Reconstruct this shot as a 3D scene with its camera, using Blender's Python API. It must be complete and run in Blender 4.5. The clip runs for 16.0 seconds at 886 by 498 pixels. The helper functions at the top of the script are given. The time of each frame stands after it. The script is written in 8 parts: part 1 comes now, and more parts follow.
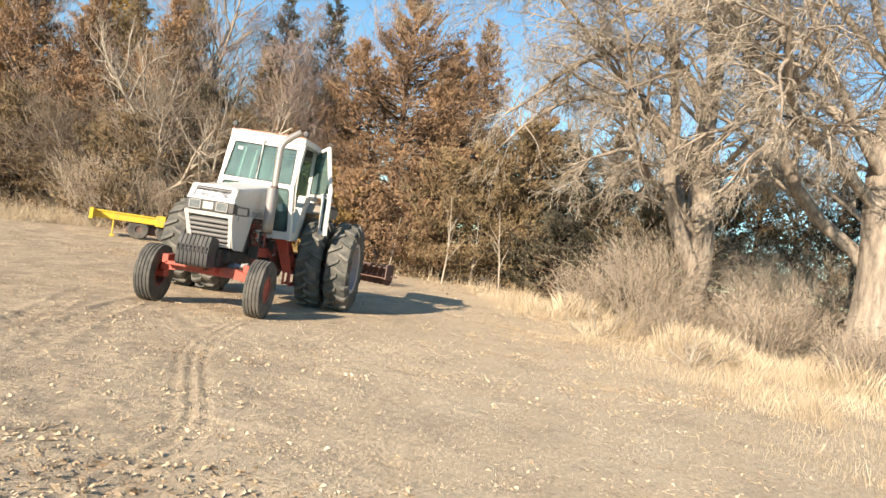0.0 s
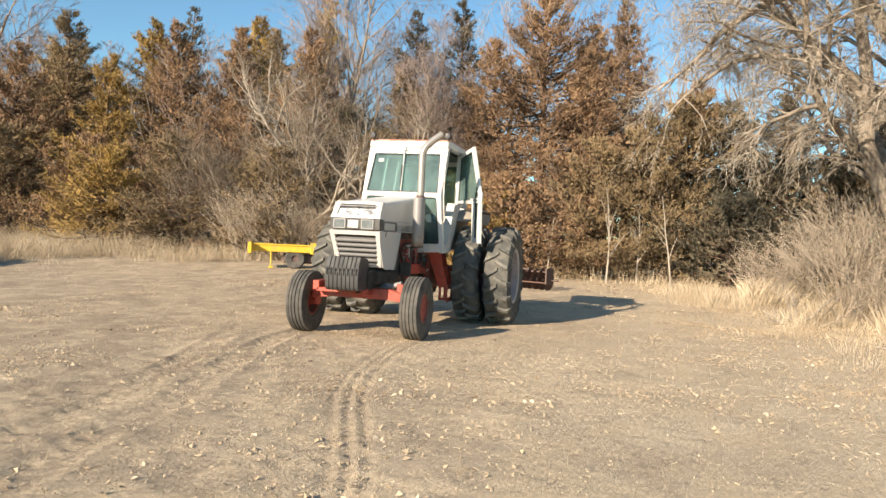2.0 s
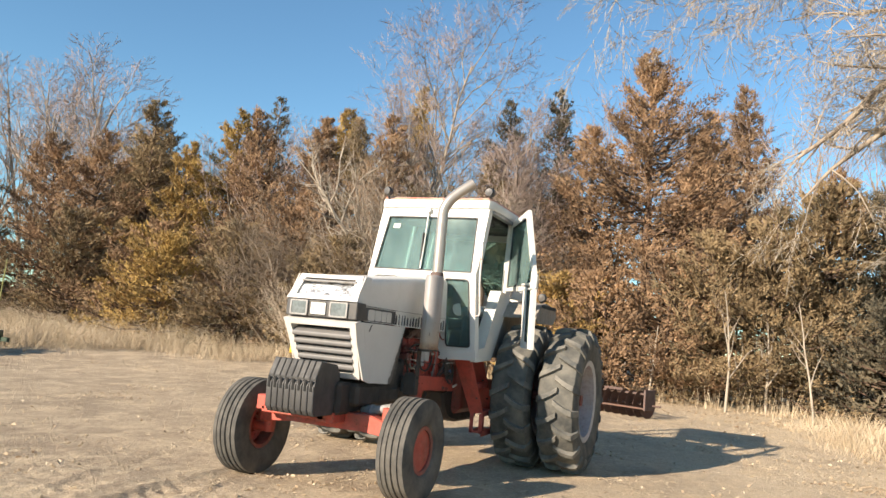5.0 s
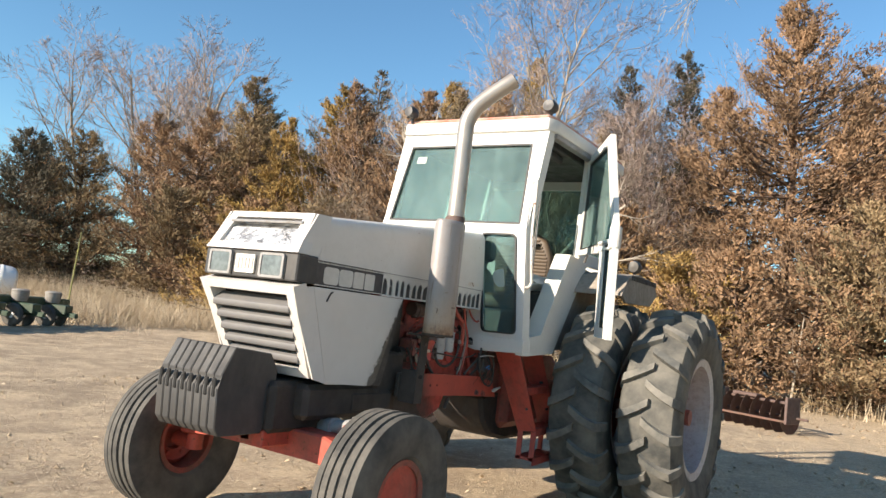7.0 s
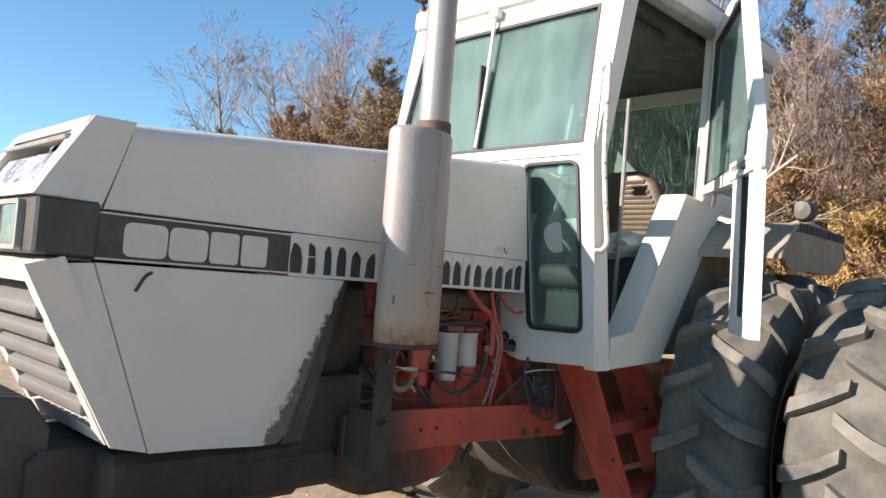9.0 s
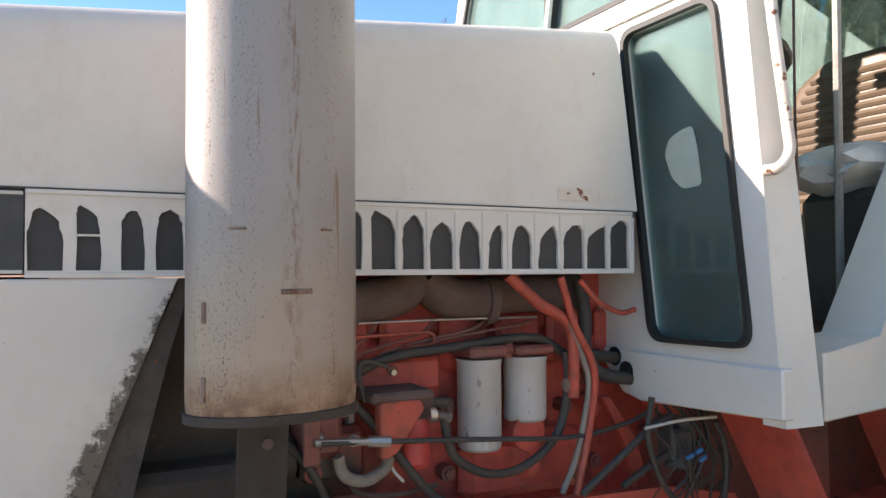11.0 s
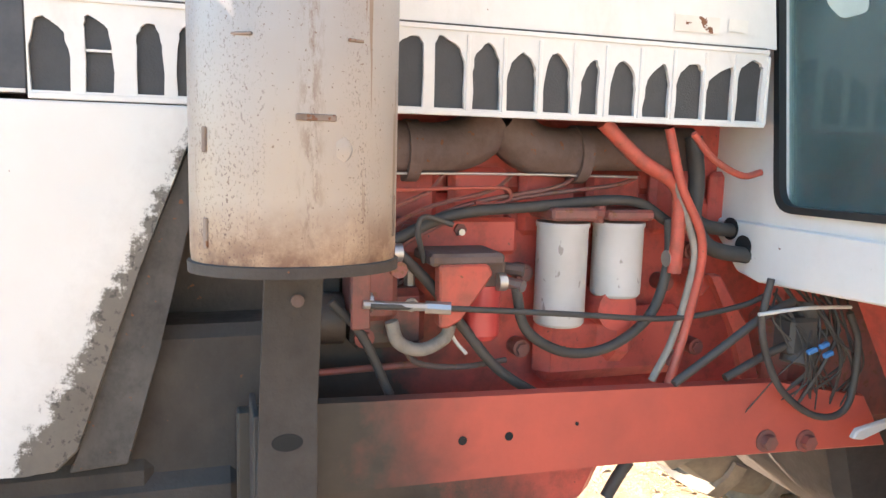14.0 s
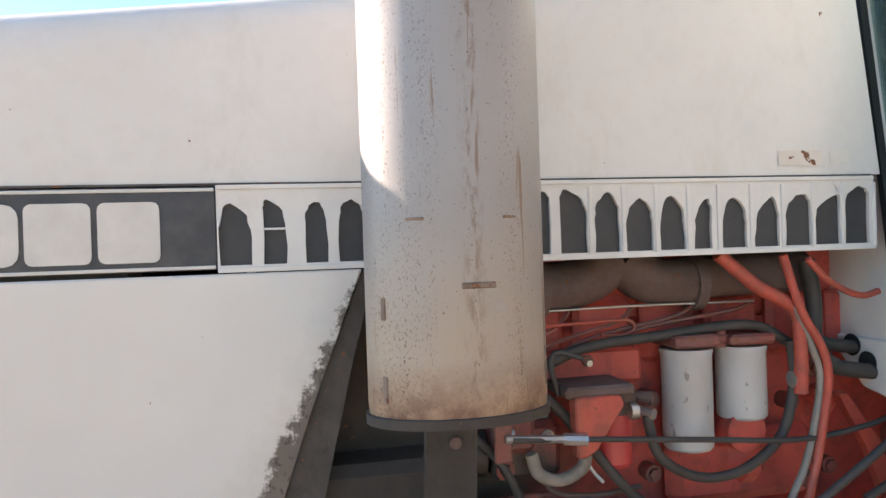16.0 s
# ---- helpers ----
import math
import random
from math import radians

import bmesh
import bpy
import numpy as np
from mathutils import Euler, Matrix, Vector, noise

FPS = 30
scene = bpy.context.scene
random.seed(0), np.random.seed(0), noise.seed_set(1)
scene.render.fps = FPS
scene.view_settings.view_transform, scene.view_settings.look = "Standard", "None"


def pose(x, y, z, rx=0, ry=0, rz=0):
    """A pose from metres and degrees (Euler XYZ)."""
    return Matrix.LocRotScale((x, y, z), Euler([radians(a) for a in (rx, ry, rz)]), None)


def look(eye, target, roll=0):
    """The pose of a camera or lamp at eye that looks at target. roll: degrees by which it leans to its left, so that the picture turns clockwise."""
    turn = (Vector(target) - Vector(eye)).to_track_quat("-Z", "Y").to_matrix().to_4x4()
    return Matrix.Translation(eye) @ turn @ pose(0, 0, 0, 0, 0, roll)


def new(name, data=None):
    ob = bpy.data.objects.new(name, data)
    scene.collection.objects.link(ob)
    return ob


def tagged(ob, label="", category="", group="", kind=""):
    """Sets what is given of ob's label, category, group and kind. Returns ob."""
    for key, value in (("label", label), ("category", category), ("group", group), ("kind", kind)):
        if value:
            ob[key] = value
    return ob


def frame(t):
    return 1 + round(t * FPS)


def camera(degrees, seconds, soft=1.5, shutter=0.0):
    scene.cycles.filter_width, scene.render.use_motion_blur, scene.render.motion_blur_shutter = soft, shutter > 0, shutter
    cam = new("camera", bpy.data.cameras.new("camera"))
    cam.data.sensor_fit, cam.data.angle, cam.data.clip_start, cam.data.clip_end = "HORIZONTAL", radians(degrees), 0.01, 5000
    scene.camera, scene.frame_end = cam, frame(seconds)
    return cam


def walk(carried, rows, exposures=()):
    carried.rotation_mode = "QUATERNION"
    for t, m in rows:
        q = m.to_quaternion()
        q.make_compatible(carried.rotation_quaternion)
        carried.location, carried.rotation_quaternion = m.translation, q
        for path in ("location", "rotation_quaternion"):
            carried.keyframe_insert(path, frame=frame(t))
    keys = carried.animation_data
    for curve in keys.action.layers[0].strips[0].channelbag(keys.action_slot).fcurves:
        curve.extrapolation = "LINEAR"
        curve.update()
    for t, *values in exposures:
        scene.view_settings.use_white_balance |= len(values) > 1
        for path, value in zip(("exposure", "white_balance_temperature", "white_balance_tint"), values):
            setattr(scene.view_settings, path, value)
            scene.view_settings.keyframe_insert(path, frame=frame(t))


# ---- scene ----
cam = camera(61.5, 16.0)
PATH = [
    (0, (4.328, -11.793, 1.592), (4.219, -9.796, 1.587), 9.1),
    (0.5, (4.129, -11.703, 1.588), (3.771, -9.735, 1.582), -0.2),
    (1, (4.055, -11.463, 1.568), (3.706, -9.496, 1.482), 1.4),
    (1.5, (4.081, -11.037, 1.561), (3.648, -9.09, 1.41), 2.8),
    (2, (3.974, -10.507, 1.517), (3.469, -8.572, 1.487), 2.8),
    (2.5, (3.947, -9.794, 1.537), (3.304, -7.907, 1.701), 4.3),
    (3, (3.877, -9.04, 1.559), (3.202, -7.171, 1.791), 3.6),
    (3.5, (3.89, -8.409, 1.558), (3.205, -6.541, 1.76), 3.5),
    (3.7, (3.924, -8.132, 1.546), (3.175, -6.283, 1.694), 3.1),
    (5.8, (3.606, -5.168, 1.465), (2.779, -3.369, 1.743), 7.0),
    (6, (3.58, -4.858, 1.507), (2.652, -3.098, 1.712), 7.2),
    (6.5, (3.447, -4.182, 1.503), (2.424, -2.474, 1.692), 6.3),
    (7, (3.306, -3.459, 1.48), (2.227, -1.785, 1.66), 6.7),
    (7.5, (3.072, -2.754, 1.492), (1.945, -1.11, 1.667), 6.7),
    (8, (2.887, -2.165, 1.524), (1.623, -0.62, 1.657), 9.1),
    (8.5, (2.761, -1.546, 1.534), (1.4, -0.084, 1.647), 7.7),
    (8.7, (2.692, -1.332, 1.572), (1.327, 0.126, 1.676), 5.5),
    (10.8, (1.861, 0.374, 1.583), (0.114, 1.345, 1.65), 1.0),
    (11, (1.8, 0.498, 1.57), (0.013, 1.394, 1.637), -0.4),
    (11.5, (1.628, 0.569, 1.558), (-0.205, 1.37, 1.543), -0.1),
    (12, (1.592, 0.626, 1.542), (-0.287, 1.305, 1.452), 0.1),
    (12.5, (1.611, 0.679, 1.538), (-0.292, 1.285, 1.419), 0.0),
    (13, (1.621, 0.674, 1.528), (-0.281, 1.279, 1.4), 0.2),
    (13.5, (1.609, 0.678, 1.513), (-0.285, 1.273, 1.274), 0.6),
    (14, (1.613, 0.678, 1.515), (-0.275, 1.281, 1.241), 1.6),
    (14.5, (1.619, 0.676, 1.518), (-0.268, 1.28, 1.251), 1.6),
    (15, (1.619, 0.676, 1.518), (-0.288, 1.208, 1.232), 2.3),
    (15.5, (1.628, 0.676, 1.518), (-0.293, 1.179, 1.284), 3.5),
    (16, (1.694, 0.546, 1.598), (-0.264, 0.957, 1.596), -1.9),
]
EXPOSURES = [(0, 1.03, 6950, 13), (0.5, 0.96, 7000, 13), (1, 0.92, 7050, 13), (2, 0.90, 7050, 13), (2.5, 0.97, 6850, 13), (3.7, 1.0, 6950, 14), (6.5, 1.01, 6750, 13), (8.6, 1.10, 6500, 16), (10.8, 1.50, 6700, 22), (11.5, 2.14, 7100, 23), (12.5, 2.65, 7250, 24), (13, 2.79, 7250, 24), (13.5, 2.90, 7200, 24), (14.5, 3.13, 7150, 23), (15.4, 3.05, 7200, 23), (16, 2.15, 6950, 22)]
walk(cam, [(t, look(eye, target, roll)) for t, eye, target, roll in PATH], EXPOSURES)

SUN_DIR = Vector((-1.03, -2.25, 1.0)).normalized()

# ---- world and sun ----
world = bpy.data.worlds.new("sky")
scene.world = world
world.use_nodes = True
wn = world.node_tree
sky = wn.nodes.new("ShaderNodeTexSky")
sky.sky_type = "NISHITA"
sky.sun_disc = False
sky.sun_elevation = math.asin(SUN_DIR.z)
sky.sun_rotation = math.atan2(SUN_DIR.x, SUN_DIR.y)
sky.air_density, sky.dust_density, sky.ozone_density = 1.0, 0.05, 1.5
clear_blue = wn.nodes.new("ShaderNodeMix")
clear_blue.data_type, clear_blue.blend_type = "RGBA", "MULTIPLY"
clear_blue.inputs[0].default_value = 1.0
clear_blue.inputs[7].default_value = (0.56, 0.83, 0.93, 1)
wn.links.new(sky.outputs[0], clear_blue.inputs[6])
wn.links.new(clear_blue.outputs[2], wn.nodes["Background"].inputs[0])
wn.nodes["Background"].inputs[1].default_value = 0.105
sun_data = bpy.data.lights.new("sun", "SUN")
sun_data.energy, sun_data.angle, sun_data.color = 5.0, radians(0.55), (1.0, 0.89, 0.73)
sun = new("sun", sun_data)
sun.matrix_world = look(SUN_DIR * 60, (0, 0, 0))


# ---- materials ----
class Mat:
    """A node material under construction: small helpers round one Principled surface."""

    def __init__(self, name, rough=0.6, metal=0.0, spec=0.5):
        self.m = bpy.data.materials.new(name)
        self.m.use_nodes = True
        self.t = self.m.node_tree
        self.b = self.t.nodes["Principled BSDF"]
        self.b.inputs["Roughness"].default_value = rough
        self.b.inputs["Metallic"].default_value = metal
        self.b.inputs["Specular IOR Level"].default_value = spec
        self.co = self.t.nodes.new("ShaderNodeTexCoord")
        self.geo = self.t.nodes.new("ShaderNodeNewGeometry")

    def link(self, a, b):
        self.t.links.new(a, b)

    def noise(self, scale, detail=4.0, rough=0.6, stretch=None, world=False):
        n = self.t.nodes.new("ShaderNodeTexNoise")
        n.inputs["Scale"].default_value, n.inputs["Detail"].default_value = scale, detail
        n.inputs["Roughness"].default_value = rough
        src = self.geo.outputs["Position"] if world else self.co.outputs["Object"]
        if stretch:
            mp = self.t.nodes.new("ShaderNodeMapping")
            mp.inputs["Scale"].default_value = stretch
            self.link(src, mp.inputs[0])
            src = mp.outputs[0]
        self.link(src, n.inputs["Vector"])
        return n.outputs["Fac"]

    def ramp(self, fac, stops):
        r = self.t.nodes.new("ShaderNodeValToRGB")
        e = r.color_ramp.elements
        while len(e) < len(stops):
            e.new(0.5)
        for el, (p, c) in zip(e, stops):
            el.position = p
            el.color = (*c, 1) if isinstance(c, tuple) else (c, c, c, 1)
        self.link(fac, r.inputs[0])
        return r.outputs[0]

    def mix(self, fac, a, b, mode="MIX"):
        x = self.t.nodes.new("ShaderNodeMix")
        x.data_type, x.blend_type = "RGBA", mode
        for sock, v in ((x.inputs[0], fac), (x.inputs[6], a), (x.inputs[7], b)):
            if isinstance(v, (int, float)):
                sock.default_value = v
            elif isinstance(v, tuple):
                sock.default_value = (*v, 1)
            else:
                self.link(v, sock)
        return x.outputs[2]

    def color(self, c):
        if isinstance(c, tuple):
            self.b.inputs["Base Color"].default_value = (*c, 1)
        else:
            self.link(c, self.b.inputs["Base Color"])
        return self

    def rough(self, r):
        self.link(r, self.b.inputs["Roughness"])
        return self

    def bump(self, fac, strength=0.3, dist=0.01):
        n = self.t.nodes.new("ShaderNodeBump")
        n.inputs["Strength"].default_value, n.inputs["Distance"].default_value = strength, dist
        self.link(fac, n.inputs["Height"])
        self.link(n.outputs[0], self.b.inputs["Normal"])
        return self


def paint(name, col, dirt, rust=(0.16, 0.06, 0.025), wear=0.62, chips=0.70, rough=0.45, bump=0.06):
    """Old sprayed paint: broad fading, dust film, fine speckle and rusted chips."""
    k = Mat(name, rough)
    fade = k.ramp(k.noise(1.6, 5), [(0.3, 0.0), (0.75, 1.0)])
    base = k.mix(fade, col, tuple(min(1, c * 0.82 + 0.03) for c in col))
    grime = k.ramp(k.noise(5.5, 6, 0.7, (1, 1, 0.45)), [(wear - 0.12, 0.0), (wear + 0.16, 0.85)])
    base = k.mix(grime, base, dirt)
    film_ = k.ramp(k.noise(23, 6, 0.72), [(0.47, 0.0), (0.66, 0.42 if max(col) < 0.6 else 0.07)])
    base = k.mix(film_, base, tuple(0.6 * c for c in dirt))
    spots = k.ramp(k.noise(42, 3, 0.6), [(chips, 0.0), (chips + 0.025, 1.0)])
    base = k.mix(spots, base, rust)
    k.color(base)
    k.rough(k.ramp(k.noise(9, 4), [(0.3, rough - 0.12), (0.8, rough + 0.25)]))
    return k.bump(k.noise(70, 3), bump, 0.004).m


M = {}
M["white"] = paint("white_paint", (0.67, 0.64, 0.60), (0.50, 0.45, 0.385), wear=0.70, chips=0.745, rough=0.42)
M["cabwhite"] = paint("cab_white_paint", (0.67, 0.665, 0.63), (0.50, 0.475, 0.41), wear=0.72, chips=0.73, rough=0.4)
M["red"] = paint("faded_red_paint", (0.42, 0.055, 0.034), (0.17, 0.055, 0.042), wear=0.60, chips=0.71, rough=0.5)
M["redworn"] = paint("worn_red_paint", (0.31, 0.060, 0.042), (0.11, 0.075, 0.062), wear=0.50, chips=0.62, rough=0.55)
M["redroof"] = paint("faded_roof_paint", (0.55, 0.16, 0.10), (0.55, 0.42, 0.34), wear=0.5, chips=0.7, rough=0.6)
M["orange"] = paint("bright_red_paint", (0.50, 0.070, 0.040), (0.18, 0.075, 0.05), wear=0.55, chips=0.66, rough=0.55)
M["black"] = paint("black_paint", (0.025, 0.025, 0.028), (0.10, 0.09, 0.075), wear=0.6, chips=0.76, rough=0.45)
# greasy dirt; under the gearbox its dark tone serves as shade
M["greasy"] = paint("greasy_dirt_and_shade", (0.028, 0.021, 0.017), (0.060, 0.047, 0.038), wear=0.5, chips=0.72, rough=0.75, bump=0.5)
M["iron"] = paint("cast_iron", (0.032, 0.032, 0.033), (0.080, 0.074, 0.066), wear=0.58, chips=0.74, rough=0.62, bump=0.25)
M["railwhite"] = paint("rust_bitten_white_paint", (0.72, 0.70, 0.66), (0.34, 0.20, 0.12), wear=0.56, chips=0.60, rough=0.45)
M["yellow"] = paint("yellow_paint", (0.72, 0.47, 0.03), (0.35, 0.25, 0.10), wear=0.62, chips=0.70)
M["green"] = paint("green_paint", (0.018, 0.055, 0.025), (0.075, 0.072, 0.052), wear=0.6, chips=0.72)
M["rust"] = paint("rusted_steel", (0.135, 0.088, 0.078), (0.10, 0.06, 0.045), wear=0.5, chips=0.66, rough=0.8, bump=0.3)
M["discred"] = paint("rusty_red_steel", (0.17, 0.07, 0.05), (0.11, 0.075, 0.055), wear=0.45, chips=0.66, rough=0.75, bump=0.2)
M["greysteel"] = paint("grey_steel", (0.30, 0.30, 0.30), (0.20, 0.17, 0.14), wear=0.58, chips=0.7, rough=0.5)
M["fenderpaint"] = paint("dull_fender_paint", (0.36, 0.315, 0.265), (0.22, 0.185, 0.15), wear=0.5, chips=0.68, rough=0.6)
M["rim"] = paint("galvanised_rim", (0.42, 0.42, 0.43), (0.30, 0.26, 0.22), wear=0.6, chips=0.73, rough=0.42)
M["bluegrey"] = paint("blue_grey_paint", (0.20, 0.25, 0.28), (0.28, 0.27, 0.25), wear=0.6, chips=0.74)
M["plastic"] = paint("white_plastic_tank", (0.80, 0.80, 0.78), (0.62, 0.58, 0.50), wear=0.74, chips=0.8, rough=0.35)
M["vinyl"] = paint("brown_vinyl", (0.09, 0.06, 0.036), (0.12, 0.09, 0.065), wear=0.55, chips=0.78, rough=0.5)
M["flange"] = paint("grimy_flange", (0.075, 0.064, 0.054), (0.030, 0.025, 0.022), wear=0.50, chips=0.66, rough=0.7, bump=0.2)
M["faded"] = paint("faded_print", (0.70, 0.66, 0.59), (0.56, 0.47, 0.40), wear=0.52, chips=0.60, rough=0.6)
M["scar"] = paint("weld_scar", (0.27, 0.19, 0.145), (0.13, 0.085, 0.06), wear=0.5, chips=0.6, rough=0.7)
M["oldhose"] = paint("weathered_hose", (0.30, 0.265, 0.225), (0.14, 0.115, 0.095), wear=0.5, chips=0.7, rough=0.75)
M["hopperlid"] = paint("dusty_grey_plastic", (0.30, 0.28, 0.25), (0.20, 0.18, 0.155), wear=0.55, chips=0.75, rough=0.6)
M["armpaint"] = paint("dull_yellow_green_paint", (0.30, 0.29, 0.07), (0.16, 0.16, 0.07), wear=0.5, chips=0.7)
M["rag"] = paint("pale_cloth", (0.62, 0.66, 0.68), (0.42, 0.42, 0.40), wear=0.6, chips=0.8, rough=0.9, bump=0.4)

k = Mat("tyre_rubber", 0.85, 0, 0.3)
dust = k.ramp(k.noise(3.2, 6, 0.65), [(0.35, 0.0), (0.7, 1.0)])
k.color(k.mix(dust, (0.050, 0.049, 0.047), (0.155, 0.142, 0.122))).bump(k.noise(60, 4), 0.25, 0.006)
M["tyre"] = k.m
k = Mat("muddy_tyre_lugs", 0.85, 0, 0.3)
dust = k.ramp(k.noise(4.0, 6, 0.65), [(0.38, 0.0), (0.68, 1.0)])
k.color(k.mix(dust, (0.085, 0.087, 0.082), (0.22, 0.205, 0.175))).bump(k.noise(50, 4), 0.3, 0.006)
M["lug"] = k.m
k = Mat("dusty_tyre_rubber", 0.85, 0, 0.3)
dust = k.ramp(k.noise(3.6, 6, 0.65), [(0.34, 0.0), (0.68, 1.0)])
k.color(k.mix(dust, (0.050, 0.052, 0.050), (0.165, 0.155, 0.132))).bump(k.noise(55, 4), 0.25, 0.006)
M["dustytyre"] = k.m
k = Mat("hose_rubber", 0.6, 0, 0.4)
k.color(k.mix(k.noise(14, 4), (0.020, 0.019, 0.019), (0.085, 0.075, 0.066))).bump(k.noise(120, 2), 0.1, 0.002)
M["rubber"] = k.m

# muffler: light grey paint, rust specks gathered in streaks, orange heat stain at its lower end
k = Mat("muffler_paint", 0.46, 0.1)
sep = k.t.nodes.new("ShaderNodeSeparateXYZ")
k.link(k.geo.outputs["Position"], sep.inputs[0])
base = k.mix(k.ramp(k.noise(3, 5), [(0.3, 0.0), (0.8, 1.0)]), (0.345, 0.325, 0.318), (0.265, 0.242, 0.228))
low = k.t.nodes.new("ShaderNodeMapRange")
low.inputs["From Min"].default_value, low.inputs["From Max"].default_value = 1.66, 1.38
k.link(sep.outputs["Z"], low.inputs["Value"])
stain = k.mix(1.0, low.outputs[0], k.ramp(k.noise(7, 5, 0.65, (1, 1, 0.35)), [(0.3, 0.35), (0.7, 1.0)]), "MULTIPLY")
base = k.mix(k.ramp(stain, [(0.0, 0.0), (0.6, 0.80)]), base, (0.385, 0.30, 0.222))
edge = k.t.nodes.new("ShaderNodeMapRange")
edge.inputs["From Min"].default_value, edge.inputs["From Max"].default_value = 1.445, 1.352
k.link(sep.outputs["Z"], edge.inputs["Value"])
lowrust = k.mix(1.0, edge.outputs[0], k.ramp(k.noise(22, 5, 0.7), [(0.35, 0.10), (0.6, 1.0)]), "MULTIPLY")
base = k.mix(k.ramp(edge.outputs[0], [(0.1, 0.0), (1.0, 0.75)]), base, (0.40, 0.235, 0.12))
base = k.mix(lowrust, base, (0.12, 0.052, 0.032))
streak = k.ramp(k.noise(9, 5, 0.7, (1, 1, 0.06)), [(0.50, 0.0), (0.62, 1.0)])
speck = k.ramp(k.noise(330, 3, 0.6, (1, 1, 0.6)), [(0.575, 0.0), (0.615, 0.9)])
base = k.mix(k.mix(1.0, streak, speck, "MULTIPLY"), base, (0.10, 0.055, 0.045))
mid = k.t.nodes.new("ShaderNodeMath")
mid.operation = "SUBTRACT"
mid.inputs[1].default_value = 0.800
k.link(sep.outputs["Y"], mid.inputs[0])
off = k.t.nodes.new("ShaderNodeMath")
off.operation = "ABSOLUTE"
k.link(mid.outputs[0], off.inputs[0])
run = k.t.nodes.new("ShaderNodeMapRange")
run.inputs["From Min"].default_value, run.inputs["From Max"].default_value = 0.022, 0.0
k.link(off.outputs[0], run.inputs["Value"])
run_ = k.mix(1.0, run.outputs[0], k.ramp(k.noise(75, 5, 0.75, (1, 1, 0.3)), [(0.49, 0.0), (0.62, 0.8)]), "MULTIPLY")
base = k.mix(run_, base, (0.17, 0.11, 0.08))
line_ = k.ramp(k.noise(60, 3, 0.5, (1, 1, 0.05)), [(0.645, 0.0), (0.68, 0.85)])
base = k.mix(line_, base, (0.20, 0.13, 0.09))
fleck = k.ramp(k.noise(210, 2, 0.5), [(0.69, 0.0), (0.72, 0.8)])
base = k.mix(fleck, base, (0.15, 0.09, 0.06))
k.color(base).bump(k.noise(50, 4), 0.12, 0.004)
M["muffler"] = k.m
k = Mat("exhaust_pipe", 0.38, 0.55)
k.color(k.mix(k.noise(6, 5), (0.47, 0.43, 0.39), (0.31, 0.27, 0.235))).bump(k.noise(40, 3), 0.08, 0.003)
M["pipe"] = k.m
# near-black: soot in the stack, painted shade inside holes and slots
k = Mat("soot_and_hole_shade", 0.9)
k.color((0.012, 0.012, 0.012))
M["soot_and_hole_shade"] = k.m
k = Mat("dark_screen", 0.6)
k.color(k.mix(k.noise(30, 3), (0.030, 0.031, 0.034), (0.055, 0.054, 0.054))).bump(k.noise(300, 1), 0.4, 0.002)
M["screen"] = k.m
k = Mat("stripe_vinyl", 0.5)
k.color(k.mix(k.ramp(k.noise(12, 5), [(0.4, 0.0), (0.75, 1.0)]), (0.035, 0.035, 0.040), (0.085, 0.08, 0.078))).bump(k.noise(60, 3), 0.08, 0.002)
M["stripe"] = k.m
k = Mat("filter_paint", 0.4)
txt = k.ramp(k.noise(60, 2, 0.5, (1, 1, 0.5)), [(0.66, 0.0), (0.69, 1.0)])
k.color(k.mix(txt, k.mix(k.noise(9, 5), (0.52, 0.52, 0.525), (0.36, 0.345, 0.325)), (0.25, 0.23, 0.22))).bump(k.noise(40, 3), 0.05, 0.002)
M["filter"] = k.m
k = Mat("redfilter", 0.45)
k.color(k.mix(k.noise(9, 5), (0.55, 0.05, 0.05), (0.40, 0.06, 0.05)))
M["redfilter"] = k.m
k = Mat("bright_steel", 0.35, 0.85)
k.color(k.mix(k.noise(20, 4), (0.55, 0.54, 0.52), (0.34, 0.31, 0.28)))
M["steel"] = k.m
k = Mat("lamp_lens", 0.12, 0.3)
k.color(k.mix(k.noise(30, 2), (0.27, 0.285, 0.30), (0.08, 0.085, 0.09)))
M["lens"] = k.m
k = Mat("crinkled_foil", 0.3, 0.6)
k.color(k.mix(k.ramp(k.noise(14, 5, 0.7), [(0.35, 0.0), (0.65, 1.0)]), (0.12, 0.12, 0.12), (0.75, 0.76, 0.77))).bump(k.noise(16, 4, 0.7), 0.9, 0.02)
M["foil"] = k.m
k = Mat("louvre_grey", 0.5)
k.color(k.mix(k.noise(8, 5), (0.10, 0.10, 0.105), (0.17, 0.16, 0.15)))
M["louvre"] = k.m
for nm, c in (("wire", (0.62, 0.60, 0.56)), ("bluewire", (0.05, 0.22, 0.50)), ("lettering", (0.66, 0.63, 0.58)), ("seal", (0.02, 0.022, 0.022)), ("sticker", (0.46, 0.54, 0.47))):
    k = Mat(nm, 0.6)
    k.color(k.mix(k.noise(25, 4), c, tuple(v * 0.72 for v in c)))
    M[nm] = k.m

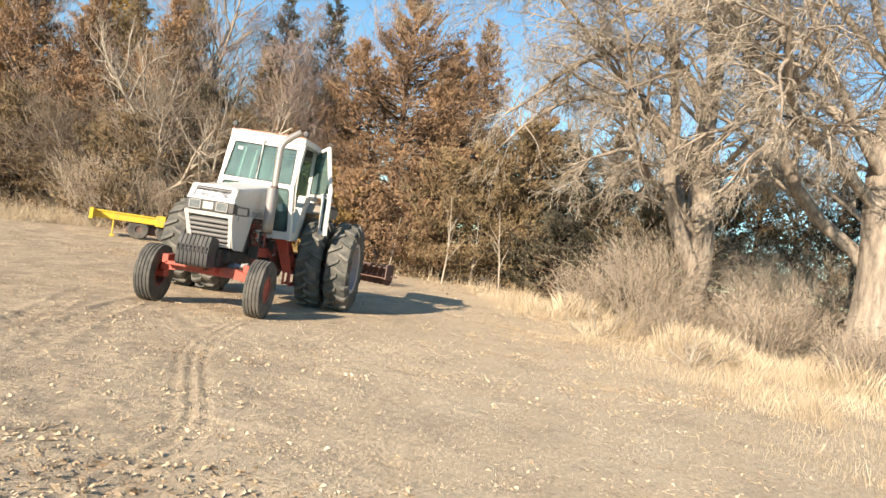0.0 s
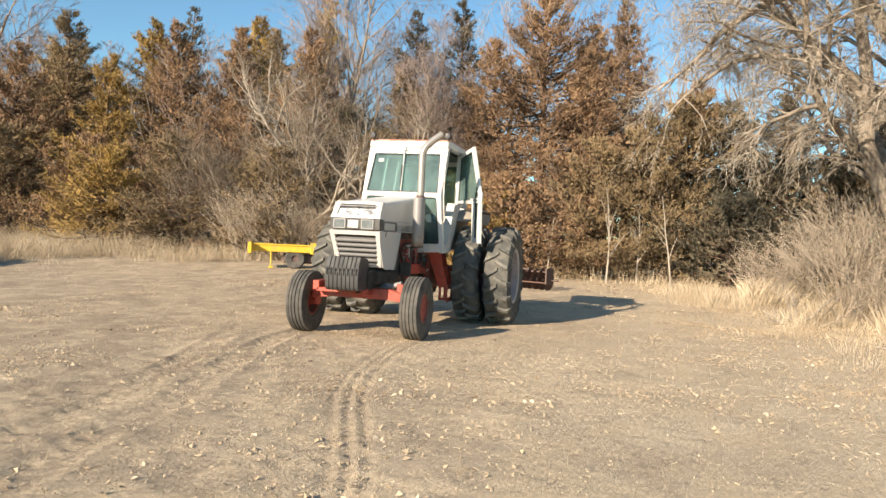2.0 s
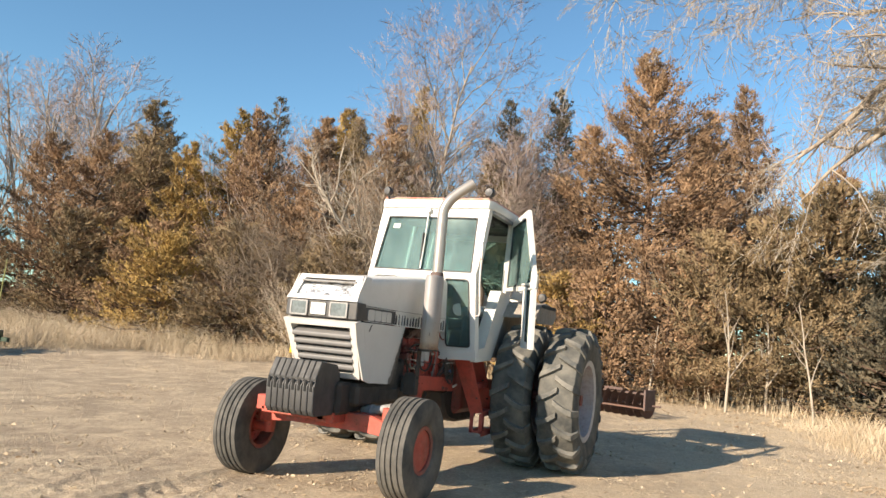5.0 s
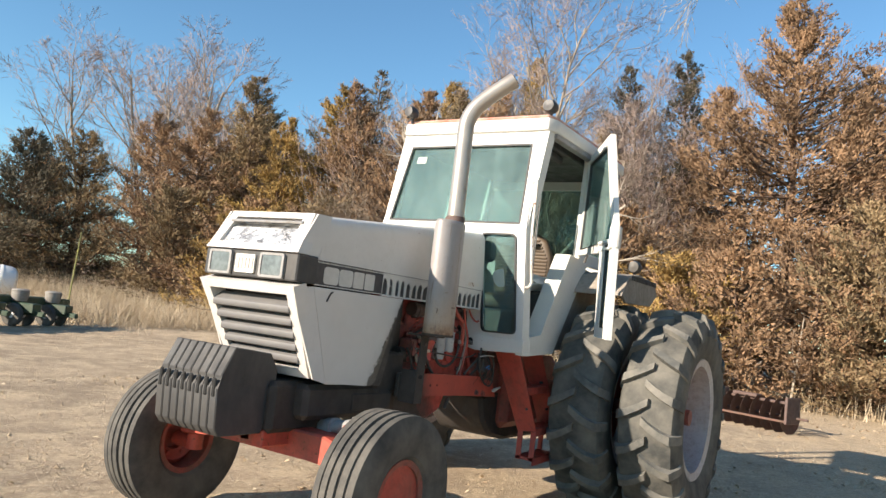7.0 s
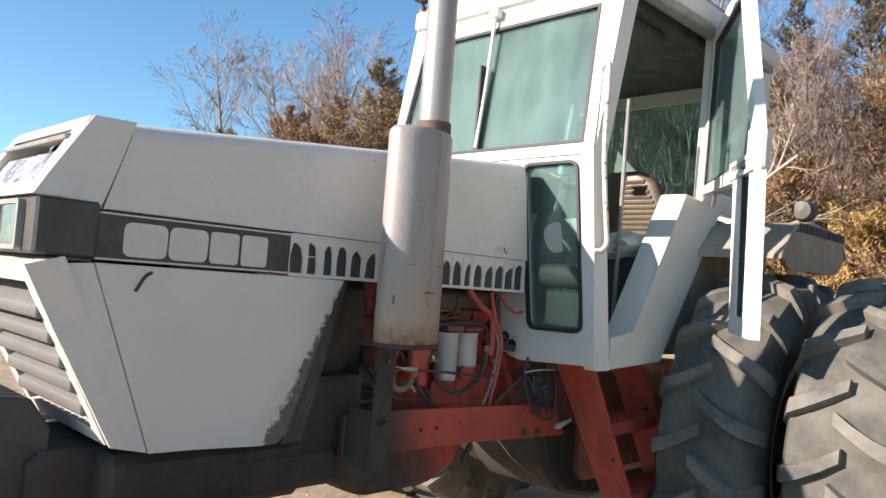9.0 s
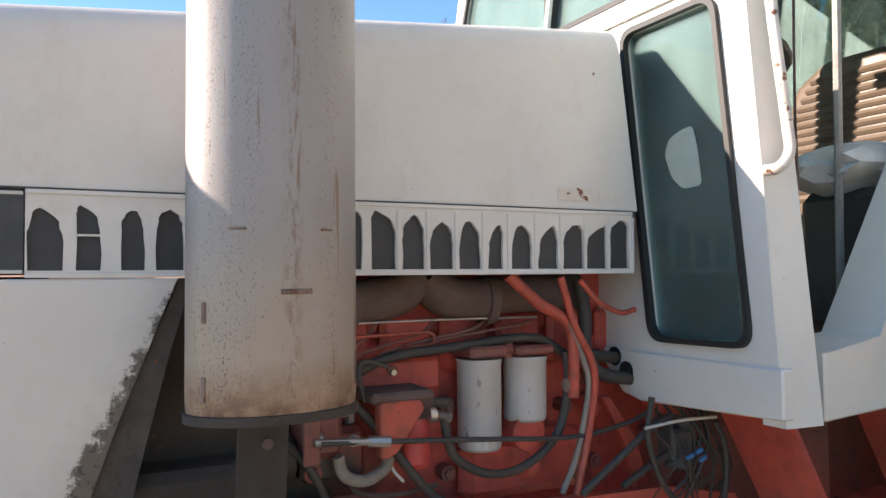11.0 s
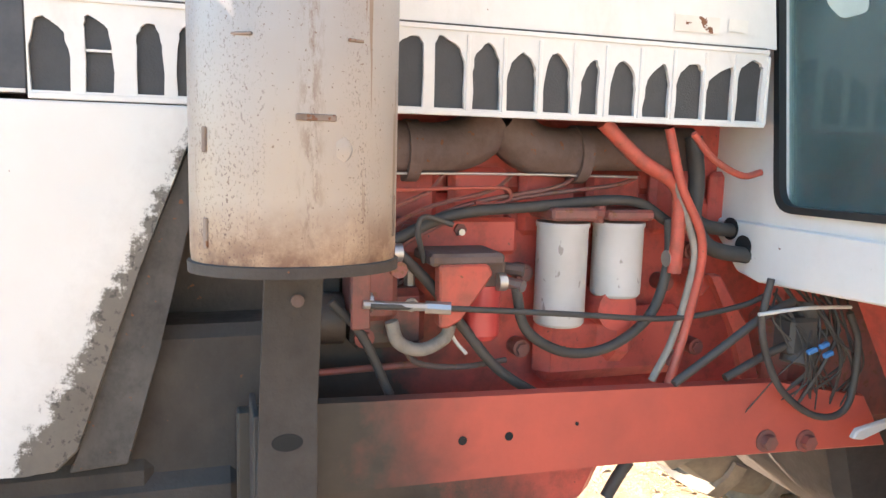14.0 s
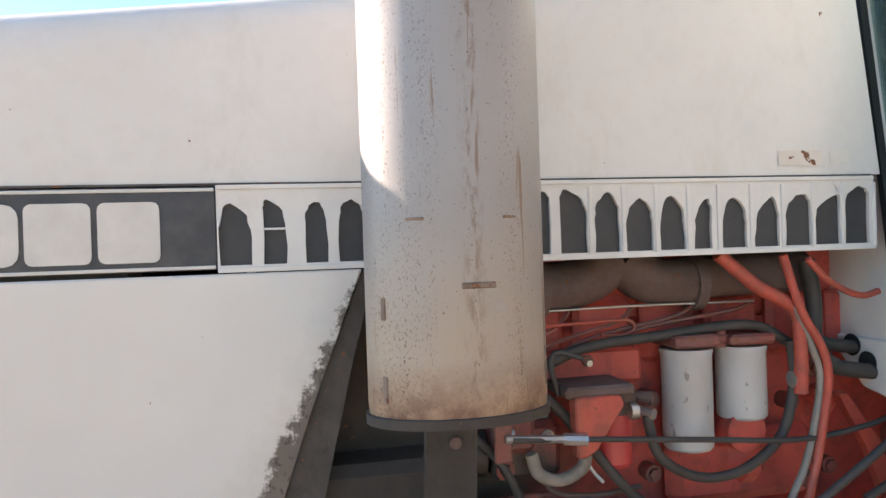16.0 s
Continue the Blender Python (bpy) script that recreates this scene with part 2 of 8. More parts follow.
# tinted cab glass with a dusty film
k = Mat("tinted_glass", 0.05)
nt = k.t
clear = nt.nodes.new("ShaderNodeBsdfTransparent")
clear.inputs[0].default_value = (0.50, 0.69, 0.67, 1)
gloss = nt.nodes.new("ShaderNodeBsdfGlossy")
gloss.inputs["Roughness"].default_value = 0.03
fres = nt.nodes.new("ShaderNodeFresnel")
fres.inputs[0].default_value = 1.5
mixg = nt.nodes.new("ShaderNodeMixShader")
k.link(fres.outputs[0], mixg.inputs[0]), k.link(clear.outputs[0], mixg.inputs[1]), k.link(gloss.outputs[0], mixg.inputs[2])
film = nt.nodes.new("ShaderNodeBsdfDiffuse")
film.inputs[0].default_value = (0.27, 0.37, 0.365, 1)
mixf = nt.nodes.new("ShaderNodeMixShader")
smear = k.ramp(k.noise(3.5, 6, 0.7, (1, 1, 0.5)), [(0.3, 0.10), (0.8, 0.38)])
k.link(smear, mixf.inputs[0]), k.link(mixg.outputs[0], mixf.inputs[1]), k.link(film.outputs[0], mixf.inputs[2])
k.link(mixf.outputs[0], nt.nodes["Material Output"].inputs[0])
M["glass"] = k.m

# rail paint: red behind, blackened by oil and soot towards the radiator
k = Mat("oily_red_rail", 0.55)
sep = k.t.nodes.new("ShaderNodeSeparateXYZ")
k.link(k.geo.outputs["Position"], sep.inputs[0])
addn = k.t.nodes.new("ShaderNodeMath")
addn.operation = "MULTIPLY_ADD"
addn.inputs[1].default_value = 0.34
k.link(k.noise(4.5, 5, 0.65), addn.inputs[0]), k.link(sep.outputs["Y"], addn.inputs[2])
oil = k.t.nodes.new("ShaderNodeMapRange")
oil.inputs["From Min"].default_value, oil.inputs["From Max"].default_value = 1.36, 1.10
k.link(addn.outputs[0], oil.inputs["Value"])
redc = k.mix(k.ramp(k.noise(6, 5), [(0.35, 0.0), (0.75, 1.0)]), (0.50, 0.085, 0.055), (0.36, 0.07, 0.048))
k.color(k.mix(oil.outputs[0], redc, k.mix(k.noise(14, 5), (0.020, 0.018, 0.016), (0.062, 0.052, 0.043)))).bump(k.noise(60, 3), 0.12, 0.004)
M["rail"] = k.m

# engine paint: red under oily grime that thickens towards the radiator and the sump
k = Mat("oily_engine_paint", 0.5)
sep = k.t.nodes.new("ShaderNodeSeparateXYZ")
k.link(k.geo.outputs["Position"], sep.inputs[0])
slope = k.t.nodes.new("ShaderNodeMath")
slope.operation = "MULTIPLY_ADD"
slope.inputs[1].default_value = 0.55
k.link(sep.outputs["Z"], slope.inputs[0]), k.link(sep.outputs["Y"], slope.inputs[2])
rag = k.t.nodes.new("ShaderNodeMath")
rag.operation = "MULTIPLY_ADD"
rag.inputs[1].default_value = 0.55
k.link(k.noise(5.5, 6, 0.7), rag.inputs[0]), k.link(slope.outputs[0], rag.inputs[2])
oil = k.t.nodes.new("ShaderNodeMapRange")
oil.inputs["From Min"].default_value, oil.inputs["From Max"].default_value = 2.16, 1.86
k.link(rag.outputs[0], oil.inputs["Value"])
redc = k.mix(k.ramp(k.noise(5, 5), [(0.35, 0.0), (0.75, 1.0)]), (0.56, 0.082, 0.058), (0.44, 0.072, 0.052))
redc = k.mix(k.ramp(k.noise(16, 6, 0.7), [(0.48, 0.0), (0.68, 0.60)]), redc, (0.12, 0.045, 0.036))
redc = k.mix(k.ramp(k.noise(70, 3), [(0.70, 0.0), (0.73, 1.0)]), redc, (0.06, 0.04, 0.03))
k.color(k.mix(oil.outputs[0], redc, k.mix(k.noise(14, 5), (0.022, 0.018, 0.016), (0.075, 0.055, 0.045))))
k.rough(k.ramp(k.noise(8, 4), [(0.3, 0.38), (0.75, 0.75)])).bump(k.noise(38, 5, 0.7), 0.25, 0.006)
M["engine"] = k.m

# side panel paint: worn through to grime along a ragged line before its slanting rear edge
k = Mat("flaked_panel_paint", 0.45)
sep = k.t.nodes.new("ShaderNodeSeparateXYZ")
k.link(k.geo.outputs["Position"], sep.inputs[0])
slope = k.t.nodes.new("ShaderNodeMath")
slope.operation = "MULTIPLY_ADD"
slope.inputs[1].default_value = -0.50
k.link(sep.outputs["Z"], slope.inputs[0]), k.link(sep.outputs["Y"], slope.inputs[2])
rag = k.t.nodes.new("ShaderNodeMath")
rag.operation = "MULTIPLY_ADD"
rag.inputs[1].default_value = 0.15
k.link(k.noise(26, 6, 0.75), rag.inputs[0]), k.link(slope.outputs[0], rag.inputs[2])
bare_ = k.t.nodes.new("ShaderNodeMapRange")
bare_.inputs["From Min"].default_value, bare_.inputs["From Max"].default_value = -0.040, -0.026
k.link(rag.outputs[0], bare_.inputs["Value"])
smudge = k.t.nodes.new("ShaderNodeMapRange")
smudge.inputs["From Min"].default_value, smudge.inputs["From Max"].default_value = -0.10, 0.05
smudge.inputs["To Max"].default_value = 0.55
k.link(rag.outputs[0], smudge.inputs["Value"])
wht = k.mix(k.ramp(k.noise(1.6, 5), [(0.3, 0.0), (0.75, 1.0)]), (0.67, 0.64, 0.60), (0.58, 0.55, 0.51))
wht = k.mix(k.ramp(k.noise(46, 3), [(0.735, 0.0), (0.75, 1.0)]), wht, (0.24, 0.14, 0.09))
wht = k.mix(smudge.outputs[0], wht, (0.36, 0.32, 0.28))
grime = k.mix(k.noise(12, 6, 0.7), (0.060, 0.050, 0.042), (0.18, 0.155, 0.13))
grime = k.mix(k.ramp(k.noise(55, 4, 0.7), [(0.57, 0.0), (0.62, 0.8)]), grime, (0.035, 0.03, 0.028))
k.color(k.mix(bare_.outputs[0], wht, grime)).bump(k.noise(40, 4), 0.10, 0.003)
M["panel"] = k.m

# ground: dry packed earth with thin bleached grass
k = Mat("dry_earth", 0.95, 0, 0.15)
g = k.geo.outputs["Position"]
patch = k.ramp(k.noise(0.42, 7, 0.66, world=True), [(0.40, 0.0), (0.60, 1.0)])
base = k.mix(patch, (0.35, 0.275, 0.195), (0.50, 0.39, 0.27))
thatch = k.ramp(k.noise(1.9, 9, 0.76, (1, 0.62, 1), world=True), [(0.46, 0.0), (0.60, 1.0)])
sep = k.t.nodes.new("ShaderNodeSeparateXYZ")
k.link(g, sep.inputs[0])
verge = k.t.nodes.new("ShaderNodeMapRange")
verge.inputs["From Min"].default_value, verge.inputs["From Max"].default_value = -1.0, 5.0
verge.inputs["To Max"].default_value = 0.9
k.link(sep.outputs["X"], verge.inputs["Value"])
straw_ = k.mix(1.0, verge.outputs[0], k.ramp(k.noise(0.9, 8, 0.7, world=True), [(0.32, 0.15), (0.58, 1.0)]), "MULTIPLY")
base = k.mix(straw_, base, (0.73, 0.60, 0.43))
base = k.mix(thatch, base, (0.65, 0.515, 0.35))
strands = k.ramp(k.noise(30, 7, 0.78, (1, 0.5, 1), world=True), [(0.36, 0.0), (0.60, 1.0)])
base = k.mix(strands, k.mix(0.5, base, (0.23, 0.17, 0.115)), base)
chaff = k.ramp(k.noise(70, 4, 0.7, (1, 0.45, 1), world=True), [(0.60, 0.0), (0.66, 1.0)])
base = k.mix(chaff, base, (0.70, 0.60, 0.46))
clod = k.ramp(k.noise(6, 7, 0.72, world=True), [(0.57, 0.0), (0.66, 0.72)])
base = k.mix(clod, base, (0.27, 0.205, 0.145))
far_ = k.t.nodes.new("ShaderNodeMapRange")
far_.inputs["From Min"].default_value, far_.inputs["From Max"].default_value = -60.0, -95.0
k.link(sep.outputs["X"], far_.inputs["Value"])
base = k.mix(far_.outputs[0], base, k.mix(k.noise(0.03, 5, world=True), (0.30, 0.18, 0.12), (0.40, 0.26, 0.18)))
k.color(base)
k.bump(k.mix(0.5, k.noise(9, 8, 0.7, world=True), k.noise(45, 6, 0.75, world=True)), 0.9, 0.04)
M["earth"] = k.m


def fibre(name, cols, scale, rough=0.85):
    """Leaf, straw and foliage colours that change from piece to piece and from patch to patch."""
    k = Mat(name, rough, 0, 0.2)
    rnd = k.geo.outputs["Random Per Island"]
    a = k.ramp(k.noise(scale, 4, 0.6, world=True), [(0.38, cols[0]), (0.5, cols[1]), (0.64, cols[2])])
    k.color(k.mix(0.36, a, k.ramp(rnd, [(0.0, cols[0]), (0.5, cols[1]), (1.0, cols[2])])))
    return k.m


M["straw"] = fibre("straw", ((0.33, 0.255, 0.17), (0.47, 0.38, 0.265), (0.62, 0.52, 0.385)), 0.8)
M["litter"] = fibre("leaf_litter", ((0.30, 0.21, 0.135), (0.50, 0.385, 0.26), (0.68, 0.57, 0.42)), 2.0)
M["cedar_rust"] = fibre("cedar_rust", ((0.140, 0.095, 0.062), (0.275, 0.175, 0.105), (0.41, 0.26, 0.15)), 0.5)
M["cedar_gold"] = fibre("cedar_gold", ((0.17, 0.118, 0.052), (0.32, 0.208, 0.078), (0.49, 0.33, 0.105)), 0.45)
M["cedar_olive"] = fibre("cedar_olive", ((0.120, 0.095, 0.058), (0.235, 0.170, 0.098), (0.345, 0.25, 0.14)), 0.5)
M["cedar_dark"] = fibre("cedar_dark", ((0.062, 0.062, 0.050), (0.120, 0.104, 0.072), (0.20, 0.160, 0.105)), 0.5)


def bark(name, a, b, scale):
    k = Mat(name, 0.9, 0, 0.2)
    k.color(k.mix(k.ramp(k.noise(scale, 6, 0.7, (1, 1, 0.25), world=True), [(0.35, 0.0), (0.65, 1.0)]), a, b))
    return k.bump(k.noise(scale * 2.5, 5, 0.7, (1, 1, 0.2), world=True), 0.6, 0.03).m


M["bark_pale"] = bark("pale_bark", (0.47, 0.41, 0.335), (0.29, 0.245, 0.195), 5)
M["bark_grey"] = bark("grey_bark", (0.40, 0.335, 0.265), (0.16, 0.13, 0.105), 7)
M["bark_twig"] = bark("brown_twigs", (0.36, 0.295, 0.23), (0.23, 0.185, 0.145), 3)
M["brush"] = bark("grey_brush_twigs", (0.50, 0.415, 0.325), (0.33, 0.27, 0.21), 3)
M["thicket"] = bark("dark_thicket_twigs", (0.30, 0.24, 0.185), (0.18, 0.142, 0.11), 3)
M["twig_red"] = bark("reddish_twigs", (0.42, 0.325, 0.285), (0.30, 0.235, 0.205), 3)
M["bark_cedar"] = bark("cedar_bark", (0.15, 0.10, 0.075), (0.08, 0.055, 0.04), 6)


# ---- mesh helpers ----
def bm_new():
    return bmesh.new()


def box(bm, lo, hi, bevel=0.0, rot=None, seg=1):
    """A bevelled box between two corners, turned about its middle by a Matrix if given."""
    lo, hi = Vector(lo), Vector(hi)
    m = Matrix.Translation((lo + hi) / 2)
    if rot is not None:
        m = m @ rot.to_4x4()
    m = m @ Matrix.Diagonal((*(hi - lo), 1))
    r = bmesh.ops.create_cube(bm, size=1.0, matrix=m)
    if bevel > 0:
        es = list({e for v in r["verts"] for e in v.link_edges})
        bmesh.ops.bevel(bm, geom=es, offset=bevel, segments=seg, affect="EDGES", profile=0.5)


def frame_of(d):
    d = d.normalized()
    up = Vector((0, 0, 1)) if abs(d.z) < 0.9 else Vector((1, 0, 0))
    u = d.cross(up).normalized()
    return u, d.cross(u).normalized()


def rod(bm, p0, p1, r0, r1=None, seg=12, caps=True):
    p0, p1 = Vector(p0), Vector(p1)
    r1 = r0 if r1 is None else r1
    u, v = frame_of(p1 - p0)
    rings = []
    for p, r in ((p0, r0), (p1, r1)):
        rings.append([bm.verts.new(p + (u * math.cos(a) + v * math.sin(a)) * r) for a in [math.tau * i / seg for i in range(seg)]])
    for i in range(seg):
        j = (i + 1) % seg
        bm.faces.new((rings[0][i], rings[0][j], rings[1][j], rings[1][i]))
    if caps:
        bm.faces.new(rings[0][::-1]), bm.faces.new(rings[1])


def smooth_path(pts, n=5):
    """Catmull-Rom through the points."""
    p = [Vector(q) for q in pts]
    if len(p) < 3:
        return p
    p = [2 * p[0] - p[1]] + p + [2 * p[-1] - p[-2]]
    out = []
    for i in range(1, len(p) - 2):
        a, b, c, d = p[i - 1:i + 3]
        for s in range(n):
            t = s / n
            out.append(0.5 * (2 * b + (c - a) * t + (2 * a - 5 * b + 4 * c - d) * t * t + (3 * b - a - 3 * c + d) * t ** 3))
    return out + [p[-2]]


def tube(bm, pts, r, seg=8, n=5, rs=None):
    """A round tube along a smooth path; rs: radii at the path's ends."""
    path = smooth_path(pts, n)
    u = None
    rings = []
    for i, p in enumerate(path):
        d = (path[min(i + 1, len(path) - 1)] - path[max(i - 1, 0)]).normalized()
        if u is None:
            u, _ = frame_of(d)
        u = (u - d * u.dot(d)).normalized()
        v = d.cross(u)
        rr = r if rs is None else rs[0] + (rs[1] - rs[0]) * i / (len(path) - 1)
        rings.append([bm.verts.new(p + (u * math.cos(a) + v * math.sin(a)) * rr) for a in [math.tau * j / seg for j in range(seg)]])
    for a, b in zip(rings, rings[1:]):
        for i in range(seg):
            j = (i + 1) % seg
            bm.faces.new((a[i], a[j], b[j], b[i]))
    bm.faces.new(rings[0][::-1]), bm.faces.new(rings[-1])


def lathe(bm, profile, centre, axis="X", seg=32, sx=1.0, sy=1.0, close=False):
    """Turns (radius, along) pairs about an axis through centre."""
    c = Vector(centre)
    rings = []
    for r, a in profile:
        ring = []
        for i in range(seg):
            t = math.tau * i / seg
            p, q = r * math.cos(t) * sx, r * math.sin(t) * sy
            off = {"X": (a, p, q), "Y": (p, a, q), "Z": (p, q, a)}[axis]
            ring.append(bm.verts.new(c + Vector(off)))
        rings.append(ring)
    pairs = list(zip(rings, rings[1:]))
    if close:
        pairs.append((rings[-1], rings[0]))
    for a, b in pairs:
        for i in range(seg):
            j = (i + 1) % seg
            bm.faces.new((a[i], a[j], b[j], b[i]))
    if not close:
        if profile[0][0] > 1e-4:
            bm.faces.new(rings[0][::-1])
        if profile[-1][0] > 1e-4:
            bm.faces.new(rings[-1])


def prism(bm, poly, a0, a1, axis="X", bevel=0.0, seg=1):
    """A flat polygon given in the other two axes, thickened from a0 to a1 along axis."""
    def at(p, a):
        return {"X": (a, p[0], p[1]), "Y": (p[0], a, p[1]), "Z": (p[0], p[1], a)}[axis]
    lo = [bm.verts.new(at(p, a0)) for p in poly]
    hi = [bm.verts.new(at(p, a1)) for p in poly]
    n = len(poly)
    fs = [bm.faces.new(lo[::-1]), bm.faces.new(hi)]
    for i in range(n):
        j = (i + 1) % n
        fs.append(bm.faces.new((lo[i], lo[j], hi[j], hi[i])))
    if bevel > 0:
        es = list({e for f in fs for e in f.edges})
        bmesh.ops.bevel(bm, geom=es, offset=bevel, segments=seg, affect="EDGES", profile=0.5)


def ring_plate(bm, outer, inner, a0, a1, axis="X"):
    """A plate with one hole: outer and inner outlines with the same number of points."""
    def at(p, a):
        return {"X": (a, p[0], p[1]), "Y": (p[0], a, p[1]), "Z": (p[0], p[1], a)}[axis]
    L = [[bm.verts.new(at(p, a)) for p in poly] for poly in (outer, inner) for a in (a0, a1)]
    n = len(outer)
    for i in range(n):
        j = (i + 1) % n
        bm.faces.new((L[0][i], L[0][j], L[1][j], L[1][i]))
        bm.faces.new((L[2][j], L[2][i], L[3][i], L[3][j]))
        bm.faces.new((L[1][i], L[1][j], L[3][j], L[3][i]))
        bm.faces.new((L[0][j], L[0][i], L[2][i], L[2][j]))


def round_quad(corners, r, n=5):
    """Four 2D corners with each corner rounded off by r."""
    out = []
    m = len(corners)
    for i in range(m):
        a, c, d = Vector(corners[i - 1]), Vector(corners[i]), Vector(corners[(i + 1) % m])
        p, q = c + (a - c).normalized() * r, c + (d - c).normalized() * r
        for s in range(n + 1):
            t = s / n
            out.append(tuple((1 - t) ** 2 * p + 2 * t * (1 - t) * c + t * t * q))
    return out


def link_bm(name, bm, mat, sharp=32):
    bmesh.ops.recalc_face_normals(bm, faces=bm.faces)
    me = bpy.data.meshes.new(name)
    bm.to_mesh(me)
    bm.free()
    me.polygons.foreach_set("use_smooth", [True] * len(me.polygons))
    me.set_sharp_from_angle(angle=radians(sharp))
    me.materials.append(M[mat])
    return new(name, me)


def part(name, bm, mat, parent, label="", sharp=32):
    ob = link_bm(name, bm, mat, sharp)
    ob.parent = parent
    ob.matrix_parent_inverse = parent.matrix_world.inverted()
    if label:
        tagged(ob, label)
    return ob


def thing(name, at, label, category, group="", kind=""):
    ob = new(name)
    ob.matrix_world = Matrix.Translation(at)
    ob.empty_display_size = 0.2
    tagged(ob, label, category, group, kind)
    return ob


def mesh_np(name, verts, faces, mat, smooth=False):
    """A mesh from numpy arrays: verts (n, 3), faces (m, k)."""
    me = bpy.data.meshes.new(name)
    nv, (nf, kk) = len(verts), faces.shape
    me.vertices.add(nv), me.loops.add(nf * kk), me.polygons.add(nf)
    me.vertices.foreach_set("co", np.asarray(verts, np.float32).ravel())
    me.loops.foreach_set("vertex_index", np.asarray(faces, np.int32).ravel())
    me.polygons.foreach_set("loop_start", np.arange(0, nf * kk, kk, dtype=np.int32))
    me.polygons.foreach_set("use_smooth", np.full(nf, smooth))
    me.update(calc_edges=True)
    me.materials.append(M[mat])
    return new(name, me)


# ---- ground ----
def lattice(seed):
    return np.random.default_rng(seed).random((256, 256))


LAT = [lattice(s) for s in range(6)]


def vnoise(x, y, scale, seed=0):
    """Smooth value noise from -1 to 1."""
    u, v = np.asarray(x) * scale, np.asarray(y) * scale
    i, j = np.floor(u).astype(int), np.floor(v).astype(int)
    fu, fv = u - i, v - j
    fu, fv = fu * fu * (3 - 2 * fu), fv * fv * (3 - 2 * fv)
    g = LAT[seed]
    a, b = g[i % 256, j % 256], g[(i + 1) % 256, j % 256]
    c, d = g[i % 256, (j + 1) % 256], g[(i + 1) % 256, (j + 1) % 256]
    return 2 * ((a * (1 - fu) + b * fu) * (1 - fv) + (c * (1 - fu) + d * fu) * fv) - 1


def sstep(v, a, b):
    t = np.clip((np.asarray(v) - a) / (b - a), 0, 1)
    return t * t * (3 - 2 * t)


# wheel tracks that lead up to the front tyres: x, y
TRACKS = [
    ([(0.88, 0.3), (0.90, -0.9), (1.02, -2.2), (1.36, -3.76), (1.95, -5.3), (2.36, -6.4), (2.42, -7.5), (2.2, -9.5)], 0.036, False),
    ([(-0.88, 0.3), (-0.85, -0.9), (-0.60, -2.2), (-0.1, -4.0), (0.17, -4.9), (0.36, -6.26), (0.63, -7.2), (1.1, -9.5)], 0.036, True),
    ([(-1.9, 0.1), (-1.75, -0.6), (-1.2, -2.2), (-0.65, -4.0), (-0.35, -4.9), (-0.15, -6.26), (0.1, -7.2)], 0.034, True),
]


def track_depth(x, y):
    z = np.zeros_like(x)
    for pts, depth, cleat in TRACKS:
        path = np.array([(p.x, p.y) for p in smooth_path([(a, b, 0) for a, b in pts], 8)])
        best = np.full(x.shape, 9.0)
        along = np.zeros(x.shape)
        run = 0.0
        for a, b in zip(path, path[1:]):
            d = b - a
            L = np.hypot(*d)
            t = np.clip(((x - a[0]) * d[0] + (y - a[1]) * d[1]) / (L * L), 0, 1)
            dist = np.hypot(x - a[0] - t * d[0], y - a[1] - t * d[1])
            near = dist < best
            best = np.where(near, dist, best)
            along = np.where(near, run + t * L, along)
            run += L
        patchy = 0.55 + 0.45 * vnoise(x, y, 1.3, 2)
        if cleat:
            z -= depth * patchy * np.exp(-(best / 0.17) ** 6) * (0.35 + 0.65 * (np.sin((along + 0.8 * best) * 30) > 0.1))
            z += 0.6 * depth * patchy * np.exp(-((best - 0.21) / 0.05) ** 2)
        else:
            side = np.minimum(np.abs(best - 0.0), np.abs(best - 0.13))
            patchy = 0.45 + 0.55 * patchy
            z -= 0.75 * depth * patchy * np.exp(-(side / 0.028) ** 2) * (0.9 + 0.3 * np.sin(along * 37) + 0.5 * vnoise(x, y, 7.0, 5))
            z += 0.25 * depth * patchy * np.exp(-((best - 0.065) / 0.022) ** 2)
    return z


def gh(x, y, fine=True):
    """Height of the ground."""
    x, y = np.asarray(x, float), np.asarray(y, float)
    z = 0.40 * sstep(y, 4, 21)
    r = np.hypot(x, y)
    z = z + 0.05 * vnoise(x, y, 0.12, 0) * sstep(r, 4, 14) + 8.0 * sstep(r, 80, 420) * sstep(-x, 30, 200) * (0.8 + 0.2 * vnoise(x, y, 0.006, 4))
    if fine:
        near = 1 - sstep(np.maximum(np.maximum(-2.2 - x, x - 4.0), np.maximum(-9.2 - y, y + 1.0)), 0.2, 1.6)
        z = z + near * (0.014 * vnoise(x, y, 1.7, 1) + 0.007 * vnoise(x, y, 5.1, 2) + 0.008 * vnoise(x, y, 9.0, 3)) + track_depth(x, y)
        ridge = np.exp(-(((x - 1.62) * 0.78 - (y + 6.27) * 0.62) / 0.05) ** 2 - (((x - 1.62) * 0.62 + (y + 6.27) * 0.78) / 0.35) ** 2)
        z = z + 0.045 * ridge * (0.7 + 0.5 * vnoise(x, y, 9.0, 4))
        # the tyres have settled a little
        for cx, cy, rx, ry in ((0.88, 0, 0.16, 0.2), (-0.88, 0, 0.16, 0.2), (1.04, 3.05, 0.26, 0.35), (1.62, 3.05, 0.26, 0.35), (-1.04, 3.05, 0.26, 0.35), (-1.62, 3.05, 0.26, 0.35)):
            w = np.exp(-(((x - cx) / rx) ** 4 + ((y - cy) / ry) ** 4))
            z = z * (1 - w)
    return z


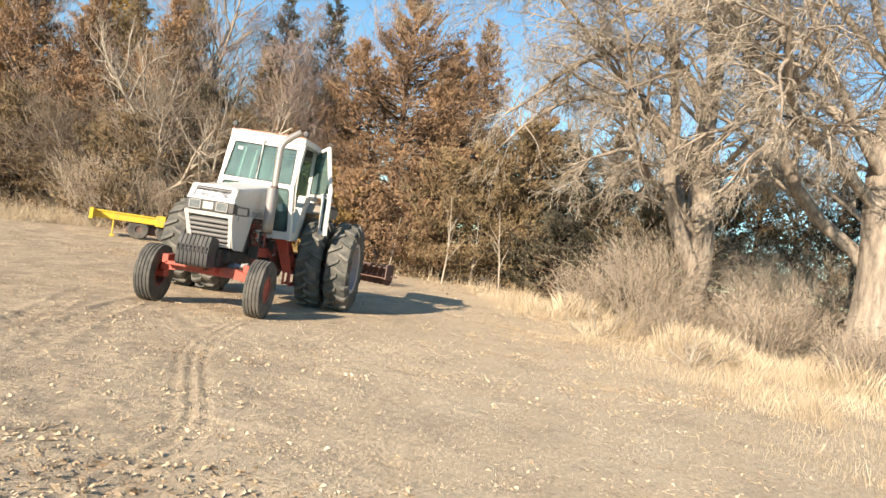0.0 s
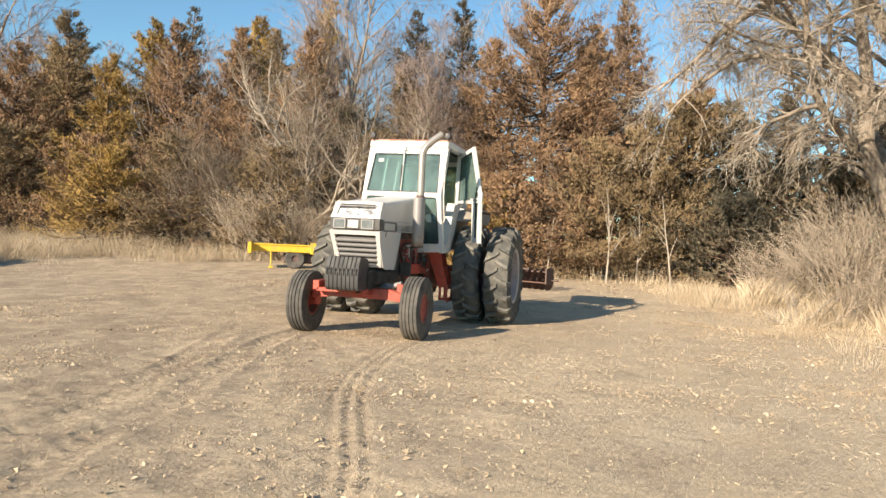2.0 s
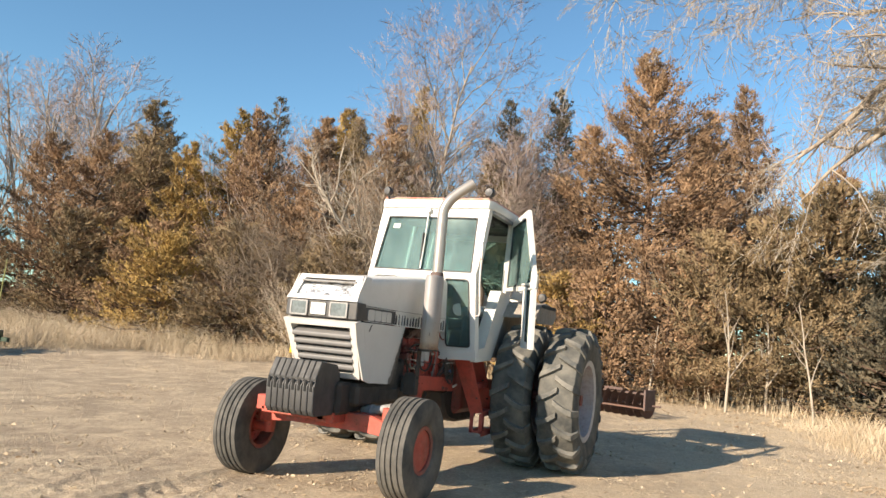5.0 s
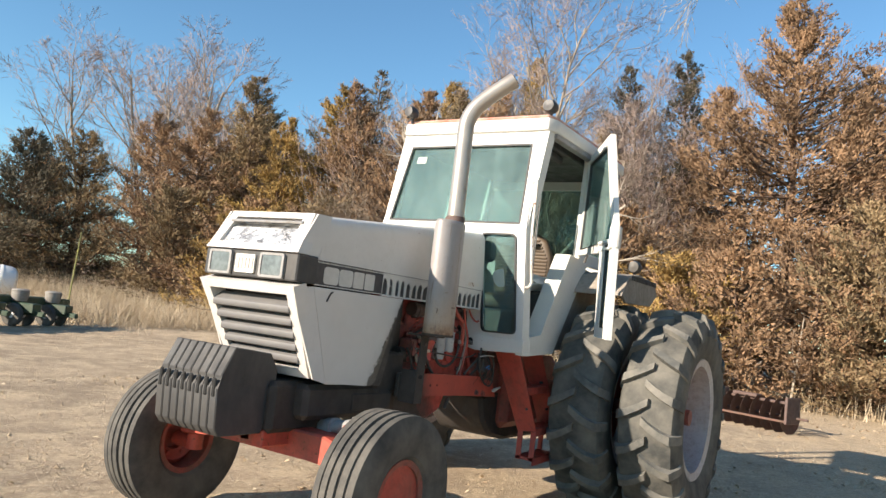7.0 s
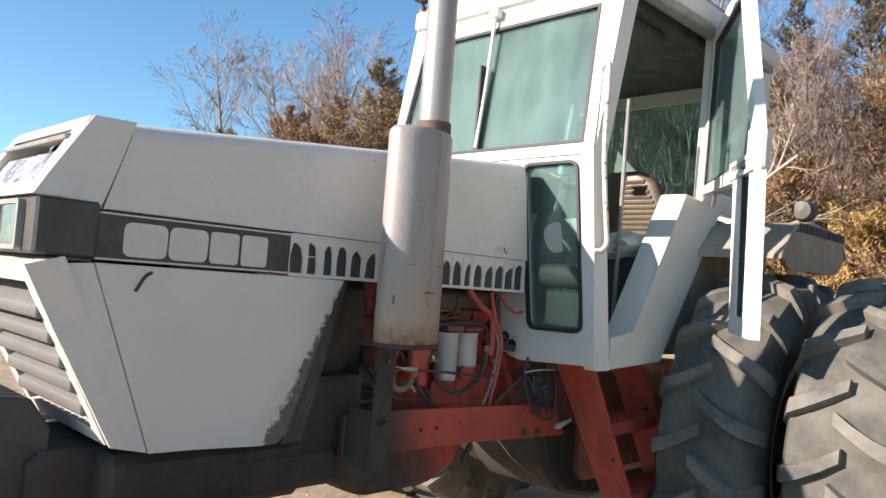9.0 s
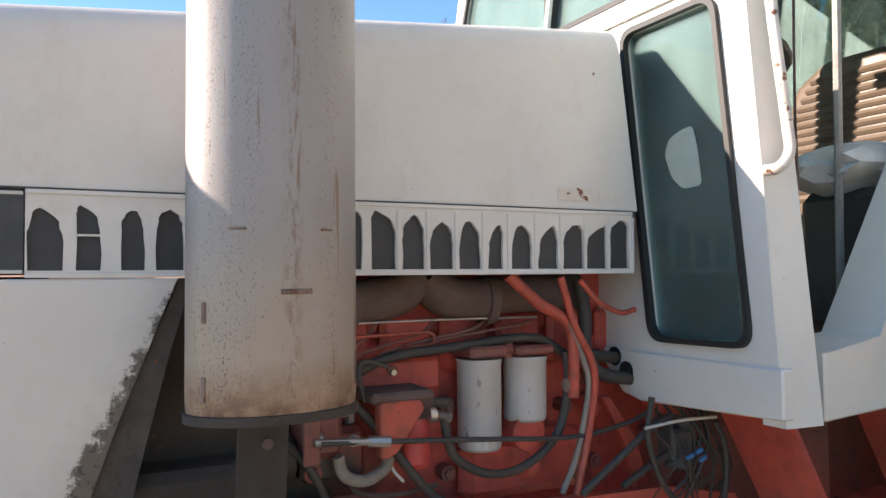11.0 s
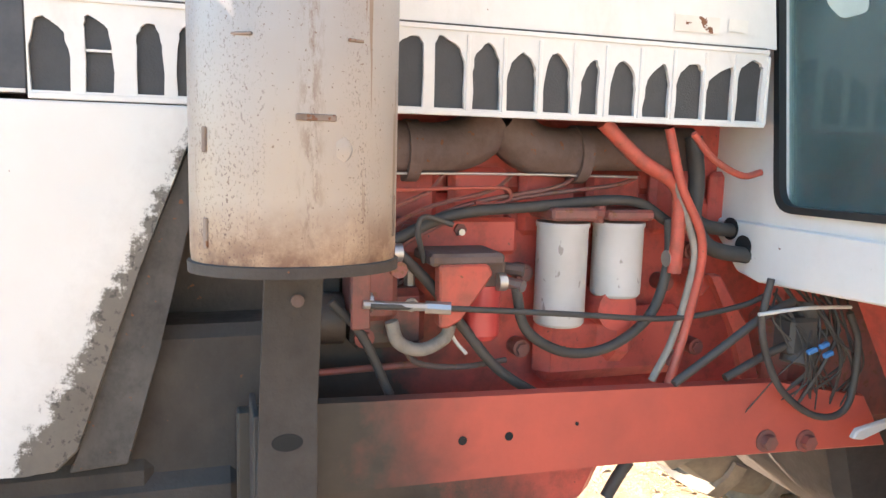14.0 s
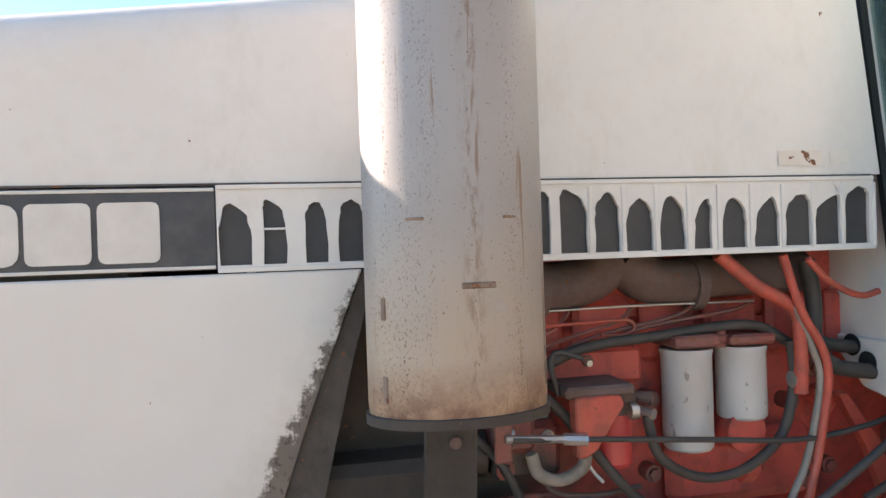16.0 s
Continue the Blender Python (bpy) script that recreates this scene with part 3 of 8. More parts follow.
def axis_lines(a, b, step, far):
    mid = np.arange(a, b + step / 2, step)
    out, s = [], step
    lo, hi = [a], [b]
    while hi[-1] < far:
        s *= 1.16
        hi.append(hi[-1] + s)
        lo.append(lo[-1] - s)
    return np.concatenate([lo[:0:-1], mid, hi[1:]])


gx, gy = axis_lines(-2.2, 4.0, 0.036, 900.0), axis_lines(-9.2, -1.0, 0.036, 900.0)
GX, GY = np.meshgrid(gx, gy)
GZ = gh(GX, GY)
nx, ny = len(gx), len(gy)
idx = np.arange(nx * ny).reshape(ny, nx)
gf = np.stack([idx[:-1, :-1], idx[:-1, 1:], idx[1:, 1:], idx[1:, :-1]], -1).reshape(-1, 4)
ground = mesh_np("ground", np.stack([GX.ravel(), GY.ravel(), GZ.ravel()], 1), gf, "earth", True)
tagged(ground, "dry packed earth with thin bleached grass and wheel ruts", "ground", kind="structure")

RNG = np.random.default_rng(7)


def unit(v):
    return v / np.maximum(np.linalg.norm(v, axis=-1, keepdims=True), 1e-9)


def in_grass(x, y):
    """How thick the tall grass stands at a place, 0 to 1."""
    edge_r = 3.7 + 0.9 * vnoise(x, y, 0.5, 1) + 0.22 * np.maximum(0, 12 - y)
    right = sstep(x - edge_r, -0.2, 3.2) * (0.30 + 0.70 * sstep(vnoise(x, y, 0.9, 5) + 0.6 * vnoise(x, y, 2.2, 0), -0.5, 0.5)) * sstep(y, -7, -4) * (1 - sstep(y, 14.5, 16.5))
    left = sstep(-x * 0.62 + y * 0.79 - 17.0 + 1.6 * vnoise(x, y, 0.35, 2) + 0.8 * vnoise(x, y, 1.1, 3), 0.0, 2.2) * (1 - sstep(x, -9.5, -7.0))
    back = sstep(y - 15.2 + 0.8 * vnoise(x, y, 0.6, 3), 0, 0.8) * (1 - sstep(y, 17, 19)) * sstep(x, -7, -5) * 0.22
    return np.maximum(np.maximum(right, left), back)


def blades(name, px, py, hgt, wid, mat, lean=0.35, label="", cat="grass", far=False):
    n = len(px)
    base = np.stack([px, py, gh(px, py, False) - 0.02], 1)
    az = RNG.random(n) * math.tau
    side = np.stack([np.cos(az), np.sin(az), np.zeros(n)], 1) * wid[:, None]
    tip = base + np.stack([RNG.normal(0, lean, n) * hgt, RNG.normal(0, lean, n) * hgt, hgt], 1)
    mid = base * 0.45 + tip * 0.55 + np.stack([np.zeros(n), np.zeros(n), 0.06 * hgt], 1)
    v = np.stack([base - side, base + side, mid + side * 0.8, tip], 1).reshape(-1, 3)
    o = np.arange(n)[:, None] * 4
    f = np.concatenate([o + np.array([[0, 1, 2]]), o + np.array([[0, 2, 3]])], 0)
    if far:
        v = np.stack([base - side, base + side, tip], 1).reshape(-1, 3)
        f = np.arange(3 * n).reshape(n, 3)
    ob = mesh_np(name, v, f, mat)
    return tagged(ob, label, cat, kind="stuff")


def scatter(n, x0, x1, y0, y1, dens):
    x, y = RNG.uniform(x0, x1, n), RNG.uniform(y0, y1, n)
    keep = RNG.random(n) < dens(x, y)
    return x[keep], y[keep]


x1_, y1_ = scatter(210000, 3.0, 14, -7, 16.5, in_grass)
tuft = 0.55 + 0.45 * vnoise(x1_, y1_, 1.1, 4)
tall = 0.35 + 0.65 * in_grass(x1_, y1_)
blades("tall_grass", x1_, y1_, tall ** 1.6 * (0.08 + (0.40 + 0.42 * sstep(y1_, -1, 5)) * RNG.random(len(x1_)) ** 1.8) * (0.35 + 0.85 * tuft), RNG.uniform(0.0016, 0.0036, len(x1_)), "straw", 0.24, "tall dry straw-coloured grass along the trees")
x1_, y1_ = scatter(115000, -34, -6, 2, 22, in_grass)
tuft = 0.5 + 0.5 * vnoise(x1_, y1_, 0.55, 4)
blades("tall_grass", x1_, y1_, (0.2 + 1.0 * RNG.random(len(x1_)) ** 1.5) * (0.30 + 1.10 * tuft), RNG.uniform(0.003, 0.008, len(x1_)), "straw", 0.6, "pale dry tall grass before the cedars", far=True)
x1_, y1_ = scatter(16000, -7, 5, 14, 19, in_grass)
blades("tall_grass", x1_, y1_, 0.2 + 0.75 * RNG.random(len(x1_)) ** 2, np.full(len(x1_), 0.008), "straw", 0.2, "sparse dry grass at the foot of the trees", far=True)


def thin(x, y):
    return (0.30 + 0.70 * sstep(vnoise(x, y, 0.45, 3) + 0.5 * vnoise(x, y, 1.6, 2), -0.2, 0.7)) * (1 - 0.6 * (np.hypot(x - 1.5, y + 5) < 1.2))


x1_, y1_ = scatter(150000, -9, 9, -10.5, 7, thin)
blades("short_grass", x1_, y1_, 0.012 + 0.040 * RNG.random(len(x1_)), np.full(len(x1_), 0.0028), "straw", 1.6, "short bleached grass lying on the earth", far=True)
x1_, y1_ = scatter(60000, -24, 14, 5, 20, thin)
blades("short_grass", x1_, y1_, 0.02 + 0.06 * RNG.random(len(x1_)), np.full(len(x1_), 0.008), "straw", 1.4, "short bleached grass towards the trees", far=True)


def leaves(name, px, py, size, label):
    """Small curled dead leaves lying on the ground."""
    n = len(px)
    c = np.stack([px, py, gh(px, py) + 0.006], 1)
    az = RNG.random(n) * math.tau
    a = np.stack([np.cos(az), np.sin(az), RNG.normal(0, 0.35, n)], 1) * size[:, None]
    b = np.stack([-np.sin(az), np.cos(az), RNG.normal(0, 0.35, n)], 1) * size[:, None] * 0.62
    lift = np.zeros((n, 3))
    lift[:, 2] = size * RNG.uniform(0.1, 0.55, n)
    v = np.stack([c - a, c - a * 0.1 - b + lift, c + a * 1.05 + lift * 0.4, c - a * 0.1 + b + lift, c], 1).reshape(-1, 3)
    o = np.arange(n)[:, None] * 5
    f = np.concatenate([o + np.array([[0, 1, 4]]), o + np.array([[1, 2, 4]]), o + np.array([[2, 3, 4]]), o + np.array([[3, 0, 4]])], 0)
    ob = mesh_np(name, v, f, "litter")
    return tagged(ob, label, "leaves", kind="stuff")


def leafy(x, y):
    drift = sstep(vnoise(x, y, 0.8, 5) + 0.6 * vnoise(x, y, 2.3, 4), 0.05, 0.8)
    belt = np.exp(-((x - 4.4 - 0.22 * np.maximum(0, 12 - y)) / 1.5) ** 2) + 0.9 * np.exp(-((x - 1.7) / 1.7) ** 2 - ((y + 7.6) / 2.0) ** 2)
    return np.clip(0.018 + 0.36 * drift + belt * (0.10 + 0.85 * drift), 0, 1)


x1_, y1_ = scatter(170000, -8, 10, -10.5, 9, leafy)
leaves("fallen_leaves", x1_, y1_, 0.007 + 0.024 * RNG.random(len(x1_)) ** 2.0, "curled pale dead leaves scattered on the ground")
x1_, y1_ = scatter(9000, -7, 9, 7, 17, leafy)
leaves("fallen_leaves", x1_, y1_, RNG.uniform(0.02, 0.05, len(x1_)), "dead leaves and chaff under the trees")


# ---- trees ----
def tubes_np(segs, sides):
    """Tapered tubes for segments (n, 8): two ends and their radii."""
    p0, p1, r0, r1 = segs[:, 0:3], segs[:, 3:6], segs[:, 6:7], segs[:, 7:8]
    d = unit(p1 - p0)
    h = np.where(np.abs(d[:, 2:3]) < 0.9, np.array([[0.0, 0, 1]]), np.array([[1.0, 0, 0]]))
    u = unit(np.cross(d, h))
    w = np.cross(d, u)
    ang = np.arange(sides) * math.tau / sides
    cs = np.cos(ang)[None, :, None] * u[:, None, :] + np.sin(ang)[None, :, None] * w[:, None, :]
    lo = p0[:, None, :] + cs * r0[:, None, :]
    hi = (p1 + d * 0.15 * r1)[:, None, :] + cs * r1[:, None, :]
    v = np.concatenate([lo, hi], 1).reshape(-1, 3)
    o = (np.arange(len(segs)) * sides * 2)[:, None, None]
    i = np.arange(sides)
    q = np.stack([i, (i + 1) % sides, (i + 1) % sides + sides, i + sides], 1)[None]
    return v, (o + q).reshape(-1, 4)


FINE = 0.0125


def wood_mesh(name, segs, mat, parent):
    S = np.array(segs)
    big = np.maximum(S[:, 6], S[:, 7])
    vs, fs, off = [], [], 0
    fine = big <= FINE
    if fine.any():
        s = S[fine]
        d = unit(s[:, 3:6] - s[:, 0:3])
        u = unit(np.cross(d, np.array([[0.31, 0.17, 0.93]])))
        w = np.cross(d, u)
        r_ = s[:, 6:7]
        v = np.stack([s[:, 0:3] + u * r_, s[:, 0:3] - (u * 0.5 - w * 0.87) * r_, s[:, 0:3] - (u * 0.5 + w * 0.87) * r_, s[:, 3:6]], 1).reshape(-1, 3)
        o = np.arange(len(s))[:, None] * 4
        f = np.concatenate([o + np.array([[0, 1, 3]]), o + np.array([[1, 2, 3]])], 0)
        if fine.all():
            ob = mesh_np(name, v, f, mat, True)
            ob.parent = parent
            ob.matrix_parent_inverse = parent.matrix_world.inverted()
            return ob
        tips = mesh_np("twig_mass", v, f, mat, True)
        tips.parent = parent
        tips.matrix_parent_inverse = parent.matrix_world.inverted()
        tagged(tips, kind="stuff")
    for keep, sides in ((big > 0.07, 9), ((big <= 0.07) & (big > 0.02), 5), ((big <= 0.02) & ~fine, 3)):
        if keep.any():
            v, f = tubes_np(S[keep], sides)
            vs.append(v), fs.append(f + off)
            off += len(v)
    ob = mesh_np(name, np.concatenate(vs), np.concatenate(fs), mat, True)
    ob.parent = parent
    ob.matrix_parent_inverse = parent.matrix_world.inverted()
    return ob


def shoot(rng, segs, p, d, length, r, lvl, spec):
    """Grows one branch and its offspring. spec: per level (children, length ratio, angle, wobble, upward pull, taper)."""
    kids, ratio, angle, wob, up, taper = spec[lvl]
    n = max(3, int(length / max(0.12, 0.16 * length)))
    n = min(n + (2 if lvl == 0 else 0), 9)
    if lvl + 1 >= len(spec):
        n = 1 if len(spec) > 4 else 2
    elif lvl + 2 >= len(spec):
        n = 3
    step = length / n
    pts = [p]
    rad = [r]
    dirs = [d]
    for i in range(n):
        d = d + rng.normal(0, wob, 3)
        d[2] += up
        d = d / np.linalg.norm(d)
        p2 = p + d * step
        r2 = r * (1 - (1 - taper) * (i + 1) / n)
        segs.append((*p, *p2, rad[-1], r2))
        p = p2
        pts.append(p), rad.append(r2), dirs.append(d)
    if lvl + 1 >= len(spec):
        return
    m = max(1, int(round(kids * (0.7 + 0.6 * rng.random()))))
    for c in range(m):
        t = 0.28 + 0.72 * (c + rng.random()) / m
        i = min(int(t * n), n - 1)
        f = t * n - i
        q = pts[i] * (1 - f) + pts[i + 1] * f
        axis = rng.normal(0, 1, 3)
        axis -= dirs[i] * axis.dot(dirs[i])
        axis /= np.linalg.norm(axis)
        a = angle * (0.6 + 0.8 * rng.random())
        nd = dirs[i] * math.cos(a) + axis * math.sin(a)
        shoot(rng, segs, q, nd, length * ratio * (1.15 - 0.55 * t) * (0.7 + 0.6 * rng.random()), rad[i] * 0.62, lvl + 1, spec)


BARE = [(9, 0.52, 0.55, 0.07, 0.05, 0.30), (7, 0.50, 0.6, 0.11, 0.06, 0.25), (7, 0.50, 0.6, 0.13, 0.05, 0.3), (0, 0, 0, 0.16, 0.02, 0.3)]


def bare_tree(x, y, h, seed, label, stems=1, r=0.12, spread=0.2, spec=BARE, mat="bark_pale", lean=(0, 0), name="bare_tree", cat="tree", twig="bark_twig", split=0.011, minr=0.0045):
    rng = np.random.default_rng(seed)
    z = float(gh(x, y, False)) - 0.08
    root = thing(name, (x, y, z), label, cat, {"bare_tree": "leafless trees in the tree row", "bare_sapling": "young leafless trees", "brush": "brush under the trees", "branch_pile": "heaps of fallen branches"}[name])
    segs = []
    for s in range(stems):
        d = np.array([lean[0] + rng.normal(0, spread), lean[1] + rng.normal(0, spread), 1.0])
        d /= np.linalg.norm(d)
        p = np.array([x + rng.normal(0, 0.14) * (stems > 1), y + rng.normal(0, 0.14) * (stems > 1), z])
        shoot(rng, segs, p, d, h * (0.72 + 0.2 * rng.random()), r * (0.75 + 0.35 * rng.random()), 0, spec)
    S = np.array(segs)
    top = S[:, 5].max() - z
    S[:, [2, 5]] = z + (S[:, [2, 5]] - z) * h / top
    S[:, 6:8] = np.maximum(S[:, 6:8], minr)
    thick = S[:, 6] > split
    if thick.any():
        wood_mesh("trunk", S[thick], mat, root)
    if (~thick).any():
        crown = wood_mesh("crown", S[~thick], twig, root)
        if split > 0.5:
            tagged(crown, kind="stuff")
    return root


def needles(rng, P, D, count, ln, wd):
    """Sprays of narrow leaf blades at the points P, along the directions D."""
    P, D = np.repeat(P, count, 0), np.repeat(D, count, 0)
    m = len(P)
    d = unit(unit(D) + rng.normal(0, 0.42, (m, 3)))
    w = unit(np.cross(d, rng.normal(0, 1, (m, 3)))) * (wd * rng.uniform(0.6, 1.4, m))[:, None]
    L = (ln * rng.uniform(0.5, 1.35, m))[:, None]
    b = P + rng.normal(0, 0.26 * ln, (m, 3))
    v = np.stack([b - w, b + d * L, b + w], 1).reshape(-1, 3)
    return v, np.arange(m * 3).reshape(m, 3)


def cedar(x, y, h, rad, seed, mat, label, low=0.03, clumps=1.0, spray=0.19, bare=0.0, name="cedar_tree", shape=0.9):
    """A conifer: trunk, tiers of limbs that fork into branchlets, and small sprays along each branchlet."""
    rng = np.random.default_rng(seed)
    z = float(gh(x, y, False)) - 0.08
    root = thing(name, (x, y, z), label, "tree", "evergreens in the tree row")
    segs = []
    n = 12
    sway = rng.normal(0, 0.012, 2)
    axis = np.array([(x + sway[0] * h * (i / n) ** 2 * 3, y + sway[1] * h * (i / n) ** 2 * 3, z + h * 0.985 * i / n) for i in range(n + 1)])
    r0 = 0.014 * h + 0.04
    for i in range(n):
        segs.append((*axis[i], *axis[i + 1], r0 * (1 - i / n) + 0.010, r0 * (1 - (i + 1) / n) + 0.010))
    limbs = int((54 + 7.1 * h) * clumps)
    rad = rad * 1.42
    lob = rng.uniform(0.74, 1.20, 7)
    tier = rng.uniform(0.86, 1.14, 11)
    P, D, IP, ID = [], [], [], []
    for k_ in range(limbs):
        t = low + (0.985 - low) * ((k_ + rng.random()) / limbs) ** 0.92
        i = min(int(t * n * 0.999), n - 1)
        a0 = axis[i] + (axis[i + 1] - axis[i]) * (t * n - i)
        az = rng.random() * math.tau
        env = (1 - t) ** shape * min(1.0, 0.66 + t * 2.2)
        R = rad * env * lob[int(az / math.tau * 7) % 7] * np.interp(t * 10, np.arange(11), tier) * rng.uniform(0.66, 1.22) + 0.10
        rise = rng.normal(0.10, 0.14) + 0.75 * t * t
        d = np.array([math.cos(az), math.sin(az), rise])
        d /= np.linalg.norm(d)
        tip = a0 + d * R + np.array([0, 0, 0.06 * R])
        midp = a0 * 0.5 + tip * 0.5 + np.array([0, 0, -0.09 * R])
        rl = 0.010 + 0.011 * R
        segs.append((*a0, *midp, rl, rl * 0.7))
        segs.append((*midp, *tip, rl * 0.7, 0.005))
        if rng.random() < bare * (1.2 - t):
            continue
        nb = int(4 + R * 5.2 * clumps)
        s = rng.uniform(0.30, 1.0, nb) ** 0.8
        base = np.where(s[:, None] < 0.5, a0 + (midp - a0) * 2 * s[:, None], midp + (tip - midp) * (2 * s[:, None] - 1))
        turn = rng.choice((-1, 1), nb) * rng.uniform(0.35, 1.05, nb)
        bd = np.stack([np.cos(az + turn), np.sin(az + turn), rise + rng.normal(0.16, 0.26, nb)], 1)
        bl = (0.20 + 0.24 * R) * (1.2 - 0.75 * s) * rng.uniform(0.6, 1.25, nb)
        q = np.linspace(0.15, 1.0, 5)[None, :, None]
        pts = base[:, None, :] + unit(bd)[:, None, :] * bl[:, None, None] * q
        pts[..., 2] += 0.10 * bl[:, None] * q[..., 0] ** 2
        pts += rng.normal(0, 0.035 + 0.012 * R, pts.shape)
        P.append(pts.reshape(-1, 3))
        D.append(np.repeat(bd + np.array([0, 0, 0.35]), 5, 0))
        if R < 0.5:
            continue
        m = int(4 + R * 10)
        s = rng.uniform(0.05, 0.72, m)
        IP.append(a0 + (tip - a0) * s[:, None] + rng.normal(0, 1, (m, 3)) * (0.05 + 0.13 * R * (1.05 - s))[:, None])
        ID.append(np.repeat((d + np.array([0, 0, 0.3]))[None], m, 0))
    lead = rng.uniform(0.90, 1.0, 10)
    P.append(np.array([axis[-1] * (v - 0.5) * 2 + axis[-2] * (1 - v) * 2 for v in lead]))
    D.append(np.repeat(np.array([[0.0, 0.0, 1.0]]), 10, 0))
    wood_mesh("trunk", segs, "bark_cedar", root)
    v, f = needles(rng, np.concatenate(P), np.concatenate(D), 3, spray, 0.0215)
    v2, f2 = needles(rng, np.concatenate(IP), np.concatenate(ID), 2, spray * 1.5, 0.038)
    v, f = np.concatenate([v, v2]), np.concatenate([f, f2 + len(v)])
    ob = mesh_np("crown", v, f, mat)
    ob.parent = root
    ob.matrix_parent_inverse = root.matrix_world.inverted()
    return root


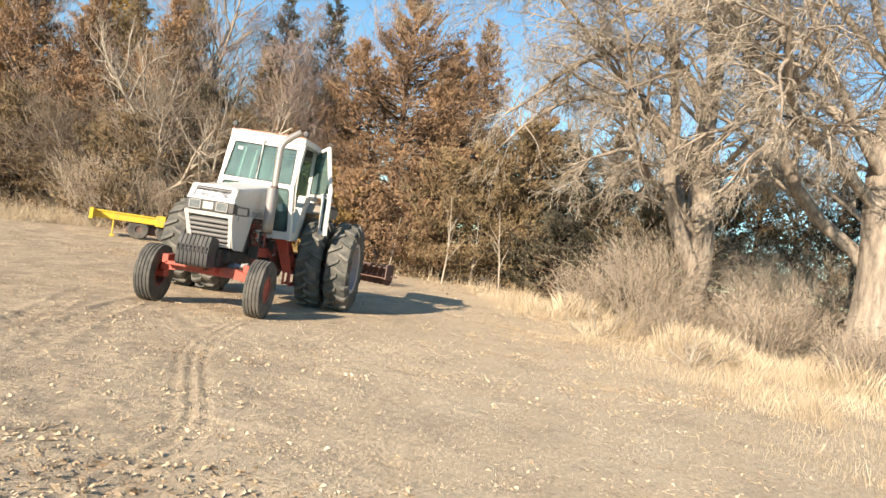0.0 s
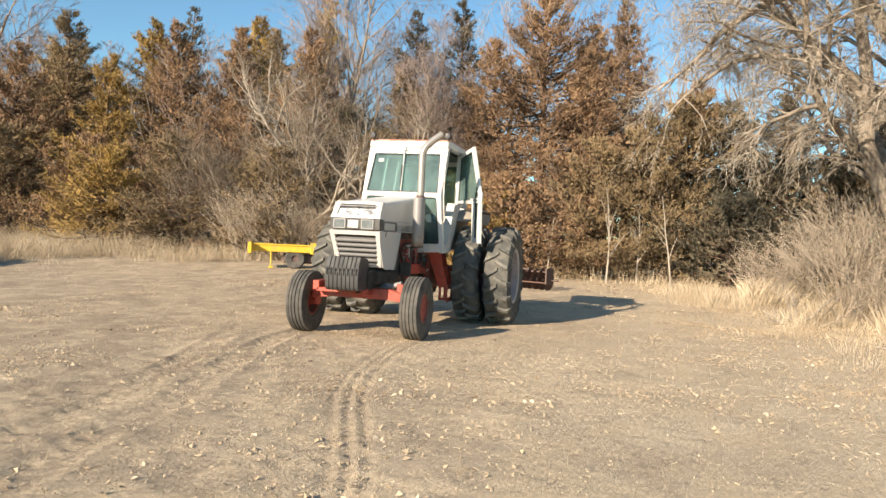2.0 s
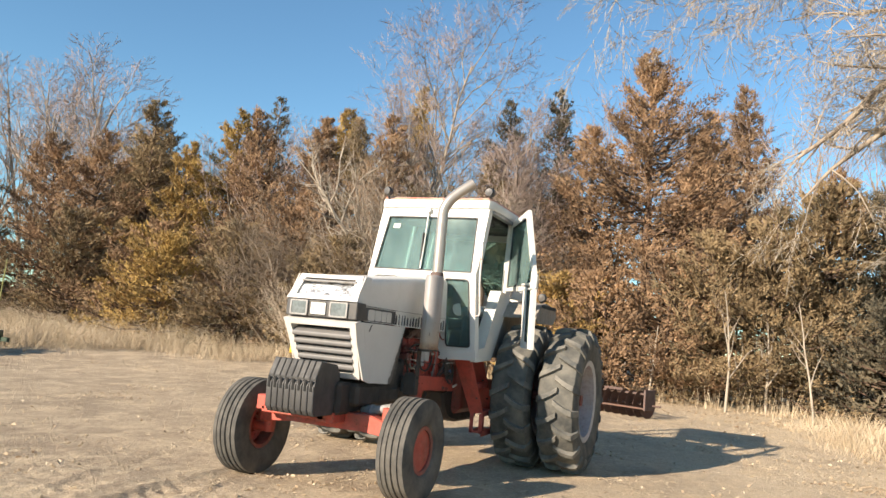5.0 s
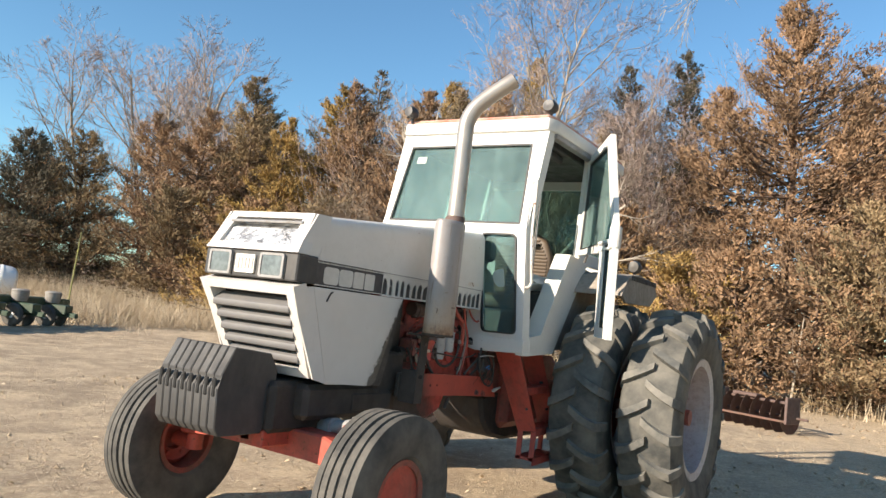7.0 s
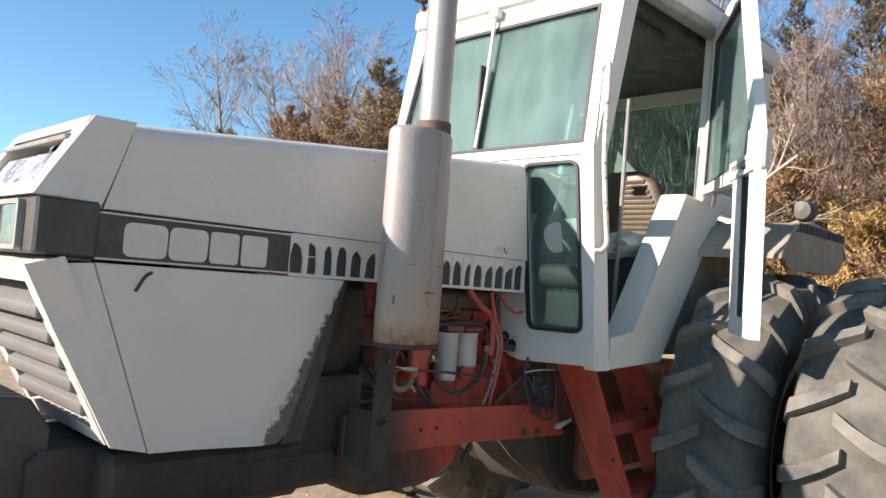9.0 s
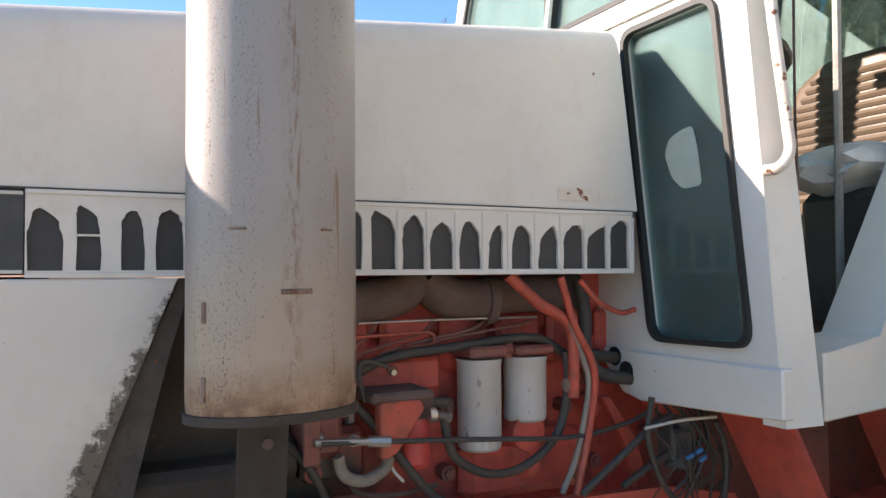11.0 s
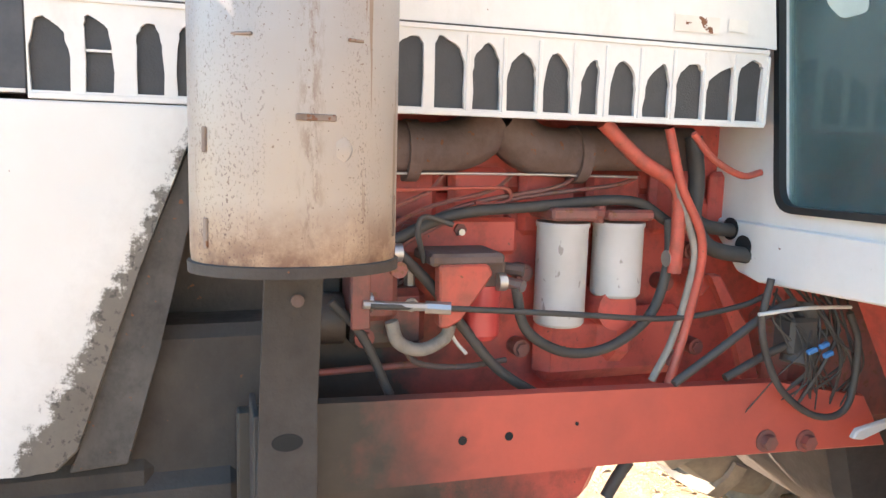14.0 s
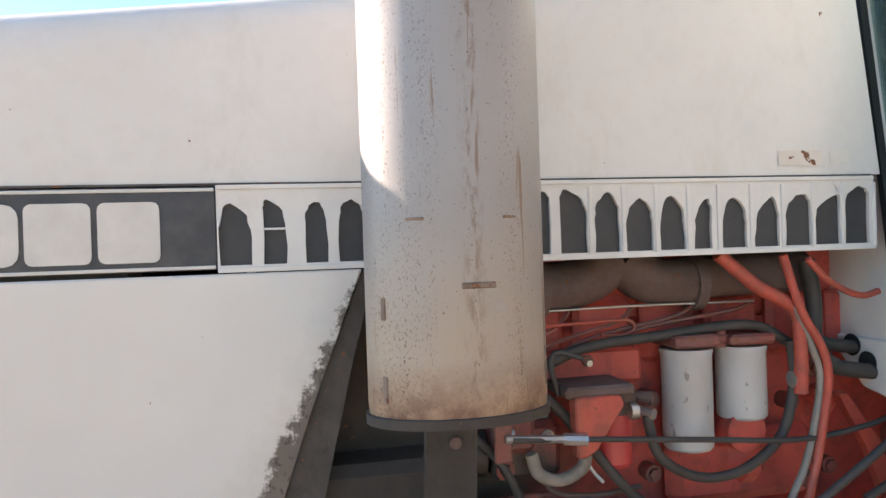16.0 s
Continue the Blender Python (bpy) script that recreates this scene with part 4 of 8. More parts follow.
CEDARS = [
    # x, y, height, radius, foliage, words
    (-32.1, 17.7, 8.4, 3.3, "cedar_olive", "dull brown cedar in the tree row"),
    (-29.4, 20.5, 9.8, 3.2, "cedar_rust", "rust-brown cedar in the tree row"),
    (-26.5, 19.7, 10.0, 2.9, "cedar_rust", "rust-brown cedar with a pointed top"),
    (-24.8, 21.7, 11.9, 3.3, "cedar_olive", "tall dull brown cedar with a pointed top"),
    (-21.6, 20.6, 9.4, 2.6, "cedar_gold", "yellow-gold cedar standing in dry grass"),
    (-22.0, 24.3, 12.5, 2.8, "cedar_gold", "tall cedar with yellow-gold foliage"),
    (-19.9, 24.5, 13.0, 2.3, "cedar_dark", "tall dark cedar with a thin top"),
    (-18.7, 22.6, 11.4, 2.8, "cedar_rust", "dense rust-brown cedar in the row"),
    (-16.7, 22.8, 10.6, 2.6, "cedar_rust", "rust-brown cedar behind pale bare trees"),
    (-18.3, 28.3, 13.7, 3.0, "cedar_gold", "golden-brown cedar at the back of the row"),
    (-11.6, 22.2, 10.9, 2.6, "cedar_rust", "brown cedar behind bare trees"),
    (-16.5, 36.1, 17.5, 2.9, "cedar_gold", "slim golden cedar behind the row"),
    (-15.0, 17.4, 5.0, 2.1, "cedar_olive", "low brown-green juniper bush"),
    (-17.9, 16.2, 4.3, 2.0, "cedar_gold", "low yellowish juniper bush in grass"),
    (-10.2, 16.6, 4.4, 2.0, "cedar_olive", "low dull juniper behind the yellow frame"),
    (-8.6, 19.5, 6.5, 2.2, "cedar_dark", "dark cedar under bare trees"),
    (-6.6, 18.6, 5.4, 2.2, "cedar_olive", "brown juniper behind the tractor"),
    (-8.3, 28.3, 13.8, 2.6, "cedar_dark", "thin dark spruce with a ragged top"),
    (-5.7, 29.2, 14.5, 2.8, "cedar_dark", "thin dark spruce with a ragged top"),
    (-4.2, 18.0, 5.0, 2.1, "cedar_rust", "brown juniper behind the tractor"),
    (-0.5, 24.1, 14.1, 4.1, "cedar_rust", "broad tall rust-brown cedar"),
    (-2.9, 24.4, 10.9, 2.8, "cedar_rust", "rust-brown cedar beside the tallest one"),
    (2.2, 26.6, 12.1, 2.6, "cedar_rust", "rust-brown cedar at the back"),
    (3.3, 29.8, 14.3, 2.3, "cedar_rust", "slim rust-brown cedar at the back"),
    (-2.2, 16.9, 3.5, 1.9, "cedar_gold", "low golden-brown juniper hedge"),
    (-0.4, 16.6, 3.6, 1.8, "cedar_rust", "low rust-brown juniper hedge"),
    (1.2, 17.2, 4.2, 1.9, "cedar_rust", "low rust-brown juniper hedge"),
    (2.6, 17.6, 5.0, 1.9, "cedar_olive", "olive-brown juniper with dead twigs"),
    (4.1, 18.3, 5.8, 2.1, "cedar_olive", "olive-brown juniper with dead twigs"),
    (5.6, 19.2, 6.9, 2.2, "cedar_olive", "olive-brown cedar under the cottonwood"),
    (7.2, 20.0, 7.0, 2.3, "cedar_dark", "dark green-brown cedar under the cottonwood"),
    (8.9, 18.8, 4.6, 2.2, "cedar_dark", "low dark juniper under the cottonwood"),
    (7.0, 16.2, 3.0, 1.6, "cedar_dark", "low dark juniper beside tall grass"),
    (13.5, 20.5, 6.5, 2.6, "cedar_dark", "dark cedar behind the cottonwoods"),
    (17.5, 17.5, 6.0, 2.6, "cedar_dark", "dark cedar behind the cottonwoods"),
    (-28.2, 25.6, 11.4, 3.4, "cedar_dark", "dark cedar behind the row"),
    (-16.4, 19.4, 5.2, 2.6, "cedar_rust", "rust-brown young cedar at the edge of the grass"),
    (-20.4, 18.6, 5.0, 2.4, "cedar_rust", "rust-brown young cedar at the edge of the grass"),
    (-24.6, 18.0, 5.4, 2.6, "cedar_olive", "dull brown young cedar at the edge of the grass"),
    (-13.2, 19.6, 6.4, 2.4, "cedar_rust", "rust-brown cedar beside pale bare trees"),
    (-33.1, 15.2, 8.0, 3.4, "cedar_dark", "dark broad cedar at the end of the row"),
    (-37.0, 18.4, 7.4, 3.2, "cedar_rust", "brown cedar at the end of the row"),
    (10.6, 17.6, 4.6, 2.0, "cedar_olive", "low brown juniper behind brush"),
    (-23.4, 27.6, 12.4, 2.9, "cedar_rust", "rust-brown cedar at the back of the row"),
    (-17.0, 26.0, 12.2, 2.7, "cedar_rust", "rust-brown cedar at the back of the row"),
    (-14.0, 24.4, 11.6, 2.6, "cedar_olive", "dull brown cedar at the back of the row"),
    (-27.4, 24.2, 10.8, 2.9, "cedar_olive", "dull brown cedar at the back of the row"),
    (1.6, 24.2, 10.4, 2.6, "cedar_rust", "rust-brown cedar against the tallest one"),
    (-41.0, 14.2, 7.4, 3.4, "cedar_dark", "dark broad cedar beyond the end of the row"),
    (-47.0, 17.0, 8.6, 3.6, "cedar_olive", "dull brown cedar beyond the end of the row"),
    (-56.0, 17.0, 8.4, 3.8, "cedar_dark", "dark broad cedar beyond the end of the row"),
    (-7.2, 25.4, 9.6, 2.4, "cedar_olive", "dull brown cedar in the shade of bare trees"),
    (-4.4, 26.2, 9.2, 2.3, "cedar_dark", "dark cedar between two taller ones"),
    (9.6, 23.4, 8.2, 2.6, "cedar_olive", "olive-brown cedar behind the cottonwood"),
    (12.4, 21.8, 7.6, 2.6, "cedar_rust", "rust-brown cedar behind the cottonwood"),
    (15.6, 20.4, 8.2, 2.8, "cedar_olive", "olive-brown cedar behind the cottonwood"),
    (6.4, 22.8, 8.4, 2.4, "cedar_rust", "rust-brown cedar behind olive junipers"),
    (20.6, 16.0, 8.0, 3.0, "cedar_olive", "olive-brown cedar behind the cottonwood"),
]
for i_, (x_, y_, h_, r_, m_, lab_) in enumerate(CEDARS):
    thin_top = "thin" in lab_
    cedar(x_, y_, h_, r_, 100 + i_, m_, lab_, low=0.02 if h_ < 7 else (0.34 if "back of the row" in lab_ else 0.28 if y_ > 25 else 0.06), clumps=0.75 if thin_top else (1.25 if "broad" in lab_ else 1.0), spray=0.135 if h_ > 6 else 0.115, bare=0.05 if not thin_top else 0.22, shape=0.78 if "broad" in lab_ else (0.62 if h_ < 7 else 0.84), name="spruce_tree" if "spruce" in lab_ else ("juniper_bush" if h_ < 5.2 else "cedar_tree"))

# bare trees behind and beside the tractor
BUSHY = [(10, 0.50, 0.72, 0.16, 0.0, 0.30), (9, 0.52, 0.70, 0.16, 0.03, 0.28), (8, 0.52, 0.7, 0.18, 0.02, 0.3), (0, 0, 0, 0.20, 0.0, 0.3)]
bare_tree(-11.9, 17.4, 6.6, 11, "multi-stemmed bare shrub tree with grey-brown twigs", 5, 0.055, 0.30, BUSHY, "bark_twig", minr=0.006, twig="thicket")
bare_tree(-9.6, 17.0, 8.6, 12, "bare tree with pale forked peeling stems", 3, 0.100, 0.24, BUSHY, minr=0.007)
bare_tree(-8.6, 18.2, 9.6, 13, "tall bare tree with pale crooked stems", 2, 0.12, 0.16, BUSHY, minr=0.007)
bare_tree(-7.4, 17.6, 6.8, 14, "bare thicket of pale thin stems", 4, 0.05, 0.30, BUSHY, "bark_twig", minr=0.006, twig="thicket")
bare_tree(-10.6, 18.2, 7.4, 15, "bare thicket of thin brown stems", 5, 0.05, 0.26, BUSHY, "bark_twig", minr=0.006, twig="thicket")
bare_tree(-13.4, 17.8, 5.6, 20, "bare thicket of thin grey-brown stems", 5, 0.045, 0.30, BUSHY, "bark_twig", minr=0.006, twig="thicket")
bare_tree(-6.2, 19.2, 7.2, 21, "bare thicket of thin grey-brown stems", 4, 0.05, 0.26, BUSHY, "bark_twig", minr=0.006, twig="thicket")
FAR = [(9, 0.46, 0.55, 0.05, 0.03, 0.40), (8, 0.50, 0.6, 0.08, 0.05, 0.30), (7, 0.50, 0.6, 0.10, 0.04, 0.3), (5, 0.55, 0.6, 0.12, 0.03, 0.4), (0, 0, 0, 0.14, 0.02, 0.3)]
WIDE = [(8, 0.55, 0.50, 0.06, 0.04, 0.40), (7, 0.52, 0.55, 0.10, 0.06, 0.30), (6, 0.50, 0.6, 0.12, 0.05, 0.3), (6, 0.6, 0.6, 0.14, 0.03, 0.4)]
TALL = [(12, 0.40, 0.52, 0.07, 0.03, 0.35), (9, 0.46, 0.55, 0.12, 0.05, 0.25), (7, 0.48, 0.6, 0.14, 0.04, 0.25), (6, 0.55, 0.6, 0.15, 0.03, 0.3), (0, 0, 0, 0.14, 0.03, 0.3)]
bare_tree(-10.6, 25.2, 18.4, 16, "tall slim bare tree with a haze of reddish twigs", 2, 0.13, 0.11, TALL, "bark_grey", minr=0.0075, twig="twig_red")
bare_tree(-13.6, 26.0, 15.0, 17, "bare tree with pale stems above the cedars", 2, 0.13, 0.10, TALL, "bark_pale", minr=0.0075, twig="twig_red")
bare_tree(-8.6, 29.0, 14.0, 18, "bare tree with a haze of brown twigs", 2, 0.12, 0.12, TALL, "bark_grey", minr=0.0075, twig="twig_red")
bare_tree(-6.0, 24.4, 12.2, 19, "bare tree with a haze of reddish twigs", 3, 0.08, 0.14, TALL, "bark_grey", minr=0.0075, twig="twig_red")
for i_, (x_, y_, h_) in enumerate(((-23.1, 24.0, 12.4), (-33.0, 25.6, 14.6), (-39.1, 26.2, 18.6), (-49.5, 28.4, 19.8), (-45.5, 31.6, 20.2), (-43.1, 36.8, 17.6), (-31.0, 31.0, 13.0))):
    bare_tree(x_, y_, h_, 30 + i_, "distant bare tree with a broad twiggy crown", 2, 0.17, 0.20, FAR, "bark_grey", split=0.02, minr=0.012, twig="twig_red")
for i_, (x_, y_, h_) in enumerate(((-20.5, 22.5, 10.5), (-16.2, 23.5, 12.0), (-4.0, 31.0, 14.5), (-7.0, 30.0, 14.0), (-11.0, 26.0, 12.5), (1.6, 31.0, 14.5), (5.8, 28.0, 14.0), (9.0, 24.5, 12.0), (13.5, 25.0, 12.5), (18.5, 22.0, 12.0))):
    bare_tree(x_, y_, h_, 130 + i_, "bare tree with a haze of thin twigs behind the row", 3, 0.10, 0.15, WIDE[:3] + [(0, 0, 0, 0.14, 0.03, 0.4)], "bark_grey", split=0.02, minr=0.009, twig="twig_red")
SAP = [(7, 0.35, 0.6, 0.05, 0.03, 0.3), (5, 0.5, 0.6, 0.12, 0.03, 0.3), (0, 0, 0, 0.15, 0.02, 0.3)]
for i_, (x_, y_, h_) in enumerate(((3.0, 15.0, 4.0), (5.05, 14.2, 3.6), (4.0, 16.2, 3.0), (0.9, 16.0, 2.4))):
    bare_tree(x_, y_, h_, 50 + i_, "young bare tree with a pale straight trunk", 1, 0.045, 0.05, SAP, "bark_pale", name="bare_sapling")

# old cottonwoods: thick trunks, long arching limbs and hanging twigs
LIMB = [(10, 0.42, 0.7, 0.12, -0.01, 0.30), (8, 0.52, 0.75, 0.18, -0.05, 0.28), (8, 0.55, 0.7, 0.20, -0.10, 0.30), (5, 0.60, 0.7, 0.2, -0.13, 0.35), (0, 0, 0, 0.2, -0.16, 0.35)]


ARM = [(0, 0, 0, 0, 0, 0), (7, 0.55, 0.6, 0.14, -0.03, 0.28), (6, 0.6, 0.6, 0.16, -0.06, 0.30), (0, 0, 0, 0.2, -0.08, 0.35)]


def cottonwood(x, y, h, r, seed, lean, limbs, label, arms=()):
    """limbs: start height, heading in degrees from +x, rise, length, radius; arms: bent limbs as points with a start and an end radius."""
    rng = np.random.default_rng(seed)
    z = float(gh(x, y, False)) - 0.1
    root = thing("cottonwood", (x, y, z), label, "tree", "old cottonwoods")
    segs = []
    n = 14
    axis = [np.array([x + lean[0] * (i / n) * h + 0.12 * math.sin(i * 0.9 + seed), y + lean[1] * (i / n) * h + 0.10 * math.cos(i * 0.7 + seed), z + h * i / n]) for i in range(n + 1)]
    rad = [r * (1.35 if i == 0 else 1.1 if i == 1 else 1.0) * (1 - 0.72 * i / n) for i in range(n + 1)]
    for i in range(n):
        segs.append((*axis[i], *axis[i + 1], rad[i], rad[i + 1]))
    for h0, head, rise, length, lr in limbs:
        i = min(int(h0 / h * n), n - 1)
        a = radians(head)
        d = np.array([math.cos(a), math.sin(a), rise])
        shoot(rng, segs, axis[i], d / np.linalg.norm(d), length, lr * 0.78, 0, LIMB)
    for pts, ra, rb in arms:
        path = [np.array(p) for p in smooth_path(pts, 4)]
        m = len(path) - 1
        for i in range(m):
            q0, q1 = ra + (rb - ra) * i / m, ra + (rb - ra) * (i + 1) / m
            segs.append((*path[i], *path[i + 1], q0, q1))
            along = unit(path[i + 1] - path[i])
            for _ in range(1 if i > m * 0.3 else 0):
                side = unit(along * 0.6 + rng.normal(0, 0.75, 3) + np.array([0, 0, -0.15]))
                shoot(rng, segs, path[i + 1], side, rng.uniform(0.8, 1.9), min(q1 * 0.6, 0.05), 1, ARM)
    S = np.array(segs)
    S[:, [2, 5]] = np.maximum(S[:, [2, 5]], z + 0.9 * (S[:, [0, 0]] < 99) * (S[:, [6, 6]] < 0.05))
    S[:, 6:8] = np.maximum(S[:, 6:8], 0.0075)
    thick = S[:, 6] > 0.017
    wood_mesh("trunk", S[thick], "bark_grey", root)
    wood_mesh("crown", S[~thick], "bark_pale", root)


OLD = "old leafless cottonwood with thick furrowed trunk and drooping twigs"
cottonwood(10.4, 9.4, 10.5, 0.42, 61, (-0.06, 0.02), [(3.6, 178, 0.75, 7.5, 0.17), (4.8, 200, 0.55, 7.5, 0.15), (5.6, 150, 0.6, 6.5, 0.13), (6.5, 185, 1.1, 6.5, 0.13), (7.0, 250, 0.9, 6.0, 0.12), (5.0, 320, 0.8, 6.0, 0.12), (8.0, 100, 1.2, 5.5, 0.10), (9.4, 200, 1.6, 5.0, 0.10), (2.2, 120, 1.4, 7.0, 0.2)], OLD, [
    ([(9.9, 9.3, 6.6), (8.4, 9.1, 7.9), (7.0, 9.0, 7.7), (5.8, 9.0, 7.0), (5.1, 9.0, 6.2), (4.3, 8.9, 5.5)], 0.15, 0.03),
    ([(10.1, 9.4, 4.6), (8.4, 9.1, 6.0), (6.4, 9.0, 6.3), (5.1, 9.0, 5.5), (4.4, 9.0, 4.7)], 0.12, 0.02),
    ([(10.4, 9.4, 1.6), (9.6, 9.2, 3.0), (9.1, 9.1, 4.2), (9.0, 9.1, 6.0), (8.5, 9.1, 8.6)], 0.26, 0.10),
    ([(9.4, 9.4, 9.0), (7.0, 9.1, 11.2), (4.6, 9.0, 11.8), (2.6, 9.0, 11.6), (1.4, 9.0, 10.9)], 0.12, 0.03),
    ([(4.2, 9.0, 11.7), (3.2, 9.0, 10.3), (2.6, 9.0, 9.2), (2.1, 9.0, 8.8)], 0.05, 0.015),
    ([(5.4, 9.0, 11.6), (4.9, 9.0, 10.2), (4.2, 9.0, 9.2), (3.5, 9.0, 8.8)], 0.05, 0.012),
    ([(1.6, 9.0, 11.1), (1.0, 9.0, 10.1), (0.8, 9.0, 9.4), (0.5, 9.0, 8.8)], 0.04, 0.012),
])
cottonwood(13.3, 5.6, 11.0, 0.62, 62, (-0.02, 0.03), [(4.0, 190, 0.9, 7.0, 0.20), (5.2, 230, 0.8, 6.5, 0.16), (6.0, 165, 0.7, 7.5, 0.18), (3.0, 140, 1.5, 8.0, 0.24), (7.2, 200, 1.2, 6.5, 0.14), (8.4, 260, 1.0, 6.0, 0.12), (7.8, 180, 0.9, 8.0, 0.13), (6.4, 20, 1.0, 6.0, 0.14)], OLD)
cottonwood(11.6, 14.6, 12.0, 0.30, 63, (-0.05, 0.0), [(4.0, 170, 0.8, 6.5, 0.13), (5.5, 200, 0.8, 6.0, 0.12), (7.0, 150, 1.0, 5.5, 0.11), (8.4, 210, 1.2, 5.5, 0.10), (6.0, 30, 1.0, 5.5, 0.12)], OLD)
cottonwood(17.0, 12.0, 12.5, 0.36, 64, (0.02, 0.0), [(4.0, 180, 0.9, 6.5, 0.15), (6.0, 140, 0.9, 6.0, 0.13), (7.5, 220, 1.1, 6.0, 0.12), (8.6, 60, 1.2, 5.0, 0.11)], OLD)
BR = [(9, 0.5, 0.5, 0.12, 0.03, 0.3), (5, 0.5, 0.6, 0.15, 0.02, 0.3), (0, 0, 0, 0.18, 0.0, 0.3)]
for i_, (x_, y_, h_) in enumerate(((14.5, 9.5, 3.4), (13.0, 12.2, 3.2), (16.5, 8.0, 3.2), (15.0, 4.0, 2.8), (18.5, 14.5, 3.6), (21.0, 10.0, 4.0), (13.4, 2.6, 1.6), (14.0, -0.6, 1.2), (9.4, 7.6, 1.9), (10.9, 5.4, 2.1), (12.2, 3.8, 1.7), (8.8, 8.6, 3.5), (13.0, 1.4, 1.5), (11.4, 8.0, 2.2), (12.0, 6.8, 2.8), (9.8, 10.6, 4.0), (7.6, 11.4, 2.0), (12.2, 8.4, 3.4), (14.2, 14.6, 4.2), (9.0, 13.6, 2.6), (16.0, 17.0, 4.6), (-10.8, 15.6, 3.2), (-9.3, 15.8, 3.6), (-8.0, 16.4, 3.0))):
    bare_tree(x_, y_, h_, 70 + i_, "tangled brush of thin leafless twigs", 28, 0.016, 0.42, BR, "bark_twig", split=1.0, minr=0.0055, twig="brush", name="brush", cat="shrub")


# ---- the tractor: front axle over the origin, nose towards -y ----
tractor = thing("tractor", (0, 0, 0), "old white and red farm tractor, cab door open, dual rear wheels", "tractor")


def P(name, bm, mat, label="", parent=None, sharp=32):
    return part(name, bm, mat, parent or tractor, label, sharp)


def rounded(y0, z0, y1, z1, r, n=4):
    """A rounded rectangle outline."""
    out = []
    for cy, cz, a in ((y1 - r, z1 - r, 0), (y0 + r, z1 - r, 90), (y0 + r, z0 + r, 180), (y1 - r, z0 + r, 270)):
        for i in range(n + 1):
            t = radians(a + 90 * i / n)
            out.append((cy + r * math.cos(t), cz + r * math.sin(t)))
    return out


# front wheels
def front_wheel(cx, side):
    R, W = 0.468, 0.132
    c = (cx, 0.0, 0.462)
    bm = bm_new()
    s = side
    lathe(bm, [(0.02, 0.06 * s), (0.075, 0.06 * s), (0.085, 0.02 * s), (0.15, 0.0), (0.185, 0.03 * s), (0.20, 0.09 * s)], c, "X", 28)
    for i in range(6):
        a = math.tau * i / 6
        p = Vector((cx, 0.115 * math.cos(a), 0.462 + 0.115 * math.sin(a)))
        rod(bm, p + Vector((0.0, 0, 0)), p + Vector((0.035 * s, 0, 0)), 0.014, seg=6)
    wheel = P("front_wheel", bm, "red", "small ribbed front wheel with red hub")
    bm = bm_new()
    lathe(bm, [(0.185, -0.105), (0.218, -0.11), (0.222, -0.10), (0.20, -0.08), (0.19, 0.0), (0.20, 0.08), (0.222, 0.10), (0.218, 0.11), (0.185, 0.105)], c, "X", 36, close=True)
    P("rim", bm, "redworn", parent=wheel)
    prof = [(0.215, -0.10), (0.24, -0.125), (0.33, -0.146), (0.40, -0.140), (0.435, -W)]
    for a in (-0.132, -0.085, -0.030, 0.030, 0.085):
        prof += [(R - 0.006 - 0.05 * abs(a + 0.022), a + 0.002), (R - 0.05 * abs(a + 0.022), a + 0.006), (R - 0.05 * abs(a + 0.022), a + 0.042), (R - 0.015, a + 0.045), (R - 0.016, a + 0.050)] if a < 0.08 else [(R - 0.008, a + 0.002), (R - 0.006, a + 0.012), (R - 0.010, a + 0.040)]
    prof += [(0.435, W), (0.40, 0.140), (0.33, 0.146), (0.24, 0.125), (0.215, 0.10)]
    bm = bm_new()
    lathe(bm, prof, c, "X", 56, close=True)
    P("tyre", bm, "tyre", "worn ribbed rubber tyre", wheel, 25)
    return wheel


for s_ in (-1, 1):
    front_wheel(0.88 * s_, s_)


